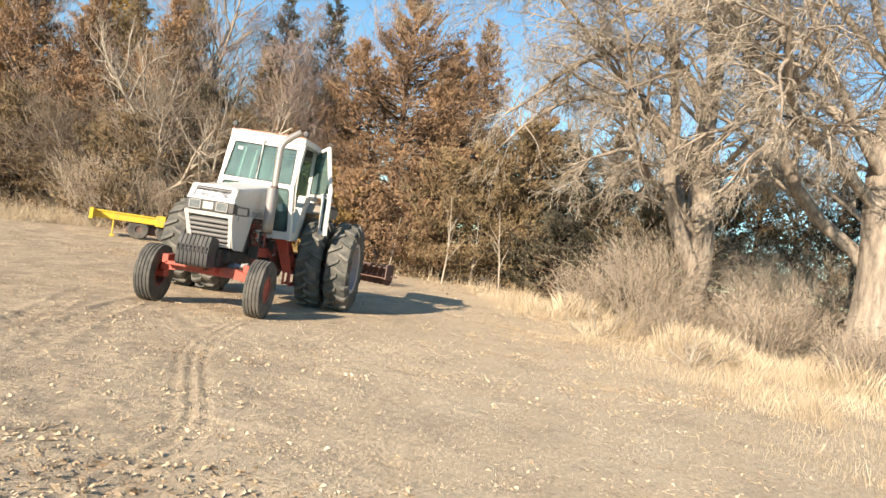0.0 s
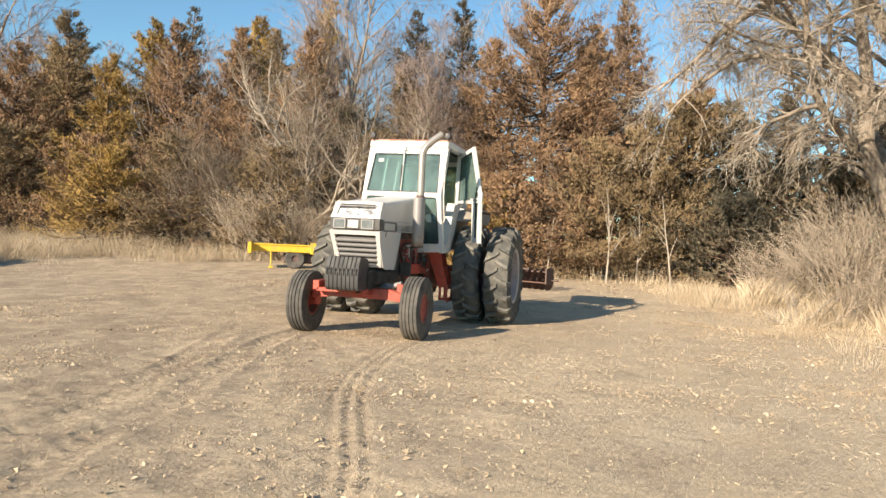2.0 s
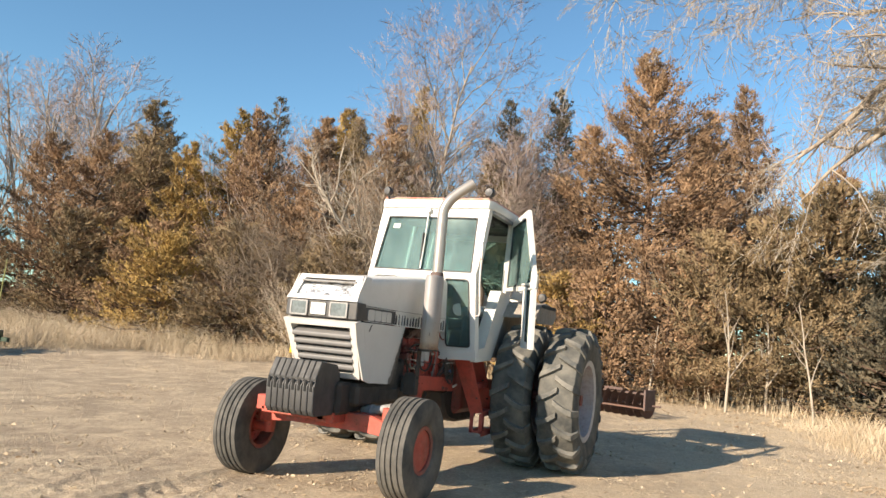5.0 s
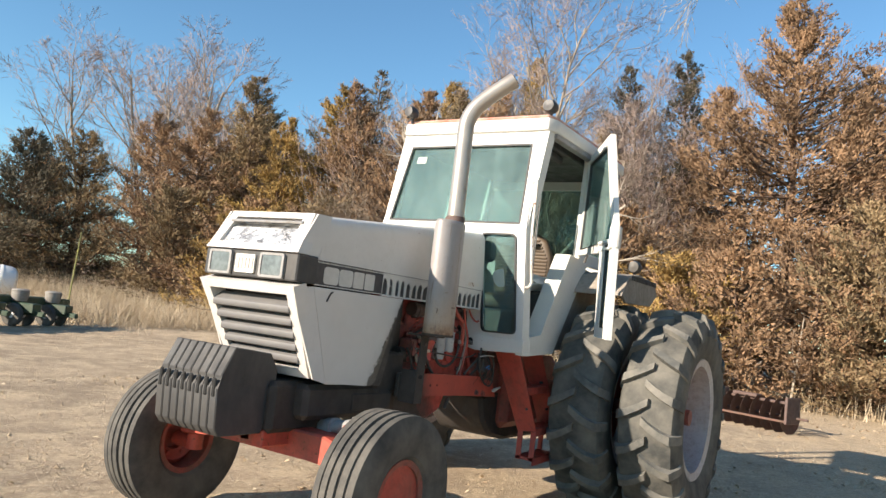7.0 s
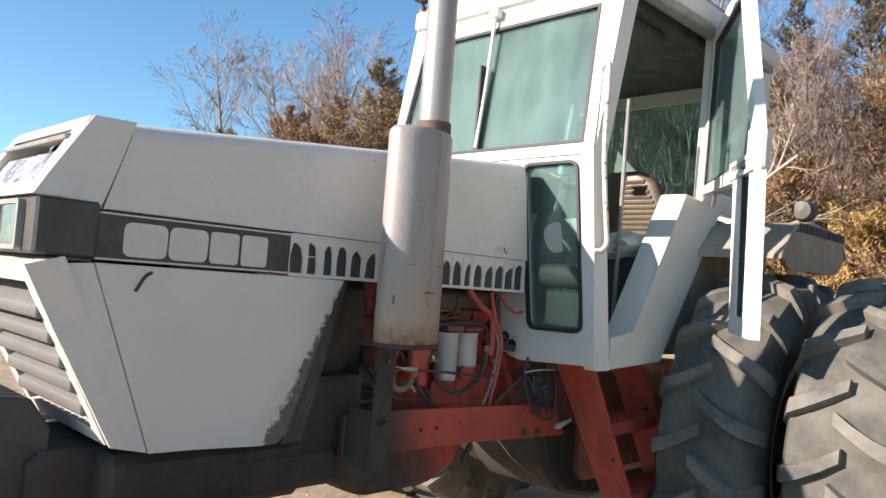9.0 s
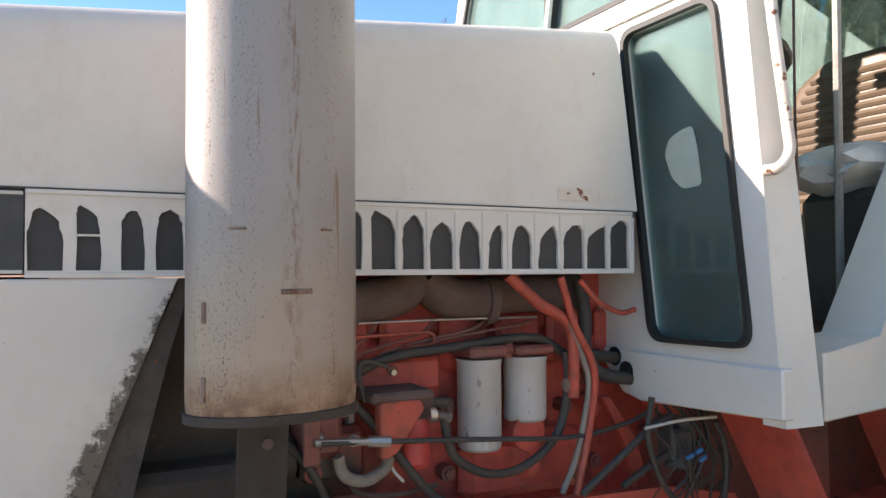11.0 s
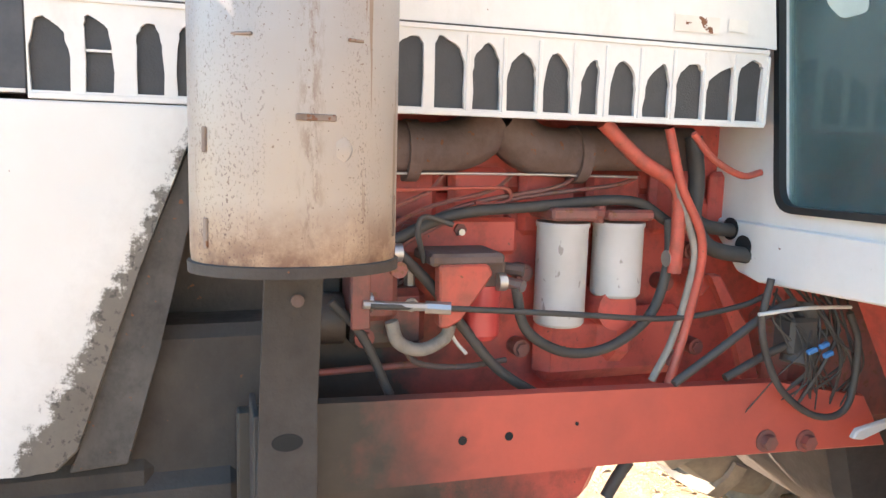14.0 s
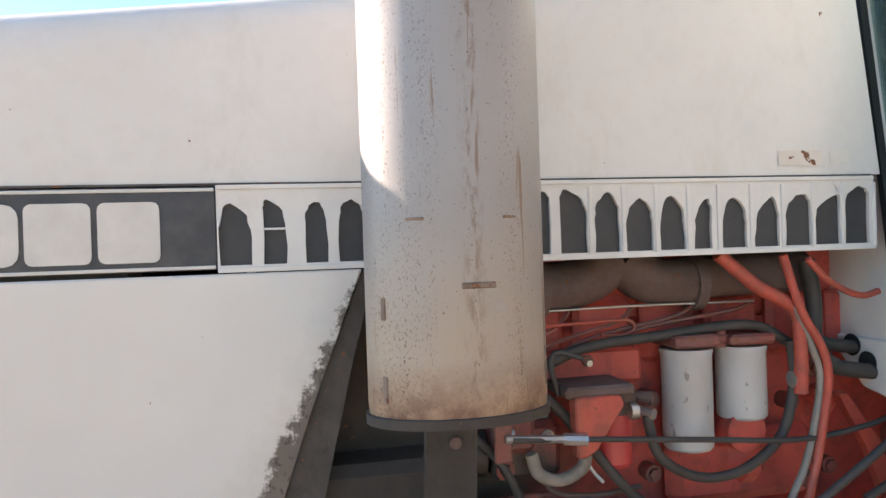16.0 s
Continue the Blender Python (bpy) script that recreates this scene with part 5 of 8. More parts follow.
# rear wheels in pairs
def rear_wheel(cx, side, seed):
    R = 0.845
    c = (cx, 3.05, 0.880)
    rng = random.Random(seed)
    bm = bm_new()
    s = side
    lathe(bm, [(0.05, -0.05 * s), (0.12, -0.05 * s), (0.13, -0.10 * s), (0.24, -0.11 * s), (0.28, -0.06 * s), (0.40, -0.05 * s), (0.44, -0.03 * s)], c, "X", 36)
    for i in range(8):
        a = math.tau * i / 8
        p = Vector((cx, 3.05 + 0.2 * math.cos(a), 0.880 + 0.2 * math.sin(a)))
        rod(bm, p - Vector((0.12 * s, 0, 0)), p - Vector((0.08 * s, 0, 0)), 0.02, seg=6)
    wheel = P("rear_wheel", bm, "red", "large lugged rear wheel of a dual pair")
    bm = bm_new()
    lathe(bm, [(0.44, -0.19), (0.50, -0.205), (0.508, -0.19), (0.47, -0.16), (0.45, -0.06), (0.45, 0.06), (0.47, 0.16), (0.508, 0.19), (0.50, 0.205), (0.44, 0.19), (0.43, 0.06), (0.43, -0.06)], c, "X", 48, close=True)
    P("rim", bm, "rim", "galvanised steel rim", wheel)
    prof = [(0.495, -0.185), (0.53, -0.215), (0.66, -0.238), (0.77, -0.228), (0.818, -0.20), (0.838, -0.12), (R, 0.0), (0.838, 0.12), (0.818, 0.20), (0.77, 0.228), (0.66, 0.238), (0.53, 0.215), (0.495, 0.185)]
    bm = bm_new()
    lathe(bm, prof, c, "X", 64, close=True)
    tyre = P("tyre", bm, "dustytyre", "dusty black rubber tyre", wheel, 40)
    bm = bm_new()
    nl = 19
    for i in range(nl):
        for half in (-1, 1):
            a0 = math.tau * (i + (0.5 if half > 0 else 0.0)) / nl
            rows = []
            for j, (lat, rr, lag, hgt, wid) in enumerate(((-0.02, 0.842, 0.0, 0.042, 0.066), (0.05, 0.843, 0.055, 0.048, 0.066), (0.13, 0.836, 0.105, 0.052, 0.070), (0.20, 0.816, 0.135, 0.054, 0.080), (0.237, 0.755, 0.150, 0.026, 0.088), (0.243, 0.70, 0.155, 0.006, 0.090))):
                ang = a0 + lag
                for off in (-wid / 2, wid / 2):
                    aa = ang + off / 0.85
                    for h_up in (-0.012, hgt):
                        lean_x = 0.0 if j < 4 else (0.012 if h_up > 0 else -0.004)
                        r_ = rr + (h_up if j < 4 else 0.35 * h_up)
                        shrink = 0.82 if h_up > 0 else 1.0
                        aa2 = ang + off * shrink / 0.85
                        rows.append(bm.verts.new((cx + half * (lat + lean_x), 3.05 + r_ * math.cos(aa2), 0.880 + r_ * math.sin(aa2))))
            n = len(rows) // 4
            for j in range(n - 1):
                a, b = rows[4 * j:4 * j + 4], rows[4 * j + 4:4 * j + 8]
                bm.faces.new((a[1], a[3], b[3], b[1]))
                bm.faces.new((a[0], a[1], b[1], b[0]))
                bm.faces.new((a[3], a[2], b[2], b[3]))
            bm.faces.new((rows[0], rows[2], rows[3], rows[1]))
            e = rows[-4:]
            bm.faces.new((e[0], e[1], e[3], e[2]))
    ob = part("tread", bm, "lug", wheel, "worn slanting tread lugs with dried mud")
    return wheel


for i_, x_ in enumerate((-1.62, -1.04, 1.04, 1.62)):
    rear_wheel(x_, 1 if x_ > 0 else -1, i_)
bm = bm_new()
rod(bm, (-1.75, 3.05, 0.880), (1.75, 3.05, 0.880), 0.065, seg=16)
rod(bm, (-0.75, 3.05, 0.880), (0.75, 3.05, 0.880), 0.14, seg=20)
P("rear_axle", bm, "redworn", "red rear axle with through shafts")
bm = bm_new()
box(bm, (-0.36, 2.40, 0.58), (0.36, 3.45, 1.22), 0.06)
box(bm, (-0.28, 1.9, 0.86), (0.28, 2.4, 1.18), 0.04)
P("transmission", bm, "redworn", "grimy red gearbox and axle housing")
# added bulk, coloured dark for the shade beneath the gearbox
bm = bm_new()
prism(bm, [(2.10, 0.86), (2.16, 0.66), (2.32, 0.52), (2.60, 0.46), (3.30, 0.46), (3.42, 0.60), (3.42, 0.80), (2.4, 0.88)], -0.27, 0.27, "X", 0.03)
P("gearbox_belly_shade", bm, "greasy", "dark bulk for the gearbox underside and the shade below it")

# front axle and bolster
bm = bm_new()
prism(bm, [(-0.76, 0.52), (-0.76, 0.64), (-0.45, 0.72), (0.45, 0.72), (0.76, 0.64), (0.76, 0.52), (0.40, 0.56), (-0.40, 0.56)], -0.085, 0.085, "Y", 0.012)
for s_ in (-1, 1):
    rod(bm, (0.70 * s_, 0, 0.42), (0.70 * s_, 0, 0.78), 0.055, seg=14)
    rod(bm, (0.70 * s_, 0, 0.46), (0.88 * s_, 0, 0.46), 0.05, seg=12)
    box(bm, (0.62 * s_ - 0.05, -0.06, 0.66), (0.62 * s_ + 0.05, 0.06, 0.80), 0.01)
P("front_axle", bm, "orange", "bright orange-red front axle beam")
bm = bm_new()
box(bm, (-0.60, -0.30, 0.64), (0.10, -0.19, 0.70), 0.008)
box(bm, (-0.66, -0.30, 0.66), (-0.56, 0.02, 0.80), 0.008)
box(bm, (0.02, -0.30, 0.62), (0.20, -0.05, 0.72), 0.008)
P("tie_bar", bm, "orange", "orange-red steel bar before the axle")
bm = bm_new()
box(bm, (-0.24, -0.30, 0.70), (0.24, 0.35, 1.00), 0.03)
box(bm, (-0.33, -0.12, 0.78), (0.33, 0.60, 0.99), 0.03)
P("bolster", bm, "greasy", "greasy black front frame casting")
bm = bm_new()
rod(bm, (0.30, 0.12, 0.72), (0.62, 0.05, 0.80), 0.04, seg=12)
rod(bm, (0.28, 0.14, 0.72), (0.40, 0.10, 0.745), 0.06, seg=12)
P("steering_cylinder", bm, "greysteel", "grey steering cylinder")

# suitcase weights
W_PROFILE = [(-0.575, 1.185), (-0.300, 1.155), (-0.235, 1.06), (-0.245, 0.80), (-0.310, 0.70), (-0.615, 0.70), (-0.655, 0.745), (-0.672, 0.96), (-0.645, 1.01), (-0.655, 1.03)]
for i in range(8):
    x0 = -0.315 + i * 0.0635
    bm = bm_new()
    prism(bm, W_PROFILE, x0 + 0.003, x0 + 0.0605, "X", 0.006)
    w = P("front_weight", bm, "iron", "dark cast-iron suitcase weight" if i == 0 else "")
    # black block standing for the shade inside the grip slot
    bm = bm_new()
    box(bm, (x0 + 0.018, -0.676, 0.915), (x0 + 0.046, -0.662, 1.015), 0.006)
    P("handle_slot", bm, "soot_and_hole_shade", parent=w)

# nose: sloping top grille, lamp band and lower grille in white surrounds
def quad_frame(bm, outer, inner, depth):
    """A frame between two loops of four 3D corners, pushed back by depth."""
    o = [bm.verts.new(p) for p in outer]
    i = [bm.verts.new(p) for p in inner]
    ib = [bm.verts.new(Vector(p) + Vector(depth)) for p in inner]
    ob_ = [bm.verts.new(Vector(p) + Vector(depth)) for p in outer]
    for a in range(4):
        b = (a + 1) % 4
        bm.faces.new((o[a], o[b], i[b], i[a]))
        bm.faces.new((i[a], i[b], ib[b], ib[a]))
        bm.faces.new((ob_[b], ob_[a], ib[a], ib[b]))
        bm.faces.new((o[b], o[a], ob_[a], ob_[b]))


NX = 0.372
bm = bm_new()
top_out = [(-NX - 0.01, -0.405, 1.742), (NX + 0.01, -0.405, 1.742), (NX - 0.03, -0.262, 1.985), (-NX + 0.03, -0.262, 1.985)]
top_in = [(-0.30, -0.385, 1.782), (0.30, -0.385, 1.782), (0.275, -0.286, 1.950), (-0.275, -0.286, 1.950)]
quad_frame(bm, top_out, top_in, (0, 0.09, 0))
for s_ in (-1, 1):
    sh = [(-0.405, 1.742), (-0.262, 1.985), (-0.142, 1.988), (-0.178, 1.860), (-0.222, 1.722), (-0.24, 1.72)]
    prism(bm, sh, s_ * (NX - 0.012), s_ * (NX - 0.002), "X")
prism(bm, [(-NX + 0.03, -0.262), (NX - 0.03, -0.262), (NX - 0.03, -0.14), (-NX + 0.03, -0.14)], 1.976, 1.988, "Z")
nose = P("nose_cowl", bm, "white", "white sheet-metal nose round the lamps and grilles")
bm = bm_new()
prism(bm, [(-0.362, 1.778), (-0.300, 1.885), (-0.285, 1.88), (-0.345, 1.77)], -0.298, 0.298, "X")
prism(bm, [(-0.300, 1.885), (-0.20, 1.93), (-0.19, 1.92), (-0.285, 1.875)], -0.298, 0.298, "X")
P("crinkled_panel", bm, "foil", "crinkled shiny sheet behind the upper grille", nose)
for i in range(1):
    z_ = 1.925
    y_ = -0.300
    bm = bm_new()
    box(bm, (-0.30, y_ - 0.016, z_ - 0.007), (0.30, y_ + 0.016, z_ + 0.007), 0.003, Matrix.Rotation(radians(20), 3, "X"))
    P("upper_slat", bm, "greysteel", parent=nose)
bm = bm_new()
box(bm, (-NX - 0.012, -0.395, 1.578), (NX + 0.012, -0.225, 1.738), 0.008)
band = P("lamp_band", bm, "black", "black lamp housing across the nose", nose)
for x0, x1 in ((-0.315, -0.155), (0.115, 0.275)):
    bm = bm_new()
    prism(bm, rounded(x0, 1.60, x1, 1.715, 0.012), -0.409, -0.394, "Y")
    P("headlight", bm, "lens", "rectangular glass headlight", nose)
    bm = bm_new()
    ring_plate(bm, rounded(x0 - 0.016, 1.586, x1 + 0.016, 1.729, 0.014), rounded(x0, 1.60, x1, 1.715, 0.012), -0.414, -0.394, "Y")
    P("headlight_bezel", bm, "greysteel", parent=nose)
bm = bm_new()
prism(bm, rounded(-0.105, 1.602, 0.055, 1.712, 0.008), -0.408, -0.394, "Y")
for i in range(5):
    box(bm, (-0.090 + 0.029 * i, -0.414, 1.628), (-0.070 + 0.029 * i, -0.406, 1.690), 0.003)
P("emblem", bm, "lettering", "pale raised emblem plate", nose)
bm = bm_new()
low_out = [(-0.335, -0.130, 1.030), (0.335, -0.130, 1.030), (NX + 0.018, -0.412, 1.548), (-NX - 0.018, -0.412, 1.548)]
low_in = [(-0.285, -0.155, 1.075), (0.285, -0.155, 1.075), (0.320, -0.385, 1.500), (-0.320, -0.385, 1.500)]
quad_frame(bm, low_out, low_in, (0, 0.10, 0.03))
for s_ in (-1, 1):
    sh = [(-0.410, 1.548), (-0.130, 1.030), (-0.02, 1.005), (-0.228, 1.565)]
    prism(bm, sh, s_ * (NX - 0.012), s_ * (NX + 0.0), "X")
lowgrille = P("grille_surround", bm, "white", "white surround of the lower grille", nose)
bm = bm_new()
prism(bm, [(-0.28, 1.53), (0.02, 1.06), (0.05, 1.07), (-0.25, 1.54)], -0.33, 0.33, "X")
P("grille_screen", bm, "screen", "black screen behind the grille", nose)
for i in range(5):
    t = (i + 0.75) / 5.6
    y_, z_ = -0.345 + 0.215 * t, 1.485 - 0.40 * t
    hw = 0.322 - 0.032 * t
    bm = bm_new()
    prism(bm, [(y_ - 0.035, z_ + 0.004), (y_ + 0.035, z_ + 0.055), (y_ + 0.047, z_ + 0.045), (y_ - 0.02, z_ - 0.036), (y_ - 0.032, z_ - 0.030)], -hw, hw, "X", 0.003)
    P("grille_louvre", bm, "louvre", "broad grey grille louvre" if i == 0 else "", nose)

# hood with rounded shoulders
def hood_section(y, ztop):
    pts = [(0.364, 1.722), (0.3650, 0.5 * (1.722 + ztop - 0.1)), (0.3660, ztop - 0.100), (0.3662, ztop - 0.082), (0.3655, ztop - 0.064), (0.362, ztop - 0.044), (0.356, ztop - 0.028), (0.345, ztop - 0.014), (0.327, ztop - 0.004), (0.305, ztop), (0.27, ztop + 0.002), (0.0, ztop + 0.012)]
    return [(x, y, z) for x, z in pts] + [(-x, y, z) for x, z in pts[-2::-1]]


def hood_top(y):
    return 1.990 + (y + 0.142) * (2.182 - 1.990) / (1.70 + 0.142)


bm = bm_new()
rows = []
for y_ in np.linspace(-0.138, 1.70, 15):
    sec = hood_section(y_, hood_top(y_))
    if y_ < 0:
        sec = [(x, y - (1.99 - z) * 0.28, z) for x, y, z in sec]
    if y_ > 1.69:
        sec = [(x, y + (2.18 - z) * 0.13, z) for x, y, z in sec]
    rows.append([bm.verts.new(p) for p in sec])
for a, b in zip(rows, rows[1:]):
    for i in range(len(a) - 1):
        bm.faces.new((a[i], a[i + 1], b[i + 1], b[i]))
bmesh.ops.recalc_face_normals(bm, faces=bm.faces)
bm.normal_update()
bmesh.ops.solidify(bm, geom=bm.faces[:], thickness=0.005)
hood = P("hood", bm, "white", "long plain off-white engine hood", sharp=80)
bm = bm_new()
box(bm, (0.3668, 1.52, 1.742), (0.3672, 1.62, 1.772), 0.0)
box(bm, (0.3668, 1.640, 1.748), (0.3672, 1.685, 1.772), 0.0)
P("worn_sticker", bm, "faded", "faded worn sticker remains", hood)
bm = bm_new()
for s_ in (1, -1):
    box(bm, (min(s_ * 0.356, s_ * 0.3668), -0.20, 1.7185), (max(s_ * 0.356, s_ * 0.3668), 1.735, 1.7225))
P("hood_seam", bm, "flange", "dark dirty gap under the hood edge", hood)
# added black sheet closes the hood below, standing for its inner shade
bm = bm_new()
box(bm, (-0.352, -0.10, 1.705), (0.352, 1.72, 1.716), 0.0)
P("hood_shade_sheet", bm, "soot_and_hole_shade", "black sheet in place of the shade inside the hood", hood)

# side stripe with pale block shapes in place of the maker's letters, both sides
for s_ in (1, -1):
    bm = bm_new()
    box(bm, (min(s_ * 0.352, s_ * 0.366), -0.228, 1.574), (max(s_ * 0.352, s_ * 0.366), 0.429, 1.716), 0.002)
    stripe = P("side_stripe", bm, "stripe", "black side stripe with pale blocks")
    bm = bm_new()
    a0, a1 = sorted((s_ * 0.362, s_ * 0.3685))
    for z0, z1 in ((1.5755, 1.5815), (1.7085, 1.7145)):
        box(bm, (a0, -0.226, z0), (a1, 0.427, z1), 0.001)
    P("stripe_border", bm, "lettering", parent=stripe)
    for y0, y1 in ((-0.148, -0.014), (-0.008, 0.120), (0.128, 0.230), (0.240, 0.338)):
        bm = bm_new()
        prism(bm, rounded(y0, 1.590, y1, 1.692, 0.022 if y1 < 0.13 else 0.012, 3), *sorted((s_ * 0.364, s_ * 0.3690)), "X")
        P("pale_block", bm, "lettering", parent=stripe)

# vent strip: worn arched openings over a dark screen
def vent_cells():
    front = [0.430, 0.4995, 0.5625, 0.6285, 0.6945, 0.7642, 0.8339, 0.9036, 0.9733]
    rear = [1.043, 1.1125, 1.180, 1.2485, 1.317, 1.3825, 1.4545, 1.526, 1.5965, 1.665, 1.741]
    edges = front + rear
    return list(zip(edges, edges[1:]))


# each opening, in shares of its cell: left, right, left shoulder, peak across, peak height, right shoulder
SHAPES = [(0.06, 0.82, 0.50, 0.32, 0.80, 0.38), (0.12, 0.74, 0.72, 0.30, 0.84, 0.45), (0.26, 0.84, 0.55, 0.55, 0.80, 0.50), (0.14, 0.86, 0.55, 0.50, 0.82, 0.50),
          (0.14, 0.93, 0.80, 0.32, 0.90, 0.52), (0.14, 0.90, 0.48, 0.55, 0.85, 0.48), (0.10, 0.91, 0.40, 0.50, 0.76, 0.44), (0.13, 0.92, 0.30, 0.47, 0.79, 0.34), (0.19, 0.78, 0.24, 0.62, 0.73, 0.60),
          (0.12, 0.87, 0.34, 0.45, 0.75, 0.40), (0.12, 0.90, 0.18, 0.68, 0.74, 0.42), (0.09, 0.94, 0.40, 0.62, 0.78, 0.60), (0.07, 0.94, 0.40, 0.86, 0.76, 0.72), (0.08, 0.84, 0.58, 0.55, 0.88, 0.78)]
VR = random.Random(5)


def opening(ci, y0, y1, z0, z1):
    """Ragged outline where the paint has flaked off one cell of the vent, bottom edge first."""
    l, r, hl, p, ht, hr = SHAPES[ci if ci < 4 else 4 + (ci - 9) % 10]
    w, h, foot = y1 - y0, z1 - z0, 0.045
    key = [(l, hl), (l + 0.22 * (p - l), hl + 0.62 * (ht - hl)), (p, ht), (r - 0.22 * (r - p), hr + 0.62 * (ht - hr)), (r, hr)]
    top = [(q.x, q.y) for q in smooth_path([(a, b, 0) for a, b in reversed(key)], 3)]
    out = [(l + (r - l) * i / 5, foot) for i in range(6)] + [(r, foot + (hr - foot) * 0.5)] + top + [(l, foot + (hl - foot) * 0.5)]
    return [(y0 + w * a + (VR.uniform(-0.0020, 0.0020) if b > 0.1 else 0), z0 + h * b + (VR.uniform(-0.0015, 0.0015) if b > 0.1 else 0)) for a, b in out]


for s_ in (1, -1):
    bm = bm_new()
    a0, a1 = sorted((s_ * 0.358, s_ * 0.366))
    for ci, (y0, y1) in enumerate(vent_cells()):
        z0, z1 = 1.574, 1.716
        w = y1 - y0
        arch = opening(ci, y0, y1, z0, z1)
        # the cell's border, cut at the same number of points: along the foot, up, back along the top and down
        outer = [(y0 + w * i / 5, z0) for i in range(6)] + [(y1, z0 + 0.4 * (z1 - z0))]
        m = len(arch) - len(outer) - 1
        outer += [(y1 - w * (i - 1) / (m - 3) if 0 < i < m - 1 else (y1 if i == 0 else y0), z1 if 0 < i < m - 1 else z0 + 0.75 * (z1 - z0)) for i in range(m)]
        outer.append((y0, z0 + 0.4 * (z1 - z0)))
        ring_plate(bm, outer, arch, a0, a1, "X")
        if ci == 1:
            box(bm, (a0, y0 + 0.1 * w, 1.640), (a1, y0 + 0.72 * w, 1.6435))
    for y0, y1, z0, z1 in ((0.43, 1.741, 1.568, 1.577), (0.43, 1.741, 1.711, 1.719)):
        box(bm, (min(s_ * 0.354, s_ * 0.3695), y0, z0), (max(s_ * 0.354, s_ * 0.3695), y1, z1), 0.001)
    for y0, y1 in vent_cells()[9:]:
        box(bm, (min(s_ * 0.358, s_ * 0.3690), y1 - 0.0035, 1.574), (max(s_ * 0.358, s_ * 0.3690), y1 + 0.0035, 1.706), 0.001)
    vent = P("vent_strip", bm, "white", "white vent strip with paint flaked into dark arches")
    bm = bm_new()
    box(bm, (min(s_ * 0.350, s_ * 0.3575), 0.43, 1.576), (max(s_ * 0.350, s_ * 0.3575), 1.738, 1.712), 0)
    P("vent_screen", bm, "screen", parent=vent)

# lower side panels beside the radiator
for s_ in (1, -1):
    bm = bm_new()
    poly = [(-0.224, 1.566), (-0.014, 1.000), (0.14, 0.998), (0.40, 0.985), (0.445, 0.988), (0.478, 1.02), (0.575, 1.31), (0.676, 1.566)]
    prism(bm, poly, *sorted((s_ * 0.358, s_ * 0.370)), "X", 0.003)
    panel = P("side_panel", bm, "panel", "off-white lower side panel with worn rear edge")
    bm = bm_new()
    prism(bm, [(0.478, 1.02), (0.575, 1.31), (0.676, 1.566), (0.704, 1.566), (0.655, 1.40), (0.600, 1.17), (0.550, 0.985), (0.46, 0.978)], *sorted((s_ * 0.336, s_ * 0.358)), "X", 0.003)
    P("panel_flange", bm, "flange", "grimy folded rear edge", panel)
bm = bm_new()
tube(bm, [(0.373, -0.055, 1.548), (0.374, -0.075, 1.535), (0.374, -0.095, 1.500), (0.373, -0.10, 1.488)], 0.005, 6)
P("wire_hook", bm, "rubber", "black wire hanging from the side stripe")
bm = bm_new()
box(bm, (-0.345, 0.02, 1.0), (0.345, 0.30, 1.70), 0.02)
P("radiator", bm, "greasy", "dark dusty radiator")
bm = bm_new()
box(bm, (-0.30, 0.30, 0.92), (0.315, 0.86, 1.20), 0.02)
box(bm, (-0.26, 0.45, 1.15), (0.20, 0.95, 1.56), 0.03)
rod(bm, (0.10, 0.32, 1.30), (0.10, 0.46, 1.30), 0.27, seg=28)
P("fan_shroud", bm, "greasy", "oily black fan shroud and engine front")
bm = bm_new()
box(bm, (-0.30, 0.28, 0.80), (0.338, 0.74, 0.955), 0.03)
P("sump_guard", bm, "greasy", "greasy black casting under the radiator")

# frame rails
for s_ in (1, -1):
    bm = bm_new()
    prism(bm, [(0.72, 1.069), (0.857, 1.071), (1.82, 1.041), (2.06, 0.995), (2.14, 0.87), (1.46, 0.899), (0.863, 0.906), (0.72, 0.905)], *sorted((s_ * 0.352, s_ * 0.382)), "X", 0.004)
    rail = P("frame_rail", bm, "rail", "faded red frame rail with a soot-blackened front end")
    for (y_, z_), r_ in (((1.802, 0.914), 0.020), ((1.907, 0.904), 0.020)):
        bm = bm_new()
        rod(bm, (s_ * 0.380, y_, z_), (s_ * 0.386, y_, z_), r_ * 1.25, seg=16)
        rod(bm, (s_ * 0.384, y_, z_), (s_ * 0.402, y_, z_), r_ * 0.85, seg=6)
        P("bolt", bm, "redworn", parent=rail)
    # black discs drawn as the shade in the bolt holes
    for (y_, z_), r_ in (((1.119, 0.980), 0.0085), ((1.211, 0.980), 0.0085), ((1.352, 0.992), 0.004)):
        bm = bm_new()
        rod(bm, (s_ * 0.381, y_, z_), (s_ * 0.3835, y_, z_), r_, seg=14)
        P("bolt_hole", bm, "soot_and_hole_shade", parent=rail)

# engine
bm = bm_new()
box(bm, (-0.18, 0.80, 0.88), (0.185, 2.0, 1.42), 0.02)
engine = P("engine_block", bm, "engine", "oily red diesel engine block")
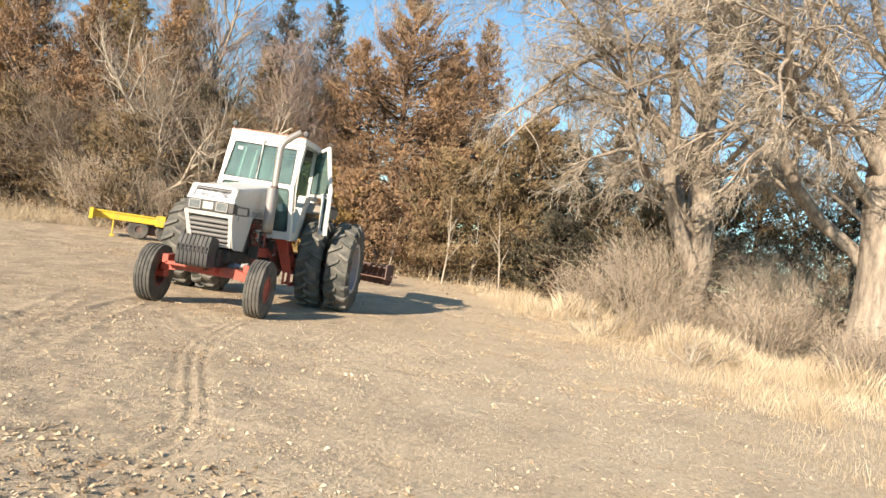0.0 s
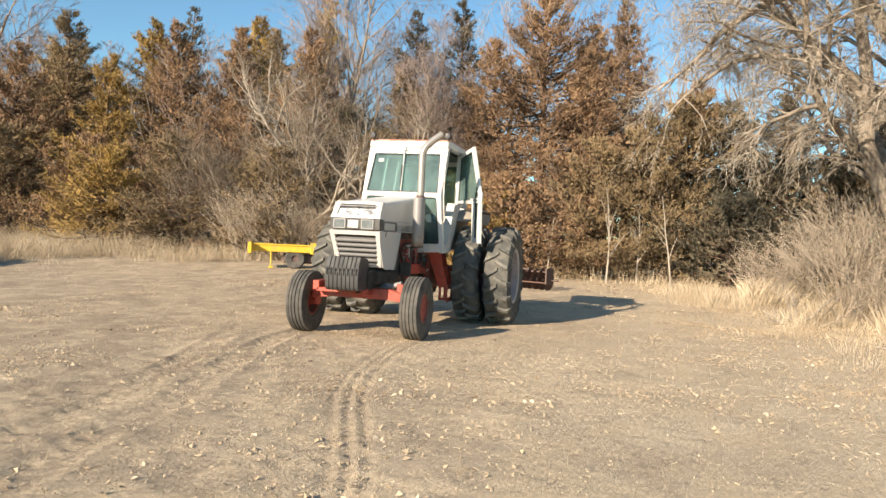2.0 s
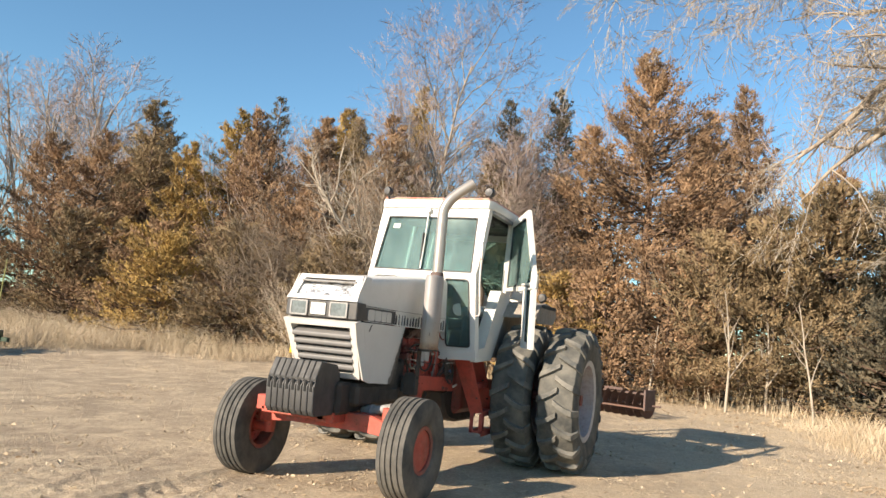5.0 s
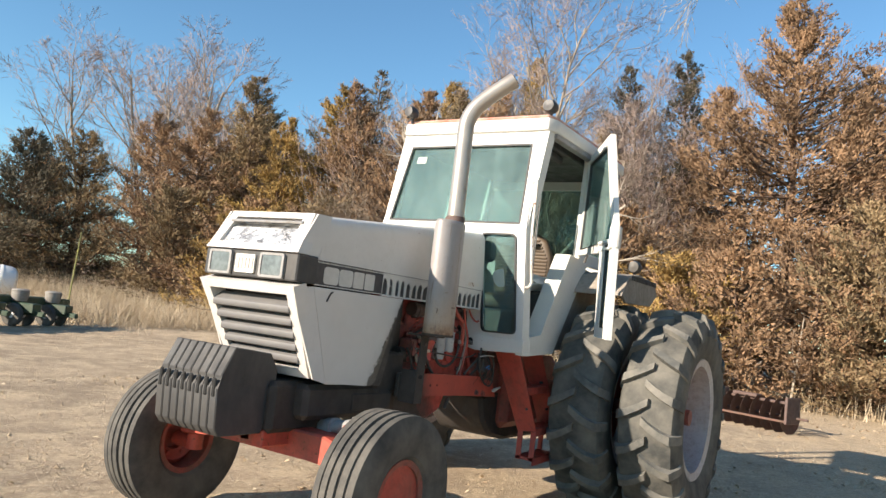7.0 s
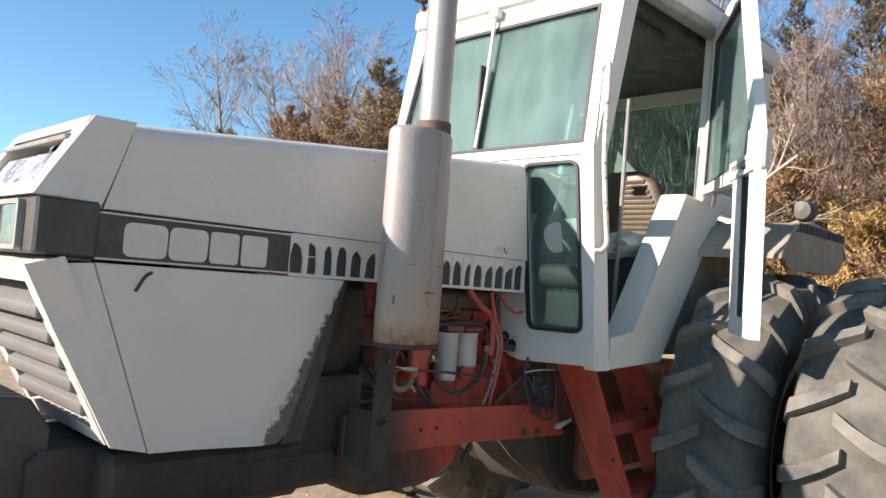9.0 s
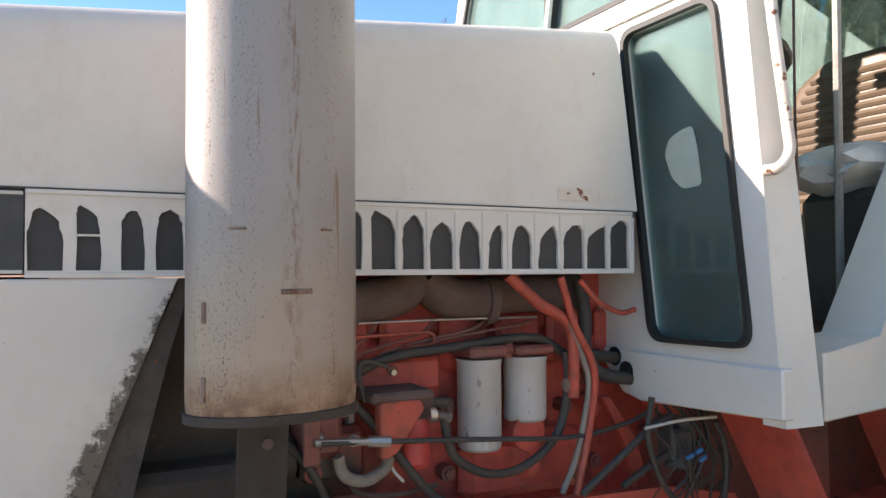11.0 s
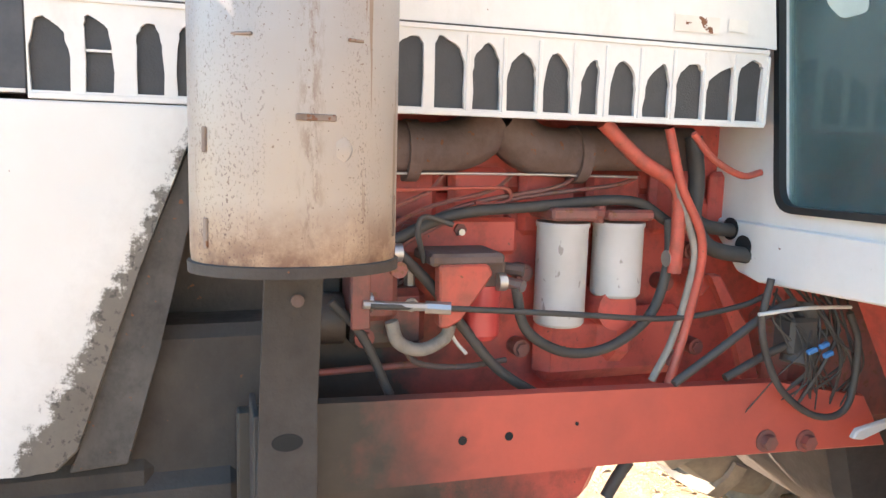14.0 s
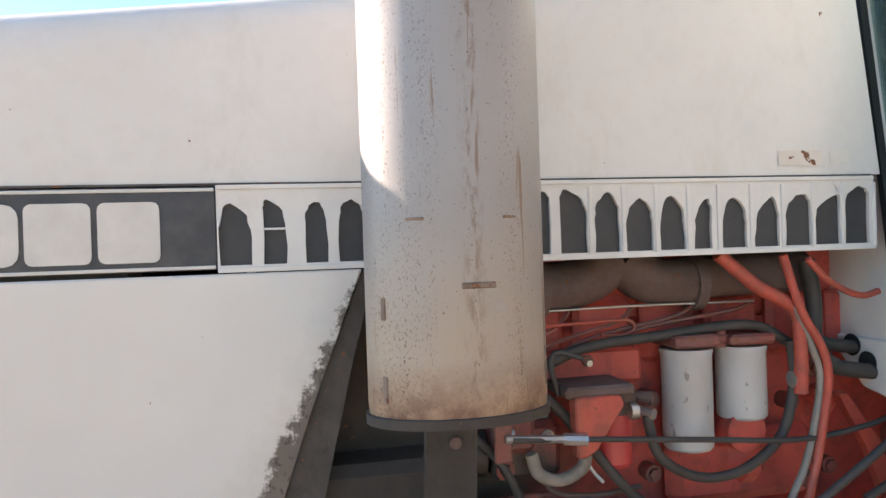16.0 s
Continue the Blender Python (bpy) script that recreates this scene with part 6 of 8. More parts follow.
for n_, lo_, hi_, bv_ in [("cylinder_head", (-0.14, 0.95, 1.415), (0.17, 1.95, 1.66), 0.02), ("mounting_pad", (0.183, 1.02, 1.30), (0.225, 1.28, 1.375), 0.008), ("side_cover", (0.183, 1.33, 1.02), (0.24, 1.70, 1.18), 0.03), ("bell_housing", (-0.20, 1.92, 0.86), (0.24, 2.08, 1.50), 0.03)] + [("push_rod_cover", (0.168, 0.985 + 0.155 * i, 1.335), (0.20, 1.115 + 0.155 * i, 1.475), 0.012) for i in range(6)]:
    bm = bm_new()
    box(bm, lo_, hi_, bv_)
    P(n_, bm, "engine", parent=engine)
bm = bm_new()
box(bm, (0.19, 1.46, 1.06), (0.27, 1.56, 1.22), 0.035)
rod(bm, (0.20, 1.485, 1.19), (0.285, 1.485, 1.19), 0.045, seg=16)
P("engine_cover", bm, "engine", parent=engine)
for y_, z_ in ((1.045, 1.352), (1.155, 1.352), (1.30, 1.10), (1.62, 1.12), (1.70, 1.30), (1.05, 1.24), (1.30, 1.26), (1.64, 1.23), (1.73, 1.08)):
    bm = bm_new()
    rod(bm, (0.18, y_, z_), (0.232, y_, z_), 0.013, seg=6)
    rod(bm, (0.18, y_, z_), (0.224, y_, z_), 0.019, seg=12)
    P("bolt", bm, "redworn", parent=engine)
bm = bm_new()
prism(bm, [(0.78, 0.94), (0.80, 0.76), (0.93, 0.71), (1.28, 0.71), (1.44, 0.77), (1.52, 0.94)], -0.20, 0.29, "X", 0.03)
P("oil_pan", bm, "engine", "red oil pan with dried grime", engine)
TUBES = [
    ("intake_hose", [(0.28, 1.001, 1.336), (0.28, 1.121, 1.386), (0.28, 1.296, 1.403), (0.28, 1.498, 1.415), (0.28, 1.595, 1.371)], 0.011, "rubber"),
    ("return_hose", [(0.31, 1.244, 1.249), (0.31, 1.27, 1.163), (0.31, 1.359, 1.113), (0.31, 1.461, 1.121), (0.31, 1.549, 1.186), (0.31, 1.581, 1.292), (0.31, 1.577, 1.38)], 0.0105, "rubber"),
    ("throttle_cable", [(0.345, 0.951, 1.231), (0.345, 1.083, 1.222), (0.345, 1.336, 1.2), (0.345, 1.566, 1.181), (0.345, 1.73, 1.198), (0.345, 1.8, 1.22)], 0.006, "rubber"),
    ("fuel_hose", [(0.3, 1.007, 1.323), (0.3, 1.074, 1.258), (0.3, 1.156, 1.155), (0.3, 1.218, 1.084), (0.3, 1.306, 1.025)], 0.0105, "rubber"),
    ("drain_hose", [(0.3, 0.888, 1.232), (0.3, 0.946, 1.166), (0.3, 1.001, 1.048)], 0.009, "rubber"),
    ("looped_hose", [(0.31, 0.998, 1.193), (0.31, 1.013, 1.152), (0.31, 1.057, 1.136), (0.31, 1.101, 1.155), (0.31, 1.112, 1.182)], 0.013, "oldhose"),
    ("coolant_pipe", [(0.33, 1.401, 1.568), (0.33, 1.487, 1.499), (0.33, 1.571, 1.45), (0.33, 1.585, 1.376), (0.33, 1.583, 1.272)], 0.0145, "orange"),
    ("hydraulic_pipe", [(0.35, 1.535, 1.561), (0.35, 1.574, 1.446), (0.35, 1.631, 1.332), (0.35, 1.61, 1.181), (0.35, 1.574, 1.045)], 0.0095, "orange"),
    ("hydraulic_pipe", [(0.34, 1.567, 1.457), (0.34, 1.6, 1.377), (0.34, 1.621, 1.296), (0.34, 1.586, 1.144), (0.34, 1.54, 1.051)], 0.008, "oldhose"),
    ("bent_rod", [(0.37, 1.577, 1.552), (0.37, 1.627, 1.504), (0.37, 1.697, 1.473), (0.37, 1.742, 1.48)], 0.007, "orange"),
    ("wiring_loop", [(0.42, 1.746, 1.272), (0.42, 1.734, 1.168), (0.42, 1.789, 1.046), (0.42, 1.891, 0.975), (0.42, 1.972, 0.989), (0.42, 1.986, 1.119), (0.42, 1.954, 1.194)], 0.0075, "rubber"),
    ("battery_cable", [(0.4, 1.551, 1.063), (0.4, 1.678, 1.143), (0.4, 1.756, 1.192), (0.4, 1.824, 1.219)], 0.009, "rubber"),
    ("lower_cable", [(0.38, 1.687, 1.059), (0.38, 1.824, 1.117), (0.38, 1.97, 1.147)], 0.009, "rubber"),
    ("pale_wire", [(0.44, 1.706, 1.205), (0.44, 1.816, 1.213), (0.44, 1.934, 1.211)], 0.004, "wire"),
    ("fuel_line", [(0.25, 1.016, 1.462), (0.25, 1.246, 1.464), (0.25, 1.533, 1.462)], 0.003, "steel"),
    ("injector_line", [(0.26, 1.014, 1.432), (0.26, 1.184, 1.437), (0.26, 1.237, 1.435), (0.26, 1.246, 1.417), (0.26, 1.22, 1.406), (0.26, 1.173, 1.408)], 0.004, "orange"),
    ("exhaust_manifold", [(0.22, 1.003, 1.512), (0.22, 1.102, 1.510), (0.22, 1.171, 1.528), (0.22, 1.218, 1.568)], 0.052, "rust"),
    ("exhaust_manifold", [(0.22, 1.236, 1.564), (0.22, 1.293, 1.520), (0.22, 1.344, 1.508), (0.22, 1.408, 1.510)], 0.052, "rust"),
    ("exhaust_manifold", [(0.22, 1.407, 1.518), (0.22, 1.54, 1.520), (0.22, 1.674, 1.522)], 0.048, "rust"),
    ("belly_hose", [(0.3, 1.524, 0.864), (0.3, 1.499, 0.829), (0.3, 1.475, 0.788)], 0.014, "rubber"),
    ("cab_hose", [(0.3, 1.628, 1.548), (0.3, 1.643, 1.455), (0.3, 1.643, 1.373), (0.3, 1.69, 1.318), (0.3, 1.786, 1.299)], 0.017, "rubber"),
    ("cab_hose", [(0.25, 1.64, 1.42), (0.26, 1.69, 1.365), (0.25, 1.8, 1.345)], 0.015, "rubber"),
]
for n_, pts_, r_, m_ in TUBES:
    bm = bm_new()
    tube(bm, pts_, r_, 10 if r_ > 0.01 else 7, 6)
    P(n_, bm, m_, sharp=60)
for y_, z_ in ((1.405, 1.505), (1.05, 1.505)):
    bm = bm_new()
    rod(bm, (0.22, y_ - 0.012, z_), (0.22, y_ + 0.012, z_), 0.060, seg=18)
    P("manifold_clamp", bm, "rust")
# fuel filters
bm = bm_new()
box(bm, (0.19, 1.315, 1.376), (0.31, 1.415, 1.402), 0.006)
box(bm, (0.19, 1.415, 1.380), (0.29, 1.455, 1.398), 0.004)
box(bm, (0.19, 1.440, 1.376), (0.31, 1.545, 1.398), 0.006)
rod(bm, (0.27, 1.435, 1.37), (0.27, 1.435, 1.412), 0.014, seg=10)
head = P("filter_head", bm, "redworn", "red filter head casting")
for y_, z0, z1 in ((1.367, 1.158, 1.370), (1.495, 1.214, 1.370)):
    bm = bm_new()
    lathe(bm, [(0.0001, z0), (0.046, z0), (0.0515, z0 + 0.006), (0.0525, z0 + 0.02), (0.0525, z1 - 0.012), (0.055, z1 - 0.008), (0.055, z1), (0.0001, z1)], (0.252, y_, 0), "Z", 32)
    P("fuel_filter", bm, "filter", "white spin-on fuel filter with worn print", head)
bm = bm_new()
rod(bm, (0.252, 1.495, 1.190), (0.252, 1.495, 1.216), 0.008, seg=8)
P("drain_plug", bm, "steel", parent=head)
def shift_y(bm, dy, dz):
    bmesh.ops.translate(bm, vec=(0, dy, dz), verts=bm.verts)


# injection pump corner
bm = bm_new()
prism(bm, [(1.055, 1.309), (1.150, 1.309), (1.160, 1.290), (1.100, 1.205), (1.075, 1.190), (1.058, 1.192)], 0.31, 0.345, "X", 0.004)
shift_y(bm, 0.023, -0.008)
P("pump_bracket", bm, "orange", "rusty orange pump bracket")
bm = bm_new()
box(bm, (0.20, 1.04, 1.305), (0.34, 1.185, 1.328), 0.006)
box(bm, (0.20, 1.14, 1.255), (0.31, 1.20, 1.31), 0.006)
rod(bm, (0.25, 1.19, 1.29), (0.29, 1.245, 1.285), 0.012, seg=8)
shift_y(bm, 0.023, -0.008)
P("lift_pump", bm, "rust", "rusty brown fuel lift pump")
bm = bm_new()
lathe(bm, [(0.0001, 1.150), (0.030, 1.150), (0.037, 1.160), (0.037, 1.258), (0.0001, 1.258)], (0.275, 1.165, 0), "Z", 24)
shift_y(bm, 0.022, -0.006)
P("small_filter", bm, "redfilter", "small red filter canister")
bm = bm_new()
box(bm, (0.325, 0.895, 1.195), (0.335, 0.930, 1.300), 0.003)
box(bm, (0.20, 0.90, 1.20), (0.30, 0.99, 1.31), 0.012)
rod(bm, (0.30, 0.985, 1.30), (0.32, 0.985, 1.30), 0.016, seg=10)
shift_y(bm, 0.024, -0.010)
P("throttle_arm", bm, "redworn", "rusty red throttle arm and lever")
bm = bm_new()
rod(bm, (0.34, 0.915, 1.243), (0.345, 1.055, 1.233), 0.008, seg=8)
rod(bm, (0.34, 1.03, 1.234), (0.352, 1.075, 1.232), 0.012, seg=8)
shift_y(bm, 0.024, -0.010)
P("throttle_rod", bm, "steel", "bright throttle linkage rod")
bm = bm_new()
rod(bm, (0.275, 1.205, 1.262), (0.32, 1.235, 1.258), 0.012, seg=8)
shift_y(bm, 0.020, -0.006)
P("fitting", bm, "steel", "bright fuel fitting")
bm = bm_new()
prism(bm, [(1.69, 1.26), (1.72, 1.26), (1.80, 1.15), (1.845, 1.02), (1.80, 1.02), (1.765, 1.14)], 0.28, 0.30, "X", 0.004)
P("support_strap", bm, "red", "curved red support strap")
WR = random.Random(3)
for i in range(20):
    bm = bm_new()
    y_, z_ = 1.80 + 0.20 * WR.random(), 1.17 - 0.06 * WR.random()
    tube(bm, [(0.35, y_ - 0.05 + 0.06 * WR.random(), z_ + 0.09), (0.38 + 0.04 * WR.random(), y_ + 0.05 * WR.uniform(-1, 1), z_ + 0.03 * WR.random()), (0.39 + 0.02 * WR.random(), y_ + 0.07 * WR.uniform(-1, 1), z_ - 0.07), (0.37, y_ + 0.09 * WR.uniform(-1, 1), z_ - 0.13 - 0.07 * WR.random())], 0.0018 + 0.0035 * WR.random() ** 2, 5, 5)
    P("wire", bm, "rubber")
for y_, z_ in ((1.862, 1.118), (1.892, 1.128), (1.905, 1.108)):
    bm = bm_new()
    box(bm, (0.418, y_ - 0.012, z_ - 0.005), (0.428, y_ + 0.012, z_ + 0.005), 0.002, Matrix.Rotation(radians(18), 3, "X"))
    P("wire_connector", bm, "bluewire", "small blue cable connector")
for y_, z_ in ((1.012, 1.345), (1.155, 1.348)):
    bm = bm_new()
    rod(bm, (0.225, y_, z_), (0.240, y_, z_), 0.007, seg=8)
    P("bright_bolt", bm, "steel")
bm = bm_new()
box(bm, (0.34, 1.83, 1.10), (0.40, 1.90, 1.18), 0.008)
rod(bm, (0.36, 1.90, 1.20), (0.38, 1.86, 1.08), 0.03, seg=14)
P("starter_solenoid", bm, "iron", "dark electrical solenoid")
bm = bm_new()
prism(bm, [(1.972, 0.925), (1.985, 0.945), (2.10, 0.965), (2.11, 0.955), (2.0, 0.92)], 0.43, 0.445, "X", 0.003)
P("wire_end", bm, "wire", "loose pale wire ends")

bm = bm_new()
box(bm, (0.19, 0.93, 1.13), (0.275, 1.075, 1.245), 0.014)
rod(bm, (0.23, 0.92, 1.185), (0.23, 0.86, 1.185), 0.05, seg=16)
pump = P("injection_pump", bm, "engine", "oily red injection pump behind the throttle rod")
for i in range(4):
    bm = bm_new()
    y_ = 0.955 + 0.032 * i
    rod(bm, (0.235, y_, 1.24), (0.235, y_, 1.272), 0.011, seg=6)
    rod(bm, (0.235, y_, 1.272), (0.235, y_, 1.288), 0.008, seg=10)
    P("delivery_nut", bm, "steel", parent=pump)
    bm = bm_new()
    tube(bm, [(0.235, y_, 1.285), (0.245, y_ - 0.01, 1.33), (0.25, y_ + 0.03 + 0.05 * i, 1.385 + 0.008 * i), (0.25, y_ + 0.12 + 0.10 * i, 1.425 + 0.006 * i), (0.235, y_ + 0.16 + 0.11 * i, 1.46)], 0.0045, 6, 5)
    P("delivery_line", bm, "redworn", parent=pump)
for y_, z_, r_, m_ in ((0.965, 1.205, 0.010, "steel"), (1.01, 1.165, 0.012, "rust"), (1.045, 1.215, 0.009, "steel"), (1.005, 1.225, 0.008, "rust"), (0.955, 1.155, 0.013, "redworn")):
    bm = bm_new()
    rod(bm, (0.272, y_, z_), (0.292, y_, z_), r_, seg=6)
    rod(bm, (0.272, y_, z_), (0.279, y_, z_), r_ * 1.5, seg=12)
    P("pump_bolt", bm, m_, parent=pump)
for n_, pts_, r_, m_ in (
        ("breather_hose", [(0.29, 0.80, 1.20), (0.30, 0.775, 1.12), (0.30, 0.80, 1.06)], 0.013, "rubber"),
        ("oil_line", [(0.27, 1.03, 1.14), (0.275, 1.06, 1.10), (0.27, 1.15, 1.085), (0.26, 1.25, 1.09)], 0.006, "rust"),
        ("vent_line", [(0.30, 1.062, 1.30), (0.31, 1.045, 1.36), (0.305, 1.06, 1.385), (0.30, 1.115, 1.37)], 0.0055, "rubber"),
        ("block_line", [(0.25, 0.87, 1.085), (0.25, 0.98, 1.088), (0.25, 1.075, 1.090)], 0.007, "redworn"),
        ("spill_line", [(0.29, 1.11, 1.19), (0.30, 1.125, 1.15), (0.30, 1.15, 1.12)], 0.0035, "wire")):
    bm = bm_new()
    tube(bm, pts_, r_, 8, 6)
    P(n_, bm, m_, sharp=60)
for y_, z_ in ((0.952, 1.232), (1.21, 1.262), (1.005, 1.322), (1.577, 1.30), (1.60, 1.09)):
    bm = bm_new()
    rod(bm, (0.318, y_ - 0.008, z_), (0.318, y_ + 0.008, z_), 0.017, seg=14)
    P("hose_clamp", bm, "steel")
bm = bm_new()
prism(bm, [(1.70, 1.20), (1.73, 1.235), (1.70, 1.27), (1.66, 1.26)], 0.22, 0.27, "X", 0.008)
P("side_casting", bm, "engine")

# muffler, its post and the stack
MC = (0.604, 0.792)
bm = bm_new()
lathe(bm, [(0.0001, 1.352), (0.94, 1.352), (0.985, 1.356), (1.0, 1.375), (1.0, 2.095), (0.985, 2.115), (0.90, 2.128), (0.0001, 2.132)], (MC[0], MC[1], 0), "Z", 56, 0.088, 0.136)
muffler = P("muffler", bm, "muffler", "pale grey muffler with rust specks and scorched base")
bm = bm_new()
lathe(bm, [(0.96, 1.346), (1.025, 1.346), (1.03, 1.360), (0.96, 1.362)], (MC[0], MC[1], 0), "Z", 48, 0.088, 0.136, close=True)
P("lower_rim", bm, "greasy", "burnt dark rim", muffler)
for ang, z_, w_, h_ in ((-32, 1.640, 0.028, 0.006), (28, 1.640, 0.024, 0.006), (6, 1.545, 0.050, 0.012), (-58, 1.515, 0.008, 0.045), (-58, 1.40, 0.008, 0.055), (66, 1.42, 0.006, 0.08)):
    bm = bm_new()
    a = radians(ang)
    cx, cy = MC[0] + 0.0885 * math.cos(a), MC[1] + 0.1365 * math.sin(a)
    box(bm, (cx - 0.003, cy - w_ / 2, z_ - 0.35 * h_), (cx + 0.0015, cy + w_ / 2, z_ + 0.35 * h_), 0.0012, Matrix.Rotation(a, 3, "Z"))
    P("weld_scar", bm, "scar", parent=muffler)
bm = bm_new()
a = radians(18)
lathe(bm, [(0.0001, 0.0), (0.009, 0.0), (0.017, -0.002), (0.019, -0.006)], (MC[0] + 0.0885 * math.cos(a), MC[1] + 0.1365 * math.sin(a), 1.507), "X", 16)
P("rivet", bm, "muffler", parent=muffler)
bm = bm_new()
tube(bm, [(0.600, 0.852, 2.10), (0.600, 0.852, 2.40), (0.600, 0.852, 2.72), (0.606, 0.852, 2.84), (0.645, 0.872, 2.94), (0.72, 0.91, 3.03), (0.82, 0.955, 3.12), (0.872, 0.980, 3.165)], 0.057, 20, 5)
stack = P("exhaust_pipe", bm, "pipe", "curved bare-metal exhaust stack", sharp=60)
# sooty black plug closes the pipe in place of a shaded bore
bm = bm_new()
d_ = Vector((0.052, 0.025, 0.045)).normalized()
rod(bm, Vector((0.872, 0.980, 3.165)) - d_ * 0.03, Vector((0.872, 0.980, 3.165)) + d_ * 0.004, 0.053, seg=20)
P("stack_mouth", bm, "soot_and_hole_shade", parent=stack)
bm = bm_new()
rod(bm, (0.600, 0.852, 2.13), (0.600, 0.852, 2.17), 0.066, seg=20)
box(bm, (0.52, 0.838, 2.145), (0.548, 0.866, 2.165), 0.004)
P("clamp", bm, "rust", "rusty pipe clamp", stack)
bm = bm_new()
prism(bm, [(0.758, 1.36), (0.847, 1.36), (0.835, 1.10), (0.838, 0.88), (0.740, 0.88), (0.748, 1.10)], 0.495, 0.505, "X", 0.002)
post = P("muffler_post", bm, "greasy", "oily dark steel post carrying the muffler")
for n_, lo_, hi_ in (("web", (0.38, 0.740, 0.88), (0.4945, 0.750, 1.10)), ("web", (0.38, 0.828, 0.88), (0.4945, 0.838, 1.10)), ("top_plate", (0.40, 0.73, 1.335), (0.62, 0.86, 1.347))):
    bm = bm_new()
    box(bm, lo_, hi_, 0.002)
    P(n_, bm, "greasy", parent=post)
# the slot's inner shade, laid on as a black disc
bm = bm_new()
lathe(bm, [(0.0001, 0.5065), (1.0, 0.5065), (1.0, 0.5045)], (0, 0.790, 1.058), "X", 20, 0.024, 0.014)
P("slot", bm, "soot_and_hole_shade", parent=post)
bm = bm_new()
rod(bm, (0.505, 0.805, 1.28), (0.512, 0.805, 1.28), 0.010, seg=10)
P("bolt", bm, "rust", parent=post)

# ---- cab ----
def cab_lean(bm):
    for v in bm.verts:
        up = min(max((v.co.z - 2.25) / 0.85, 0.0), 1.0)
        if v.co.x < -0.05:
            v.co.x *= 1.09 - 0.20 * up
        elif v.co.x > 0.05:
            v.co.x *= 1.0 + 0.03 * up


def C(name, bm, mat, label="", parent=None, sharp=32):
    cab_lean(bm)
    return part(name, bm, mat, parent or tractor, label, sharp)


def front_y(z):
    """The cab's front face leans back slightly above the hood."""
    return 1.80 if z < 2.2 else 1.775 + (z - 2.2) * 0.105


bm = bm_new()
# lower front wall: a plate with the foot window on each side
for s_ in (1, -1):
    a0, a1 = 1.79, 1.83
    outer = [(s_ * x, z) for x, z in ((0.745, 1.37), (0.672, 2.26), (0.13, 2.26), (0.13, 1.37))]
    inner = [(s_ * x, z) for x, z in ((0.672, 1.418), (0.588, 2.188), (0.290, 2.188), (0.385, 1.412))]
    ring_plate(bm, outer, inner, a0, a1, "Y")
box(bm, (-0.13, 1.79, 1.37), (0.13, 1.83, 2.26))
wall = C("front_wall", bm, "cabwhite", "white lower front wall of the cab")
bm = bm_new()
prism(bm, [(0.15, 1.372), (0.20, 1.335), (0.27, 1.262), (0.34, 1.248), (0.76, 1.268), (0.76, 1.372)], 1.782, 1.815, "Y", 0.004)
prism(bm, [(-0.15, 1.372), (-0.20, 1.335), (-0.27, 1.262), (-0.34, 1.248), (-0.76, 1.268), (-0.76, 1.372)], 1.782, 1.815, "Y", 0.004)
C("apron", bm, "cabwhite", "white apron with hose holes", wall)
# flat black discs give the hose holes their inner shade
bm = bm_new()
for x_, z_ in ((0.247, 1.352), (0.292, 1.318)):
    lathe(bm, [(0.0001, 0), (0.024, 0), (0.025, -0.003)], (x_, 1.780, z_), "Y", 18)
C("hose_hole", bm, "soot_and_hole_shade", parent=wall)
for s_ in (1, -1):
    bm = bm_new()
    prism(bm, [(s_ * x, z) for x, z in ((0.678, 1.412), (0.594, 2.194), (0.284, 2.194), (0.379, 1.406))], 1.806, 1.812, "Y")
    w = C("foot_window", bm, "glass", "dark tinted lower front window", wall)
    w.visible_shadow = False
    bm = bm_new()
    ring_plate(bm, [(s_ * x, z) for x, z in round_quad(((0.686, 1.405), (0.600, 2.200), (0.279, 2.200), (0.373, 1.400)), 0.05)], [(s_ * x, z) for x, z in round_quad(((0.672, 1.419), (0.588, 2.186), (0.293, 2.186), (0.388, 1.414)), 0.042)], 1.778, 1.796, "Y")
    ring_plate(bm, [(s_ * x, z) for x, z in round_quad(((0.6725, 1.4185), (0.5885, 2.1865), (0.2925, 2.1865), (0.3875, 1.4135)), 0.001)], [(s_ * x, z) for x, z in round_quad(((0.6725, 1.4185), (0.5885, 2.1865), (0.2925, 2.1865), (0.3875, 1.4135)), 0.045)], 1.786, 1.795, "Y")
    C("window_seal", bm, "seal", "black rubber window seal", wall)
bm = bm_new()
prism(bm, round_quad([(0.430, 1.895), (0.475, 1.912), (0.508, 1.915), (0.522, 1.86), (0.534, 1.772), (0.475, 1.768), (0.438, 1.80), (0.415, 1.86)], 0.014, 3), 1.8035, 1.8050, "Y")
C("window_sticker", bm, "sticker", "pale torn sticker on the lower window", wall)


def slab(bm, corners, normal, t):
    """A flat quad of four 3D corners with thickness t along normal."""
    n = Vector(normal).normalized() * t
    a = [bm.verts.new(p) for p in corners]
    b = [bm.verts.new(Vector(p) + n) for p in corners]
    bm.faces.new(a[::-1]), bm.faces.new(b)
    for i in range(4):
        j = (i + 1) % 4
        bm.faces.new((a[i], a[j], b[j], b[i]))


FN = (0, 1, -0.105)
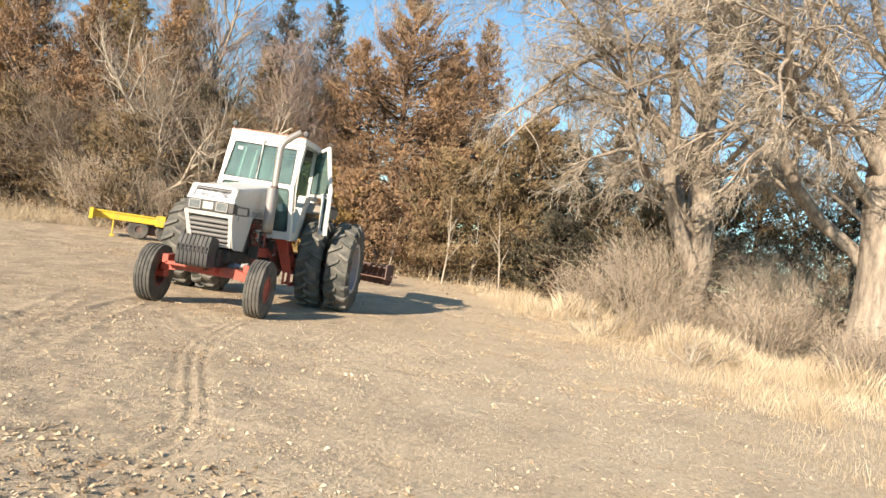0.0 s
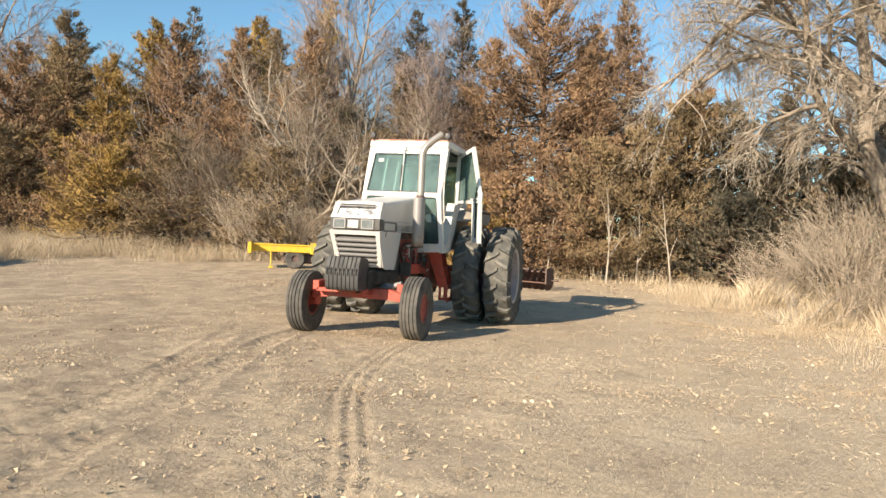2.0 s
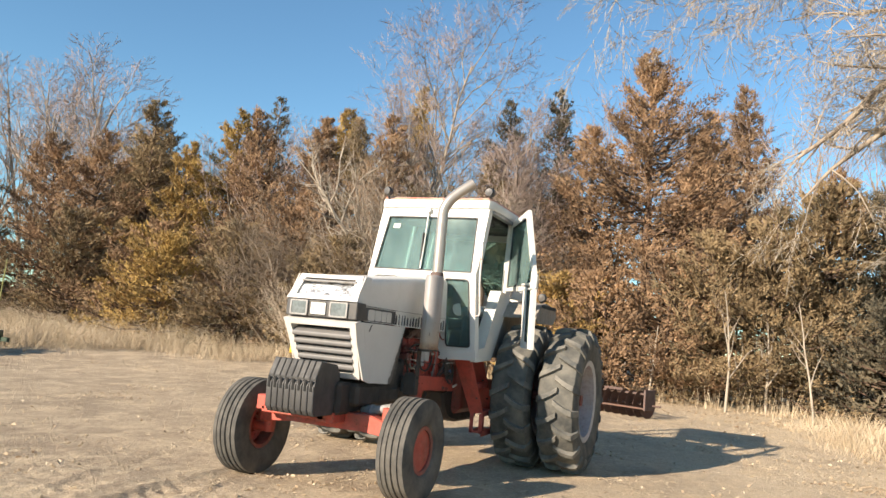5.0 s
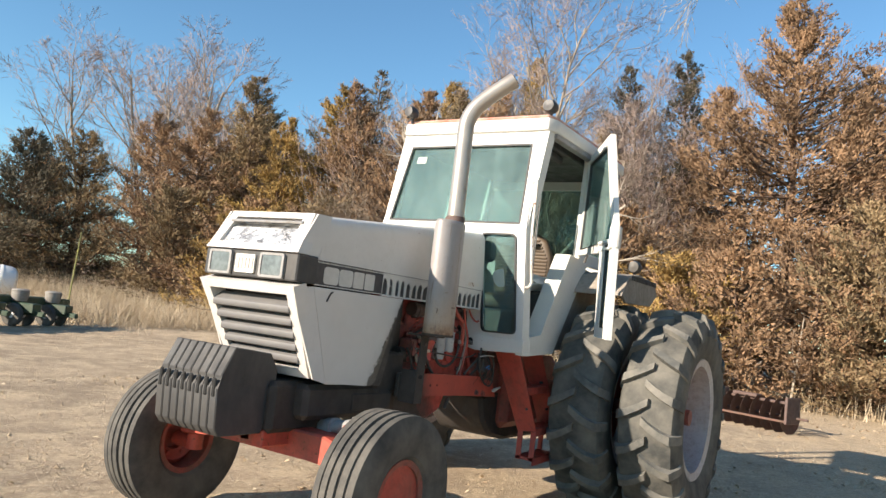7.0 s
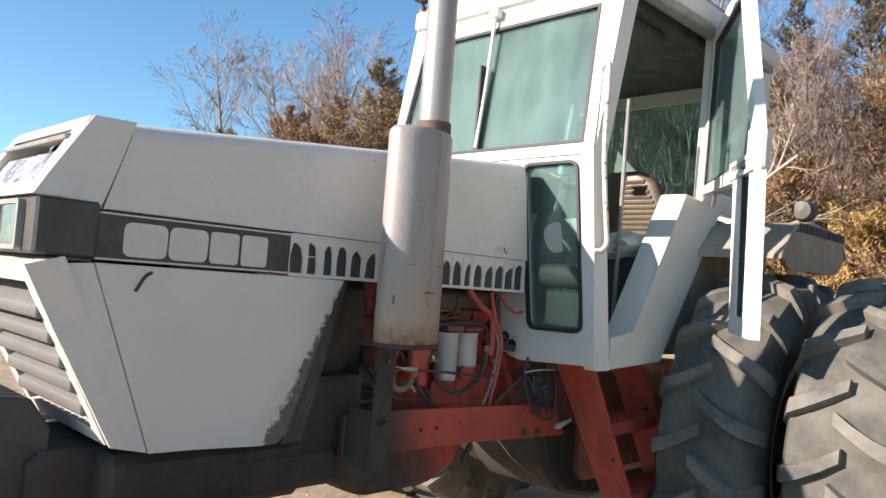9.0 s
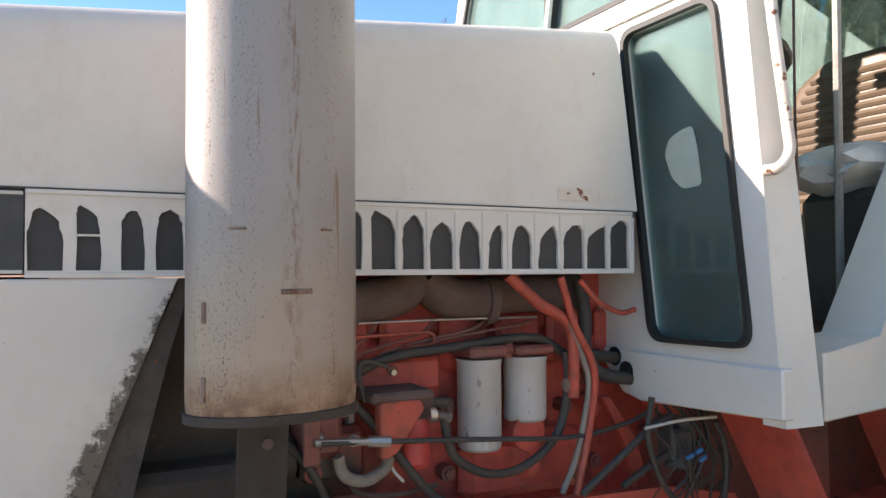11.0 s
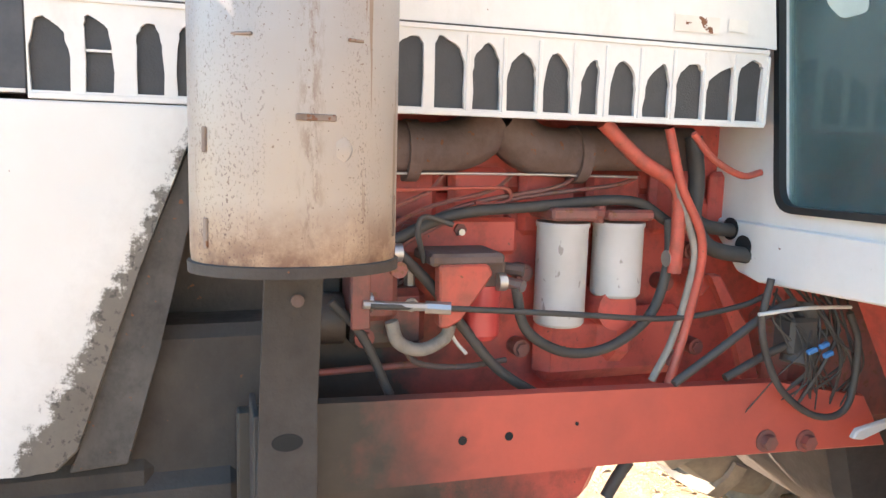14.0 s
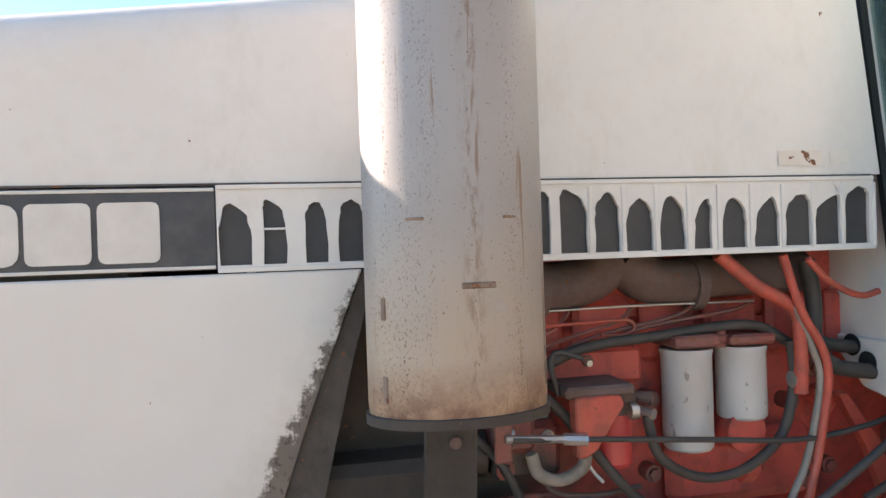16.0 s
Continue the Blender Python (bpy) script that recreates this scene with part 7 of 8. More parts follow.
# corner pillars, full height
for s_ in (1, -1):
    bm = bm_new()
    for z0, z1 in ((1.25, 2.24), (2.24, 3.08)):
        y0, y1 = front_y(z0 + 0.01), front_y(z1 - 0.001 if z1 < 2.3 else z1)
        if z0 > 2:
            y0 = 1.795
        wx0, wx1 = ((0.695, 0.752), (0.618, 0.682)) if z1 < 2.3 else ((0.618, 0.682), (0.640, 0.735))
        d0, d1 = (0.10, 0.085) if z1 < 2.3 else (0.085, 0.10)
        lo = [(s_ * wx0[0], y0, z0), (s_ * wx0[1], y0, z0), (s_ * (wx0[1] + 0.01), y0 + d0, z0), (s_ * wx0[0], y0 + d0, z0)]
        hi = [(s_ * wx1[0], y1, z1), (s_ * wx1[1], y1, z1), (s_ * (wx1[1] + 0.01), y1 + d1, z1), (s_ * wx1[0], y1 + d1, z1)]
        A, B = [bm.verts.new(p) for p in lo], [bm.verts.new(p) for p in hi]
        bm.faces.new(A[::-1]), bm.faces.new(B)
        for i in range(4):
            j = (i + 1) % 4
            bm.faces.new((A[i], A[j], B[j], B[i]))
    C("front_pillar", bm, "cabwhite", "chipped white front cab pillar")
# windscreen frame and glass
bm = bm_new()
zb, zt = 2.285, 2.945
def fr(x, z, off=0.0):
    return (x, 1.782 + (z - 2.25) * 0.105 + off, z)
o4 = [fr(-0.68, 2.225), fr(0.68, 2.225), fr(0.655, 3.10), fr(-0.655, 3.10)]
i4 = [fr(-0.615, zb), fr(0.615, zb), fr(0.602, zt), fr(-0.602, zt)]
quad_frame(bm, o4, i4, (0, 0.045, 0))
ws = C("windscreen_frame", bm, "cabwhite", "white frame of the windscreen")
bm = bm_new()
slab(bm, [fr(-0.618, zb - 0.004, 0.018), fr(0.618, zb - 0.004, 0.018), fr(0.605, zt + 0.004, 0.018), fr(-0.605, zt + 0.004, 0.018)], FN, 0.005)
g_ = C("windscreen", bm, "glass", "dusty green-tinted windscreen", ws)
g_.visible_shadow = False
bm = bm_new()
quad_frame(bm, [fr(-0.622, zb - 0.008, -0.004), fr(0.622, zb - 0.008, -0.004), fr(0.609, zt + 0.008, -0.004), fr(-0.609, zt + 0.008, -0.004)], [fr(-0.606, zb + 0.008, -0.004), fr(0.606, zb + 0.008, -0.004), fr(0.593, zt - 0.008, -0.004), fr(-0.593, zt - 0.008, -0.004)], (0, 0.012, 0))
C("windscreen_seal", bm, "seal", parent=ws)
bm = bm_new()
tube(bm, [fr(-0.02, 3.02, -0.03), fr(-0.022, 2.9, -0.022), fr(-0.03, 2.6, -0.014), fr(-0.04, 2.30, -0.012)], 0.010, 7, 3)
box(bm, fr(-0.05, 3.0, -0.05), Vector(fr(0.01, 3.05, -0.005)), 0.006)
wip = C("wiper_arm", bm, "cabwhite", "white wiper arm before the windscreen", ws)
bm = bm_new()
box(bm, Vector(fr(-0.055, 2.30, -0.010)), Vector(fr(-0.040, 2.74, 0.05)) - Vector((0, 0.055, 0)), 0.002)
C("wiper_blade", bm, "seal", parent=ws)
bm = bm_new()
slab(bm, [fr(-0.52, 2.80, 0.016), fr(-0.42, 2.80, 0.016), fr(-0.42, 2.86, 0.016), fr(-0.52, 2.86, 0.016)], FN, 0.001)
C("windscreen_sticker", bm, "sticker", "small pale sticker in the windscreen", ws)

# roof
bm = bm_new()
prism(bm, [(-0.735, 1.835), (0.735, 1.835), (0.775, 1.95), (0.775, 3.56), (0.70, 3.62), (-0.70, 3.62), (-0.775, 3.56), (-0.775, 1.95)], 3.055, 3.165, "Z", 0.022, 2)
roof = C("roof", bm, "cabwhite", "white cab roof with weathered top")
bm = bm_new()
prism(bm, [(-0.72, 1.845), (0.72, 1.845), (0.76, 1.96), (0.76, 3.54), (0.66, 3.58), (-0.66, 3.58), (-0.76, 3.54), (-0.76, 1.96)], 3.160, 3.190, "Z", 0.015, 2)
C("roof_cap", bm, "redroof", "faded orange-red roof top", roof)
for s_ in (1, -1):
    bm = bm_new()
    box(bm, (min(s_ * 0.70, s_ * 0.765), 1.95, 3.015), (max(s_ * 0.70, s_ * 0.765), 3.50, 3.058), 0.006)
    C("roof_gutter", bm, "greysteel", "grey rail under the roof edge", roof)
bm = bm_new()
box(bm, (-0.66, 1.90, 2.99), (0.66, 3.54, 3.052), 0.01)
box(bm, (-0.60, 2.0, 2.93), (0.60, 2.5, 3.0), 0.02)
C("headliner", bm, "black", "dark headliner inside the cab", roof)
for x_, y_ in ((-0.66, 1.80), (0.72, 1.86)):
    bm = bm_new()
    lathe(bm, [(0.0001, -0.05), (0.045, -0.045), (0.058, 0.0), (0.05, 0.05), (0.028, 0.085), (0.0001, 0.09)], (x_, y_, 3.255), "Y", 20)
    rod(bm, (x_, y_ + 0.03, 3.16), (x_, y_ + 0.03, 3.21), 0.012, seg=8)
    C("work_light", bm, "black", "round black work lamp on the roof corner", roof)

# left side: sill, slanting panel before the wheel, rear pillar and window
for s_ in (1, -1):
    bm = bm_new()
    prism(bm, [(1.93, 1.25), (2.39, 1.276), (2.99, 2.115), (2.56, 2.145), (2.12, 1.42), (1.93, 1.40)], *sorted((s_ * 0.60, s_ * 0.745)), "X", 0.005)
    slant = C("slant_panel", bm, "cabwhite", "pale slanting box panel before the rear wheel")
    bm = bm_new()
    prism(bm, [(2.75, 2.09), (3.54, 2.09), (3.54, 2.20), (2.85, 2.20), (2.75, 2.14)], *sorted((s_ * 0.68, s_ * 0.742)), "X", 0.006)
    C("quarter_sill", bm, "cabwhite", parent=slant)
    bm = bm_new()
    prism(bm, [(2.76, 2.12), (2.86, 2.12), (2.86, 3.06), (2.76, 3.06)], *sorted((s_ * 0.68, s_ * 0.74)), "X", 0.01)
    C("rear_pillar", bm, "cabwhite", "white cab pillar behind the door")
    bm = bm_new()
    prism(bm, [(3.44, 2.10), (3.54, 2.10), (3.54, 3.06), (3.44, 3.06)], *sorted((s_ * 0.68, s_ * 0.74)), "X", 0.01)
    C("rear_pillar", bm, "cabwhite", "white rear cab pillar")
    bm = bm_new()
    prism(bm, [(2.86, 2.20), (3.44, 2.20), (3.44, 3.02), (2.86, 3.02)], *sorted((s_ * 0.705, s_ * 0.710)), "X")
    g_ = C("quarter_window", bm, "glass", "tinted rear quarter window")
    g_.visible_shadow = False
bm = bm_new()
prism(bm, [(1.95, 1.42), (2.06, 1.42), (2.75, 2.12), (2.75, 3.02), (1.99, 3.02)], -0.712, -0.706, "X")
g_ = C("far_door_window", bm, "glass", "tinted glass of the closed far door")
g_.visible_shadow = False
bm = bm_new()
box(bm, (-0.70, 3.50, 1.30), (0.70, 3.55, 2.14), 0.006)
rear = C("rear_wall", bm, "cabwhite", "white rear wall of the cab")
bm = bm_new()
box(bm, (-0.70, 3.50, 2.90), (0.70, 3.55, 3.06), 0.006)
C("rear_header", bm, "cabwhite", parent=rear)
bm = bm_new()
box(bm, (-0.68, 3.520, 2.14), (0.68, 3.526, 2.90))
g_ = C("rear_window", bm, "glass", "tinted rear window", rear)
g_.visible_shadow = False
bm = bm_new()
box(bm, (-0.69, 1.83, 1.27), (0.697, 2.35, 1.395), 0.01)
C("cab_floor", bm, "cabwhite", "worn pale cab floor and door sill")
bm = bm_new()
box(bm, (-0.66, 1.85, 1.399), (0.66, 2.30, 1.406), 0.002)
C("floor_mat", bm, "rubber", "black rubber floor mat")
# grab rail
bm = bm_new()
tube(bm, [(0.68, 1.80, 2.615), (0.71, 1.775, 2.62), (0.728, 1.78, 2.60), (0.730, 1.80, 2.2), (0.748, 1.825, 1.89), (0.752, 1.828, 1.82), (0.748, 1.80, 1.785), (0.722, 1.785, 1.780)], 0.012, 9, 5)
C("grab_rail", bm, "railwhite", "white bent grab rail with rusty end", sharp=60)
bm = bm_new()
prism(bm, [(1.904, 1.45), (1.912, 1.46), (1.907, 1.62), (1.914, 1.78), (1.908, 1.95), (1.915, 2.20), (1.909, 2.45), (1.914, 2.60), (1.904, 2.62)], 0.700, 0.706, "X")
C("pillar_wear", bm, "rust", "rust along the door jamb")

# the open door, hinged at the rear pillar
hinge = Vector((0.735, 2.77, 0))
du = Vector((math.sin(radians(39.0)), -math.cos(radians(39.0)), 0))
dn = Vector((du.y, -du.x, 0))


def dpt(u, z, n=0.0):
    p = hinge + du * u + dn * n
    return Vector((p.x, p.y, z))


def door_plate(bm, outer, inner, n0, n1):
    L = [[bm.verts.new(dpt(u, z, n)) for u, z in poly] for poly in (outer, inner) for n in (n0, n1)]
    m = len(outer)
    for i in range(m):
        j = (i + 1) % m
        bm.faces.new((L[0][i], L[0][j], L[1][j], L[1][i]))
        bm.faces.new((L[2][j], L[2][i], L[3][i], L[3][j]))
        bm.faces.new((L[1][i], L[1][j], L[3][j], L[3][i]))
        bm.faces.new((L[0][j], L[0][i], L[2][i], L[2][j]))


D_OUT = [(0.02, 2.16), (0.02, 3.03), (0.540, 3.15), (0.950, 2.29), (0.995, 1.450), (0.700, 1.465), (0.640, 2.140)]
D_IN = [(0.065, 2.20), (0.065, 2.98), (0.490, 3.06), (0.870, 2.285), (0.895, 1.53), (0.785, 1.54), (0.745, 2.21)]
bm = bm_new()
door_plate(bm, D_OUT, D_IN, -0.022, 0.022)
door = C("door", bm, "cabwhite", "white cab door standing open with tall window")
bm = bm_new()
a = [bm.verts.new(dpt(u, z, -0.004)) for u, z in D_IN]
b = [bm.verts.new(dpt(u, z, 0.002)) for u, z in D_IN]
bm.faces.new(a[::-1]), bm.faces.new(b)
g_ = C("door_glass", bm, "glass", "tinted door glass", door)
g_.visible_shadow = False
bm = bm_new()
door_plate(bm, [(0.066, 2.201), (0.066, 2.979), (0.489, 3.059), (0.869, 2.285), (0.894, 1.531), (0.786, 1.541), (0.746, 2.211)], [(0.08, 2.215), (0.08, 2.965), (0.480, 3.045), (0.855, 2.283), (0.880, 1.545), (0.797, 1.555), (0.758, 2.225)], -0.014, 0.014)
C("door_seal", bm, "seal", parent=door)
bm = bm_new()
door_plate(bm, [(0.60, 2.15), (0.60, 2.23), (0.93, 2.23), (0.93, 2.15)], [(0.62, 2.17), (0.62, 2.21), (0.91, 2.21), (0.91, 2.17)], -0.03, 0.03)
box(bm, dpt(0.92, 2.24, 0.0) - Vector((0.04, 0.04, 0.09)), dpt(0.92, 2.24, 0.0) + Vector((0.04, 0.04, 0.09)), 0.012)
C("door_latch", bm, "cabwhite", "chipped white latch box", door)
bm = bm_new()
rod(bm, dpt(0.02, 2.20, 0.0), dpt(0.90, 2.20, 0.02), 0.012, seg=8)
rod(bm, dpt(0.30, 2.20, 0.0), dpt(0.10, 2.10, -0.03), 0.010, seg=8)
C("door_stay", bm, "greysteel", parent=door)

# inside the cab
bm = bm_new()
box(bm, (-0.27, 2.66, 1.62), (0.27, 3.15, 1.76), 0.05, None, 3)
seat = C("seat", bm, "vinyl", "brown vinyl driver's seat")
bm = bm_new()
prism(bm, [(-0.28, 1.78), (0.28, 1.78), (0.30, 2.15), (0.24, 2.32), (0.12, 2.40), (-0.12, 2.40), (-0.24, 2.32), (-0.30, 2.15)], 3.14, 3.24, "Y", 0.04, 3)
back = C("backrest", bm, "vinyl", "ribbed brown backrest", seat)
for i in range(15):
    zz = 1.86 + 0.033 * i
    hw = 0.26 if zz < 2.15 else max(0.10, 0.26 - 0.55 * (zz - 2.15))
    bm = bm_new()
    rod(bm, (-hw, 3.142, zz), (hw, 3.142, zz), 0.014, seg=6)
    C("rib", bm, "vinyl", parent=seat)
bm = bm_new()
box(bm, (-0.22, 2.70, 1.36), (0.22, 3.1, 1.62), 0.03)
C("seat_base", bm, "black", parent=seat)
bm = bm_new()
box(bm, (0.30, 2.42, 1.40), (0.60, 3.0, 1.80), 0.03)
C("console", bm, "black", "black control console")
bm = bm_new()
box(bm, (-0.62, 2.40, 1.40), (-0.32, 3.1, 1.86), 0.03)
C("console", bm, "black", "black control console")
bm = bm_new()
vs = bmesh.ops.create_icosphere(bm, subdivisions=3, radius=1.0)["verts"]
for v in vs:
    n_ = noise.noise(v.co * 2.2) * 0.25 + noise.noise(v.co * 6) * 0.10
    v.co = Vector((0.42 + v.co.x * 0.20 * (1 + n_), 2.62 + v.co.y * 0.30 * (1 + n_), 1.86 + v.co.z * 0.085 * (1 + n_)))
C("folded_cloth", bm, "rag", "crumpled pale cloth over the console")
bm = bm_new()
rod(bm, (0.06, 1.98, 1.40), (0.10, 2.32, 2.22), 0.045, 0.03, 14)
box(bm, (-0.30, 1.90, 1.98), (0.30, 2.06, 2.20), 0.03)
col = C("steering_column", bm, "black", "black steering column and dash")
bm = bm_new()
n_ = (Vector((0.0, 2.22, 2.10)) - Vector((0.0, 1.98, 1.40))).normalized()
u_, v_ = frame_of(n_)
c_ = Vector((0.10, 2.34, 2.26))
ringp = [c_ + (u_ * math.cos(a) + v_ * math.sin(a)) * 0.20 for a in [math.tau * i / 24 for i in range(24)]]
rings = []
for i, p in enumerate(ringp):
    rad_ = (p - c_).normalized()
    rings.append([bm.verts.new(p + (rad_ * math.cos(t) + n_ * math.sin(t)) * 0.014) for t in [math.tau * j / 8 for j in range(8)]])
for i in range(24):
    a, b = rings[i], rings[(i + 1) % 24]
    for j in range(8):
        bm.faces.new((a[j], a[(j + 1) % 8], b[(j + 1) % 8], b[j]))
for k_ in range(3):
    a = math.tau * k_ / 3 + 0.4
    rod(bm, c_ - n_ * 0.03, c_ + (u_ * math.cos(a) + v_ * math.sin(a)) * 0.20, 0.009, seg=8)
C("steering_wheel", bm, "rubber", "black three-spoke steering wheel", col)
bm = bm_new()
rod(bm, (0.48, 2.36, 1.45), (0.50, 2.34, 2.62), 0.011, seg=8)
C("grab_post", bm, "greysteel", "upright steel post by the door")

# rear fender plate behind the door, far lamp
for s_ in (1, -1):
    bm = bm_new()
    prism(bm, [(2.72, 1.83), (2.76, 1.84), (2.90, 1.985), (3.15, 2.03), (3.60, 2.00), (3.72, 1.90), (3.74, 1.91), (3.62, 2.03), (3.15, 2.06), (2.88, 2.01), (2.73, 1.86)], *sorted((s_ * 0.74, s_ * 1.18)), "X", 0.004)
    prism(bm, [(2.75, 1.84), (2.90, 1.995), (3.15, 2.04), (3.60, 2.01), (3.70, 1.90), (3.55, 1.80), (2.85, 1.78)], *sorted((s_ * 1.155, s_ * 1.18)), "X", 0.004)
    prism(bm, [(2.44, 1.31), (3.72, 1.31), (3.72, 2.02), (3.02, 2.06), (2.97, 2.06)], *sorted((s_ * 0.700, s_ * 0.716)), "X", 0.003)
    fen = C("fender", bm, "fenderpaint", "dull brown-grey rear fender over the inner tyre")
    bm = bm_new()
    for i in range(16):
        box(bm, (min(s_ * 1.178, s_ * 1.19), 2.95 + 0.045 * i, 1.99), (max(s_ * 1.178, s_ * 1.19), 2.975 + 0.045 * i, 2.035), 0.002)
    C("fender_rib", bm, "black", parent=fen)
    bm = bm_new()
    lathe(bm, [(0.0001, -0.06), (0.05, -0.055), (0.062, 0.0), (0.05, 0.06), (0.0001, 0.075)], (s_ * 1.08, 3.30, 2.14), "Y", 18)
    rod(bm, (s_ * 1.08, 3.30, 1.98), (s_ * 1.08, 3.30, 2.09), 0.014, seg=8)
    C("fender_light", bm, "black", "round black lamp on the fender", fen)

# steps: two slanting stringers with treads between them
bm = bm_new()
slab(bm, [(0.46, 1.915, 1.25), (0.69, 1.875, 1.27), (0.80, 2.10, 0.66), (0.64, 2.10, 0.64)], (0, 1, 0.2), 0.012)
lad = P("step_ladder", bm, "red", "red steel steps below the cab door")
bm = bm_new()
slab(bm, [(0.45, 2.42, 1.24), (0.63, 2.43, 1.26), (0.77, 2.60, 0.62), (0.60, 2.60, 0.62)], (0, 1, 0.2), 0.012)
P("stringer", bm, "red", parent=lad)
for y0, y1, xf, xr, z_ in ((1.995, 2.495, (0.55, 0.735), (0.515, 0.69), 0.975), (2.105, 2.60, (0.63, 0.80), (0.60, 0.77), 0.655), (2.10, 2.60, (0.64, 0.80), (0.60, 0.77), 0.425)):
    bm = bm_new()
    slab(bm, [(xf[0], y0, z_), (xf[1], y0, z_), (xr[1], y1, z_), (xr[0], y1, z_)], (0, 0, 1), 0.022)
    slab(bm, [(xf[1] - 0.012, y0, z_ - 0.035), (xf[1], y0, z_ - 0.035), (xr[1], y1, z_ - 0.035), (xr[1] - 0.012, y1, z_ - 0.035)], (0, 0, 1), 0.035)
    P("tread", bm, "red", parent=lad)
for x_, y_ in ((0.755, 2.10), (0.725, 2.60), (0.64, 2.10), (0.60, 2.60)):
    bm = bm_new()
    box(bm, (x_, y_, 0.42), (x_ + 0.045, y_ + 0.012, 0.65), 0.002)
    P("hanger", bm, "red", parent=lad)
for x_, y_, z_ in ((0.66, 1.965, 1.08), (0.73, 2.04, 0.83), (0.63, 2.475, 1.02), (0.68, 2.535, 0.80)):
    bm = bm_new()
    rod(bm, (x_, y_ - 0.012, z_), (x_, y_ + 0.02, z_), 0.011, seg=6)
    P("bolt", bm, "iron", parent=lad)


# ---- machines in the yard ----
def local(root):
    """Places points given along, across and up from a thing's own axes."""
    m = root.matrix_world.copy()
    return lambda bm: bmesh.ops.transform(bm, matrix=m, verts=bm.verts)


def sub(name, bm, mat, root, label="", parent=None, sharp=32):
    local(root)(bm)
    return part(name, bm, mat, parent or root, label, sharp)


def yard_thing(name, x, y, heading, label, cat):
    root = thing(name, (0, 0, 0), label, cat)
    root.matrix_world = pose(x, y, float(gh(x, y, False)), 0, 0, heading)
    bpy.context.view_layer.update()
    return root


# row planter: its bar runs along local x
pl = yard_thing("row_planter", -15.2, 5.75, 110.0, "green row planter with pale seed hoppers, parked on the grass", "planter")
bm = bm_new()
box(bm, (-3.2, -0.09, 0.55), (2.7, 0.09, 0.73), 0.015)
box(bm, (-3.0, 0.45, 0.60), (2.5, 0.57, 0.72), 0.012)
sub("toolbar", bm, "green", pl, "dark green steel toolbar")
for i in range(5):
    x_ = -2.6 + 1.12 * i
    bm = bm_new()
    box(bm, (x_ - 0.14, -0.75, 0.36), (x_ + 0.14, 0.5, 0.60), 0.02)
    box(bm, (x_ - 0.05, -1.0, 0.30), (x_ + 0.05, 0.1, 0.42), 0.01)
    unit_ = sub("row_unit", bm, "green", pl, "green planter row unit")
    bm = bm_new()
    lathe(bm, [(0.0001, 0.62), (0.16, 0.62), (0.19, 0.70), (0.20, 0.86), (0.21, 0.87), (0.20, 0.90), (0.15, 0.92), (0.0001, 0.925)], (x_, -0.2, 0), "Z", 18)
    sub("hopper", bm, "hopperlid", pl, "dusty grey plastic seed hopper", unit_)
    for dx in (-0.20, 0.20):
        bm = bm_new()
        lathe(bm, [(0.08, -0.06), (0.25, -0.07), (0.285, -0.035), (0.285, 0.035), (0.25, 0.07), (0.08, 0.06)], (x_ + dx, -0.25, 0.285), "X", 22, close=True)
        sub("gauge_wheel", bm, "tyre", pl, parent=unit_)
        bm = bm_new()
        lathe(bm, [(0.0001, -0.02), (0.085, -0.03), (0.085, 0.03), (0.0001, 0.02)], (x_ + dx, -0.25, 0.285), "X", 16)
        sub("wheel_disc", bm, "plastic", pl, parent=unit_)
bm = bm_new()
rod(bm, (2.72, 0.0, 0.6), (2.86, 0.05, 2.60), 0.022, 0.014, 8)
sub("marker_arm", bm, "armpaint", pl, "upright yellow-green marker arm")
# liquid tank on the far side of the planter
lt = yard_thing("liquid_tank", -24.6, 10.2, 66.0, "white plastic liquid tank on a low cradle", "tank")
lt.matrix_world = lt.matrix_world @ Matrix.Scale(0.80, 4)
bpy.context.view_layer.update()
bm = bm_new()
prof_ = [(0.0001, -1.28), (0.40, -1.27), (0.62, -1.16), (0.70, -0.98), (0.74, -0.55), (0.72, -0.52), (0.74, -0.49), (0.74, 0.49), (0.72, 0.52), (0.74, 0.55), (0.70, 0.98), (0.62, 1.16), (0.40, 1.27), (0.0001, 1.28)]
lathe(bm, prof_, (0, 0, 1.02), "X", 30)
sub("tank_body", bm, "plastic", lt)
bm = bm_new()
lathe(bm, [(0.0001, 1.74), (0.20, 1.74), (0.20, 1.82), (0.0001, 1.83)], (0, 0, 0), "Z", 18)
sub("tank_lid", bm, "plastic", lt)
for dx in (-0.62, 0.62):
    bm = bm_new()
    lathe(bm, [(0.738, dx - 0.03), (0.75, dx - 0.03), (0.75, dx + 0.03), (0.738, dx + 0.03)], (0, 0, 1.02), "X", 30, close=True)
    sub("tank_strap", bm, "plastic", lt)
    bm = bm_new()
    box(bm, (dx - 0.08, -0.6, 0.0), (dx + 0.08, 0.6, 0.40), 0.02)
    sub("cradle", bm, "rust", lt)

# yellow frame behind the tractor
yf = yard_thing("yellow_implement", -7.6, 12.6, 26.0, "yellow steel implement frame resting on dark wheels", "implement")
bm = bm_new()
box(bm, (-1.15, -0.06, 0.56), (1.6, 0.06, 0.80), 0.012)
box(bm, (-1.15, -0.10, 0.78), (1.6, 0.10, 0.83), 0.008)
sub("beam", bm, "yellow", yf, "yellow steel beam")
bm = bm_new()
box(bm, (-1.19, -0.5, 0.50), (-1.07, 0.5, 0.86), 0.012)
sub("end_plate", bm, "yellow", yf)
bm = bm_new()
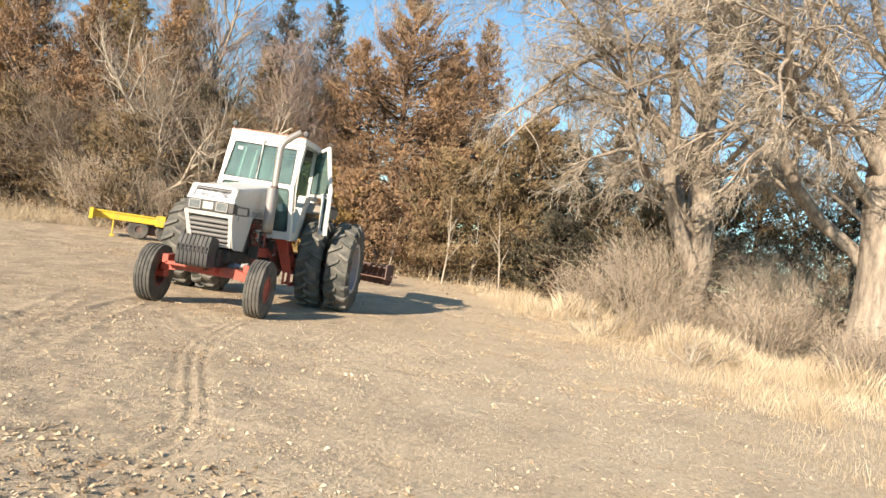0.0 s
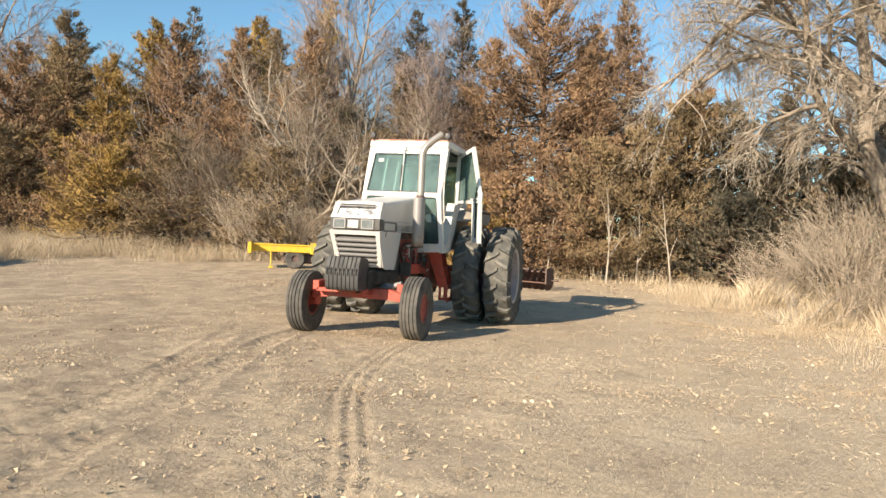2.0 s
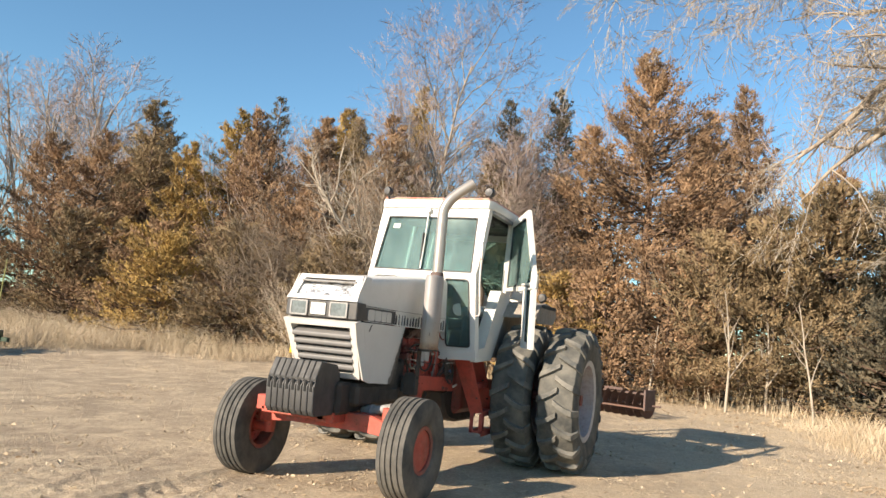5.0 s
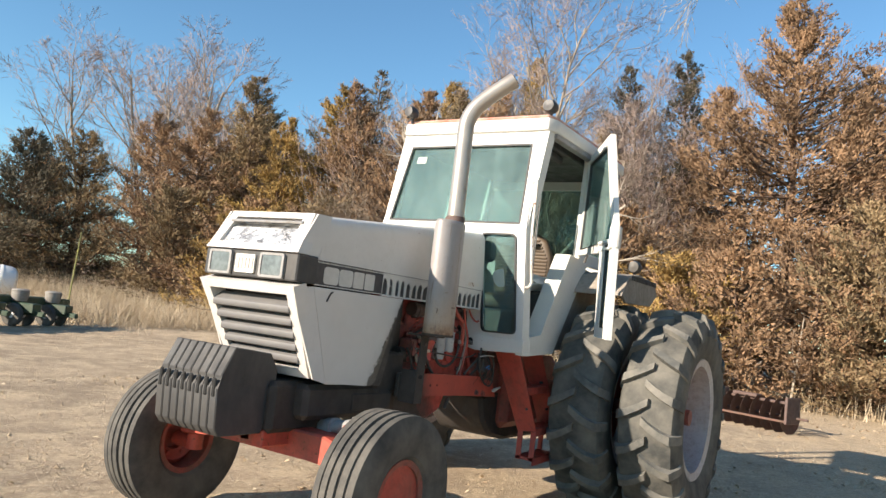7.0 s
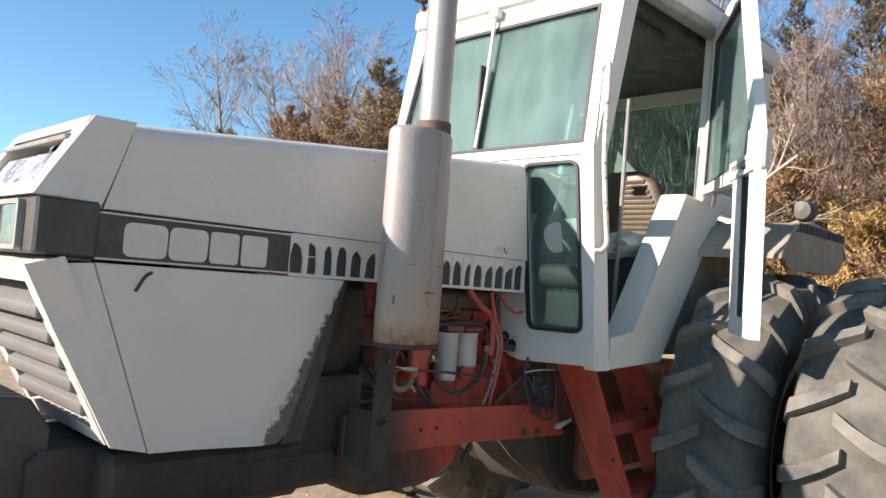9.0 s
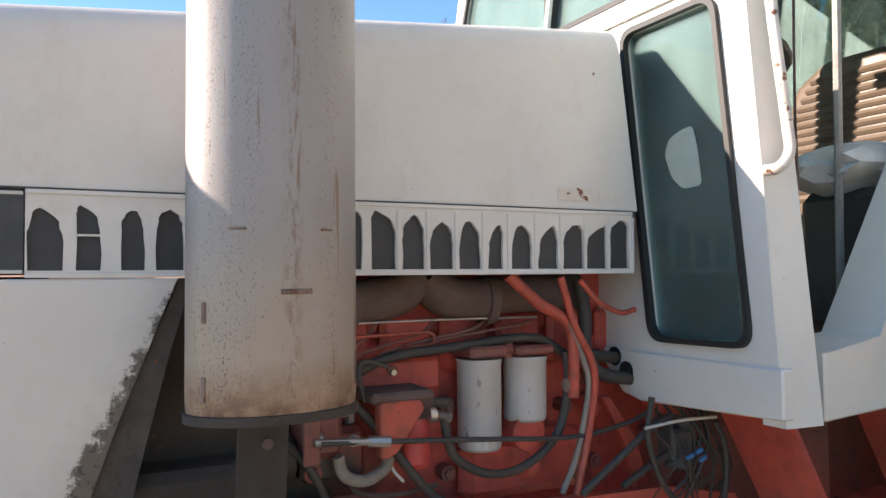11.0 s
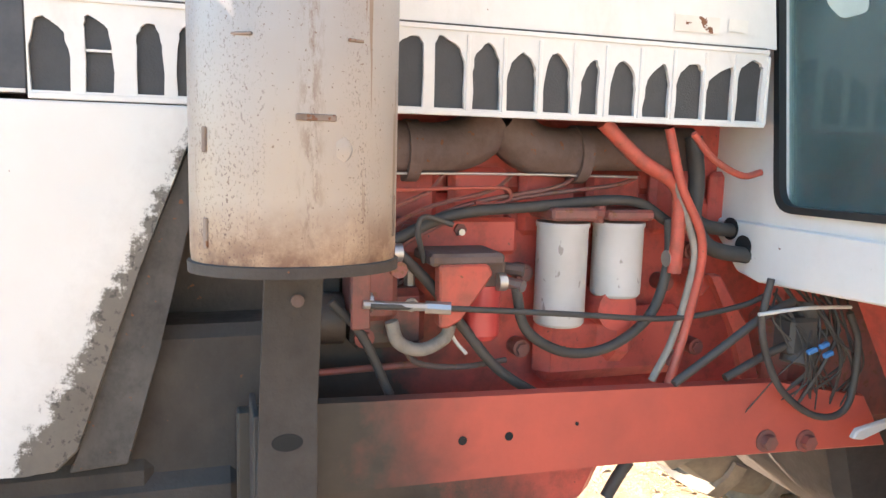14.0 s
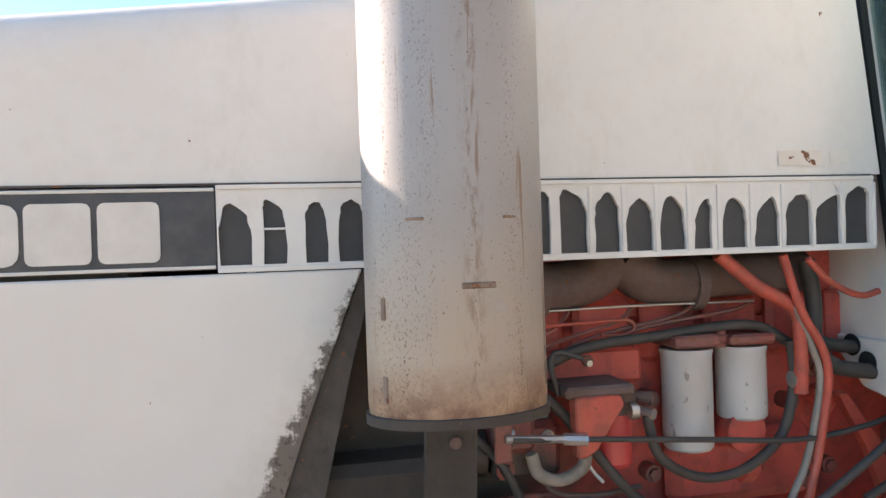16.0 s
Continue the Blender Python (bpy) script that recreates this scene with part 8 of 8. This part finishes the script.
box(bm, (0.85, -0.14, 0.52), (1.15, 0.14, 0.90), 0.012)
sub("hitch_box", bm, "yellow", yf)
bm = bm_new()
rod(bm, (-0.45, 0.0, 0.05), (-0.45, 0.0, 0.60), 0.025, seg=8)
rod(bm, (-0.52, 0.0, 0.03), (-0.38, 0.0, 0.03), 0.04, seg=8)
sub("leg", bm, "yellow", yf)
bm = bm_new()
box(bm, (-0.05, 0.2, 0.18), (1.4, 0.5, 0.5), 0.05)
sub("gearbox", bm, "rust", yf, "dark rusty lower casing")
for x_ in (0.35, 1.25):
    bm = bm_new()
    lathe(bm, [(0.12, -0.10), (0.30, -0.11), (0.35, -0.06), (0.35, 0.06), (0.30, 0.11), (0.12, 0.10)], (x_, 0.1, 0.34), "Y", 26, close=True)
    wh = sub("wheel", bm, "tyre", yf, "dark rubber wheel")
    bm = bm_new()
    lathe(bm, [(0.0001, -0.05), (0.13, -0.07), (0.13, 0.07), (0.0001, 0.05)], (x_, 0.1, 0.34), "Y", 16)
    sub("hub", bm, "rust", yf, parent=wh)

# disc gang behind the rear wheels
dg = yard_thing("disc_gang", 0.95, 11.5, -24.0, "rusty red disc harrow gang lying on the ground", "harrow")
bm = bm_new()
box(bm, (-0.72, -0.04, 0.50), (0.72, 0.04, 0.55), 0.01)
box(bm, (-0.5, -0.12, 0.55), (0.0, 0.08, 0.61), 0.01)
sub("gang_bar", bm, "rust", dg, "weathered steel gang bar")
bm = bm_new()
box(bm, (-0.72, -0.33, 0.20), (0.72, -0.29, 0.24), 0.008)
sub("scraper_bar", bm, "discred", dg)
for x_ in (-0.72, 0.72):
    bm = bm_new()
    box(bm, (x_ - 0.025, -0.34, 0.18), (x_ + 0.025, 0.06, 0.64), 0.008)
    sub("end_standard", bm, "rust", dg)
for i in range(7):
    x_ = -0.60 + 0.20 * i
    bm = bm_new()
    lathe(bm, [(0.02, -0.06), (0.12, -0.052), (0.24, -0.02), (0.305, 0.020), (0.310, 0.026), (0.24, -0.008), (0.12, -0.040), (0.02, -0.048)], (x_, -0.02, 0.29), "X", 26, close=True)
    sub("disc_blade", bm, "discred", dg, "rusty concave disc blade" if i == 0 else "")
bm = bm_new()
rod(bm, (-0.8, -0.02, 0.29), (0.95, -0.02, 0.29), 0.022, seg=8)
sub("axle", bm, "rust", dg)

# machine far behind the planter
fm = yard_thing("farm_machine", -36.0, 15.0, 20.0, "distant blue-grey farm machine on steel legs", "machine")
bm = bm_new()
prism(bm, [(-1.0, 1.5), (1.1, 1.9), (1.1, 2.6), (0.3, 2.75), (-1.0, 2.7)], -0.8, 0.8, "Y", 0.03)
sub("hopper", bm, "bluegrey", fm, "blue-grey sheet steel hopper")
bm = bm_new()
box(bm, (-1.2, -0.5, 1.2), (1.3, 0.5, 1.45), 0.03, Matrix.Rotation(radians(-9), 3, "Y"))
sub("chute", bm, "bluegrey", fm)
for x_, y_ in ((-0.8, -0.6), (0.8, -0.6), (-0.8, 0.6), (0.8, 0.6)):
    bm = bm_new()
    box(bm, (x_ - 0.06, y_ - 0.06, 0), (x_ + 0.06, y_ + 0.06, 1.6), 0.01)
    sub("leg", bm, "bluegrey", fm)

for i_, (x_, y_, h_) in enumerate(((-17.6, 10.8, 0.8), (-19.4, 11.4, 0.7), (7.6, 7.0, 1.2), (8.8, 3.2, 1.0))):
    bare_tree(x_, y_, h_, 90 + i_, "low heap of pale fallen branches", 9, 0.03, 1.4, BR, "bark_pale", split=1.0, twig="bark_pale", name="branch_pile", cat="branches")

# clods and small stones on the bare earth
cx_, cy_ = scatter(26000, -7, 7, -10.5, 4, lambda x, y: np.clip(0.15 + 0.8 * sstep(vnoise(x, y, 0.9, 0) + 0.5 * vnoise(x, y, 3, 1), 0.0, 0.8), 0, 1))
n_ = len(cx_)
oct_ = np.array([(1, 0, 0), (0, 1, 0), (-1, 0, 0), (0, -1, 0), (0, 0, 0.8), (0, 0, -0.5)], float)
size_ = RNG.uniform(0.005, 0.013, n_) * (1 + 1.0 * (RNG.random(n_) > 0.93))
v_ = oct_[None] * size_[:, None, None] * RNG.uniform(0.6, 1.4, (n_, 6, 1))
a_ = RNG.random(n_) * math.tau
rot_ = np.stack([v_[..., 0] * np.cos(a_)[:, None] - v_[..., 1] * np.sin(a_)[:, None], v_[..., 0] * np.sin(a_)[:, None] + v_[..., 1] * np.cos(a_)[:, None], v_[..., 2]], -1)
rot_ += np.stack([cx_, cy_, gh(cx_, cy_) + 0.3 * size_], 1)[:, None, :]
tri_ = np.array([(0, 1, 4), (1, 2, 4), (2, 3, 4), (3, 0, 4), (1, 0, 5), (2, 1, 5), (3, 2, 5), (0, 3, 5)])
f_ = (np.arange(n_)[:, None, None] * 6 + tri_[None]).reshape(-1, 3)
tagged(mesh_np("earth_clods", rot_.reshape(-1, 3), f_, "earth"), "small clods of dry earth", "clods", kind="stuff")
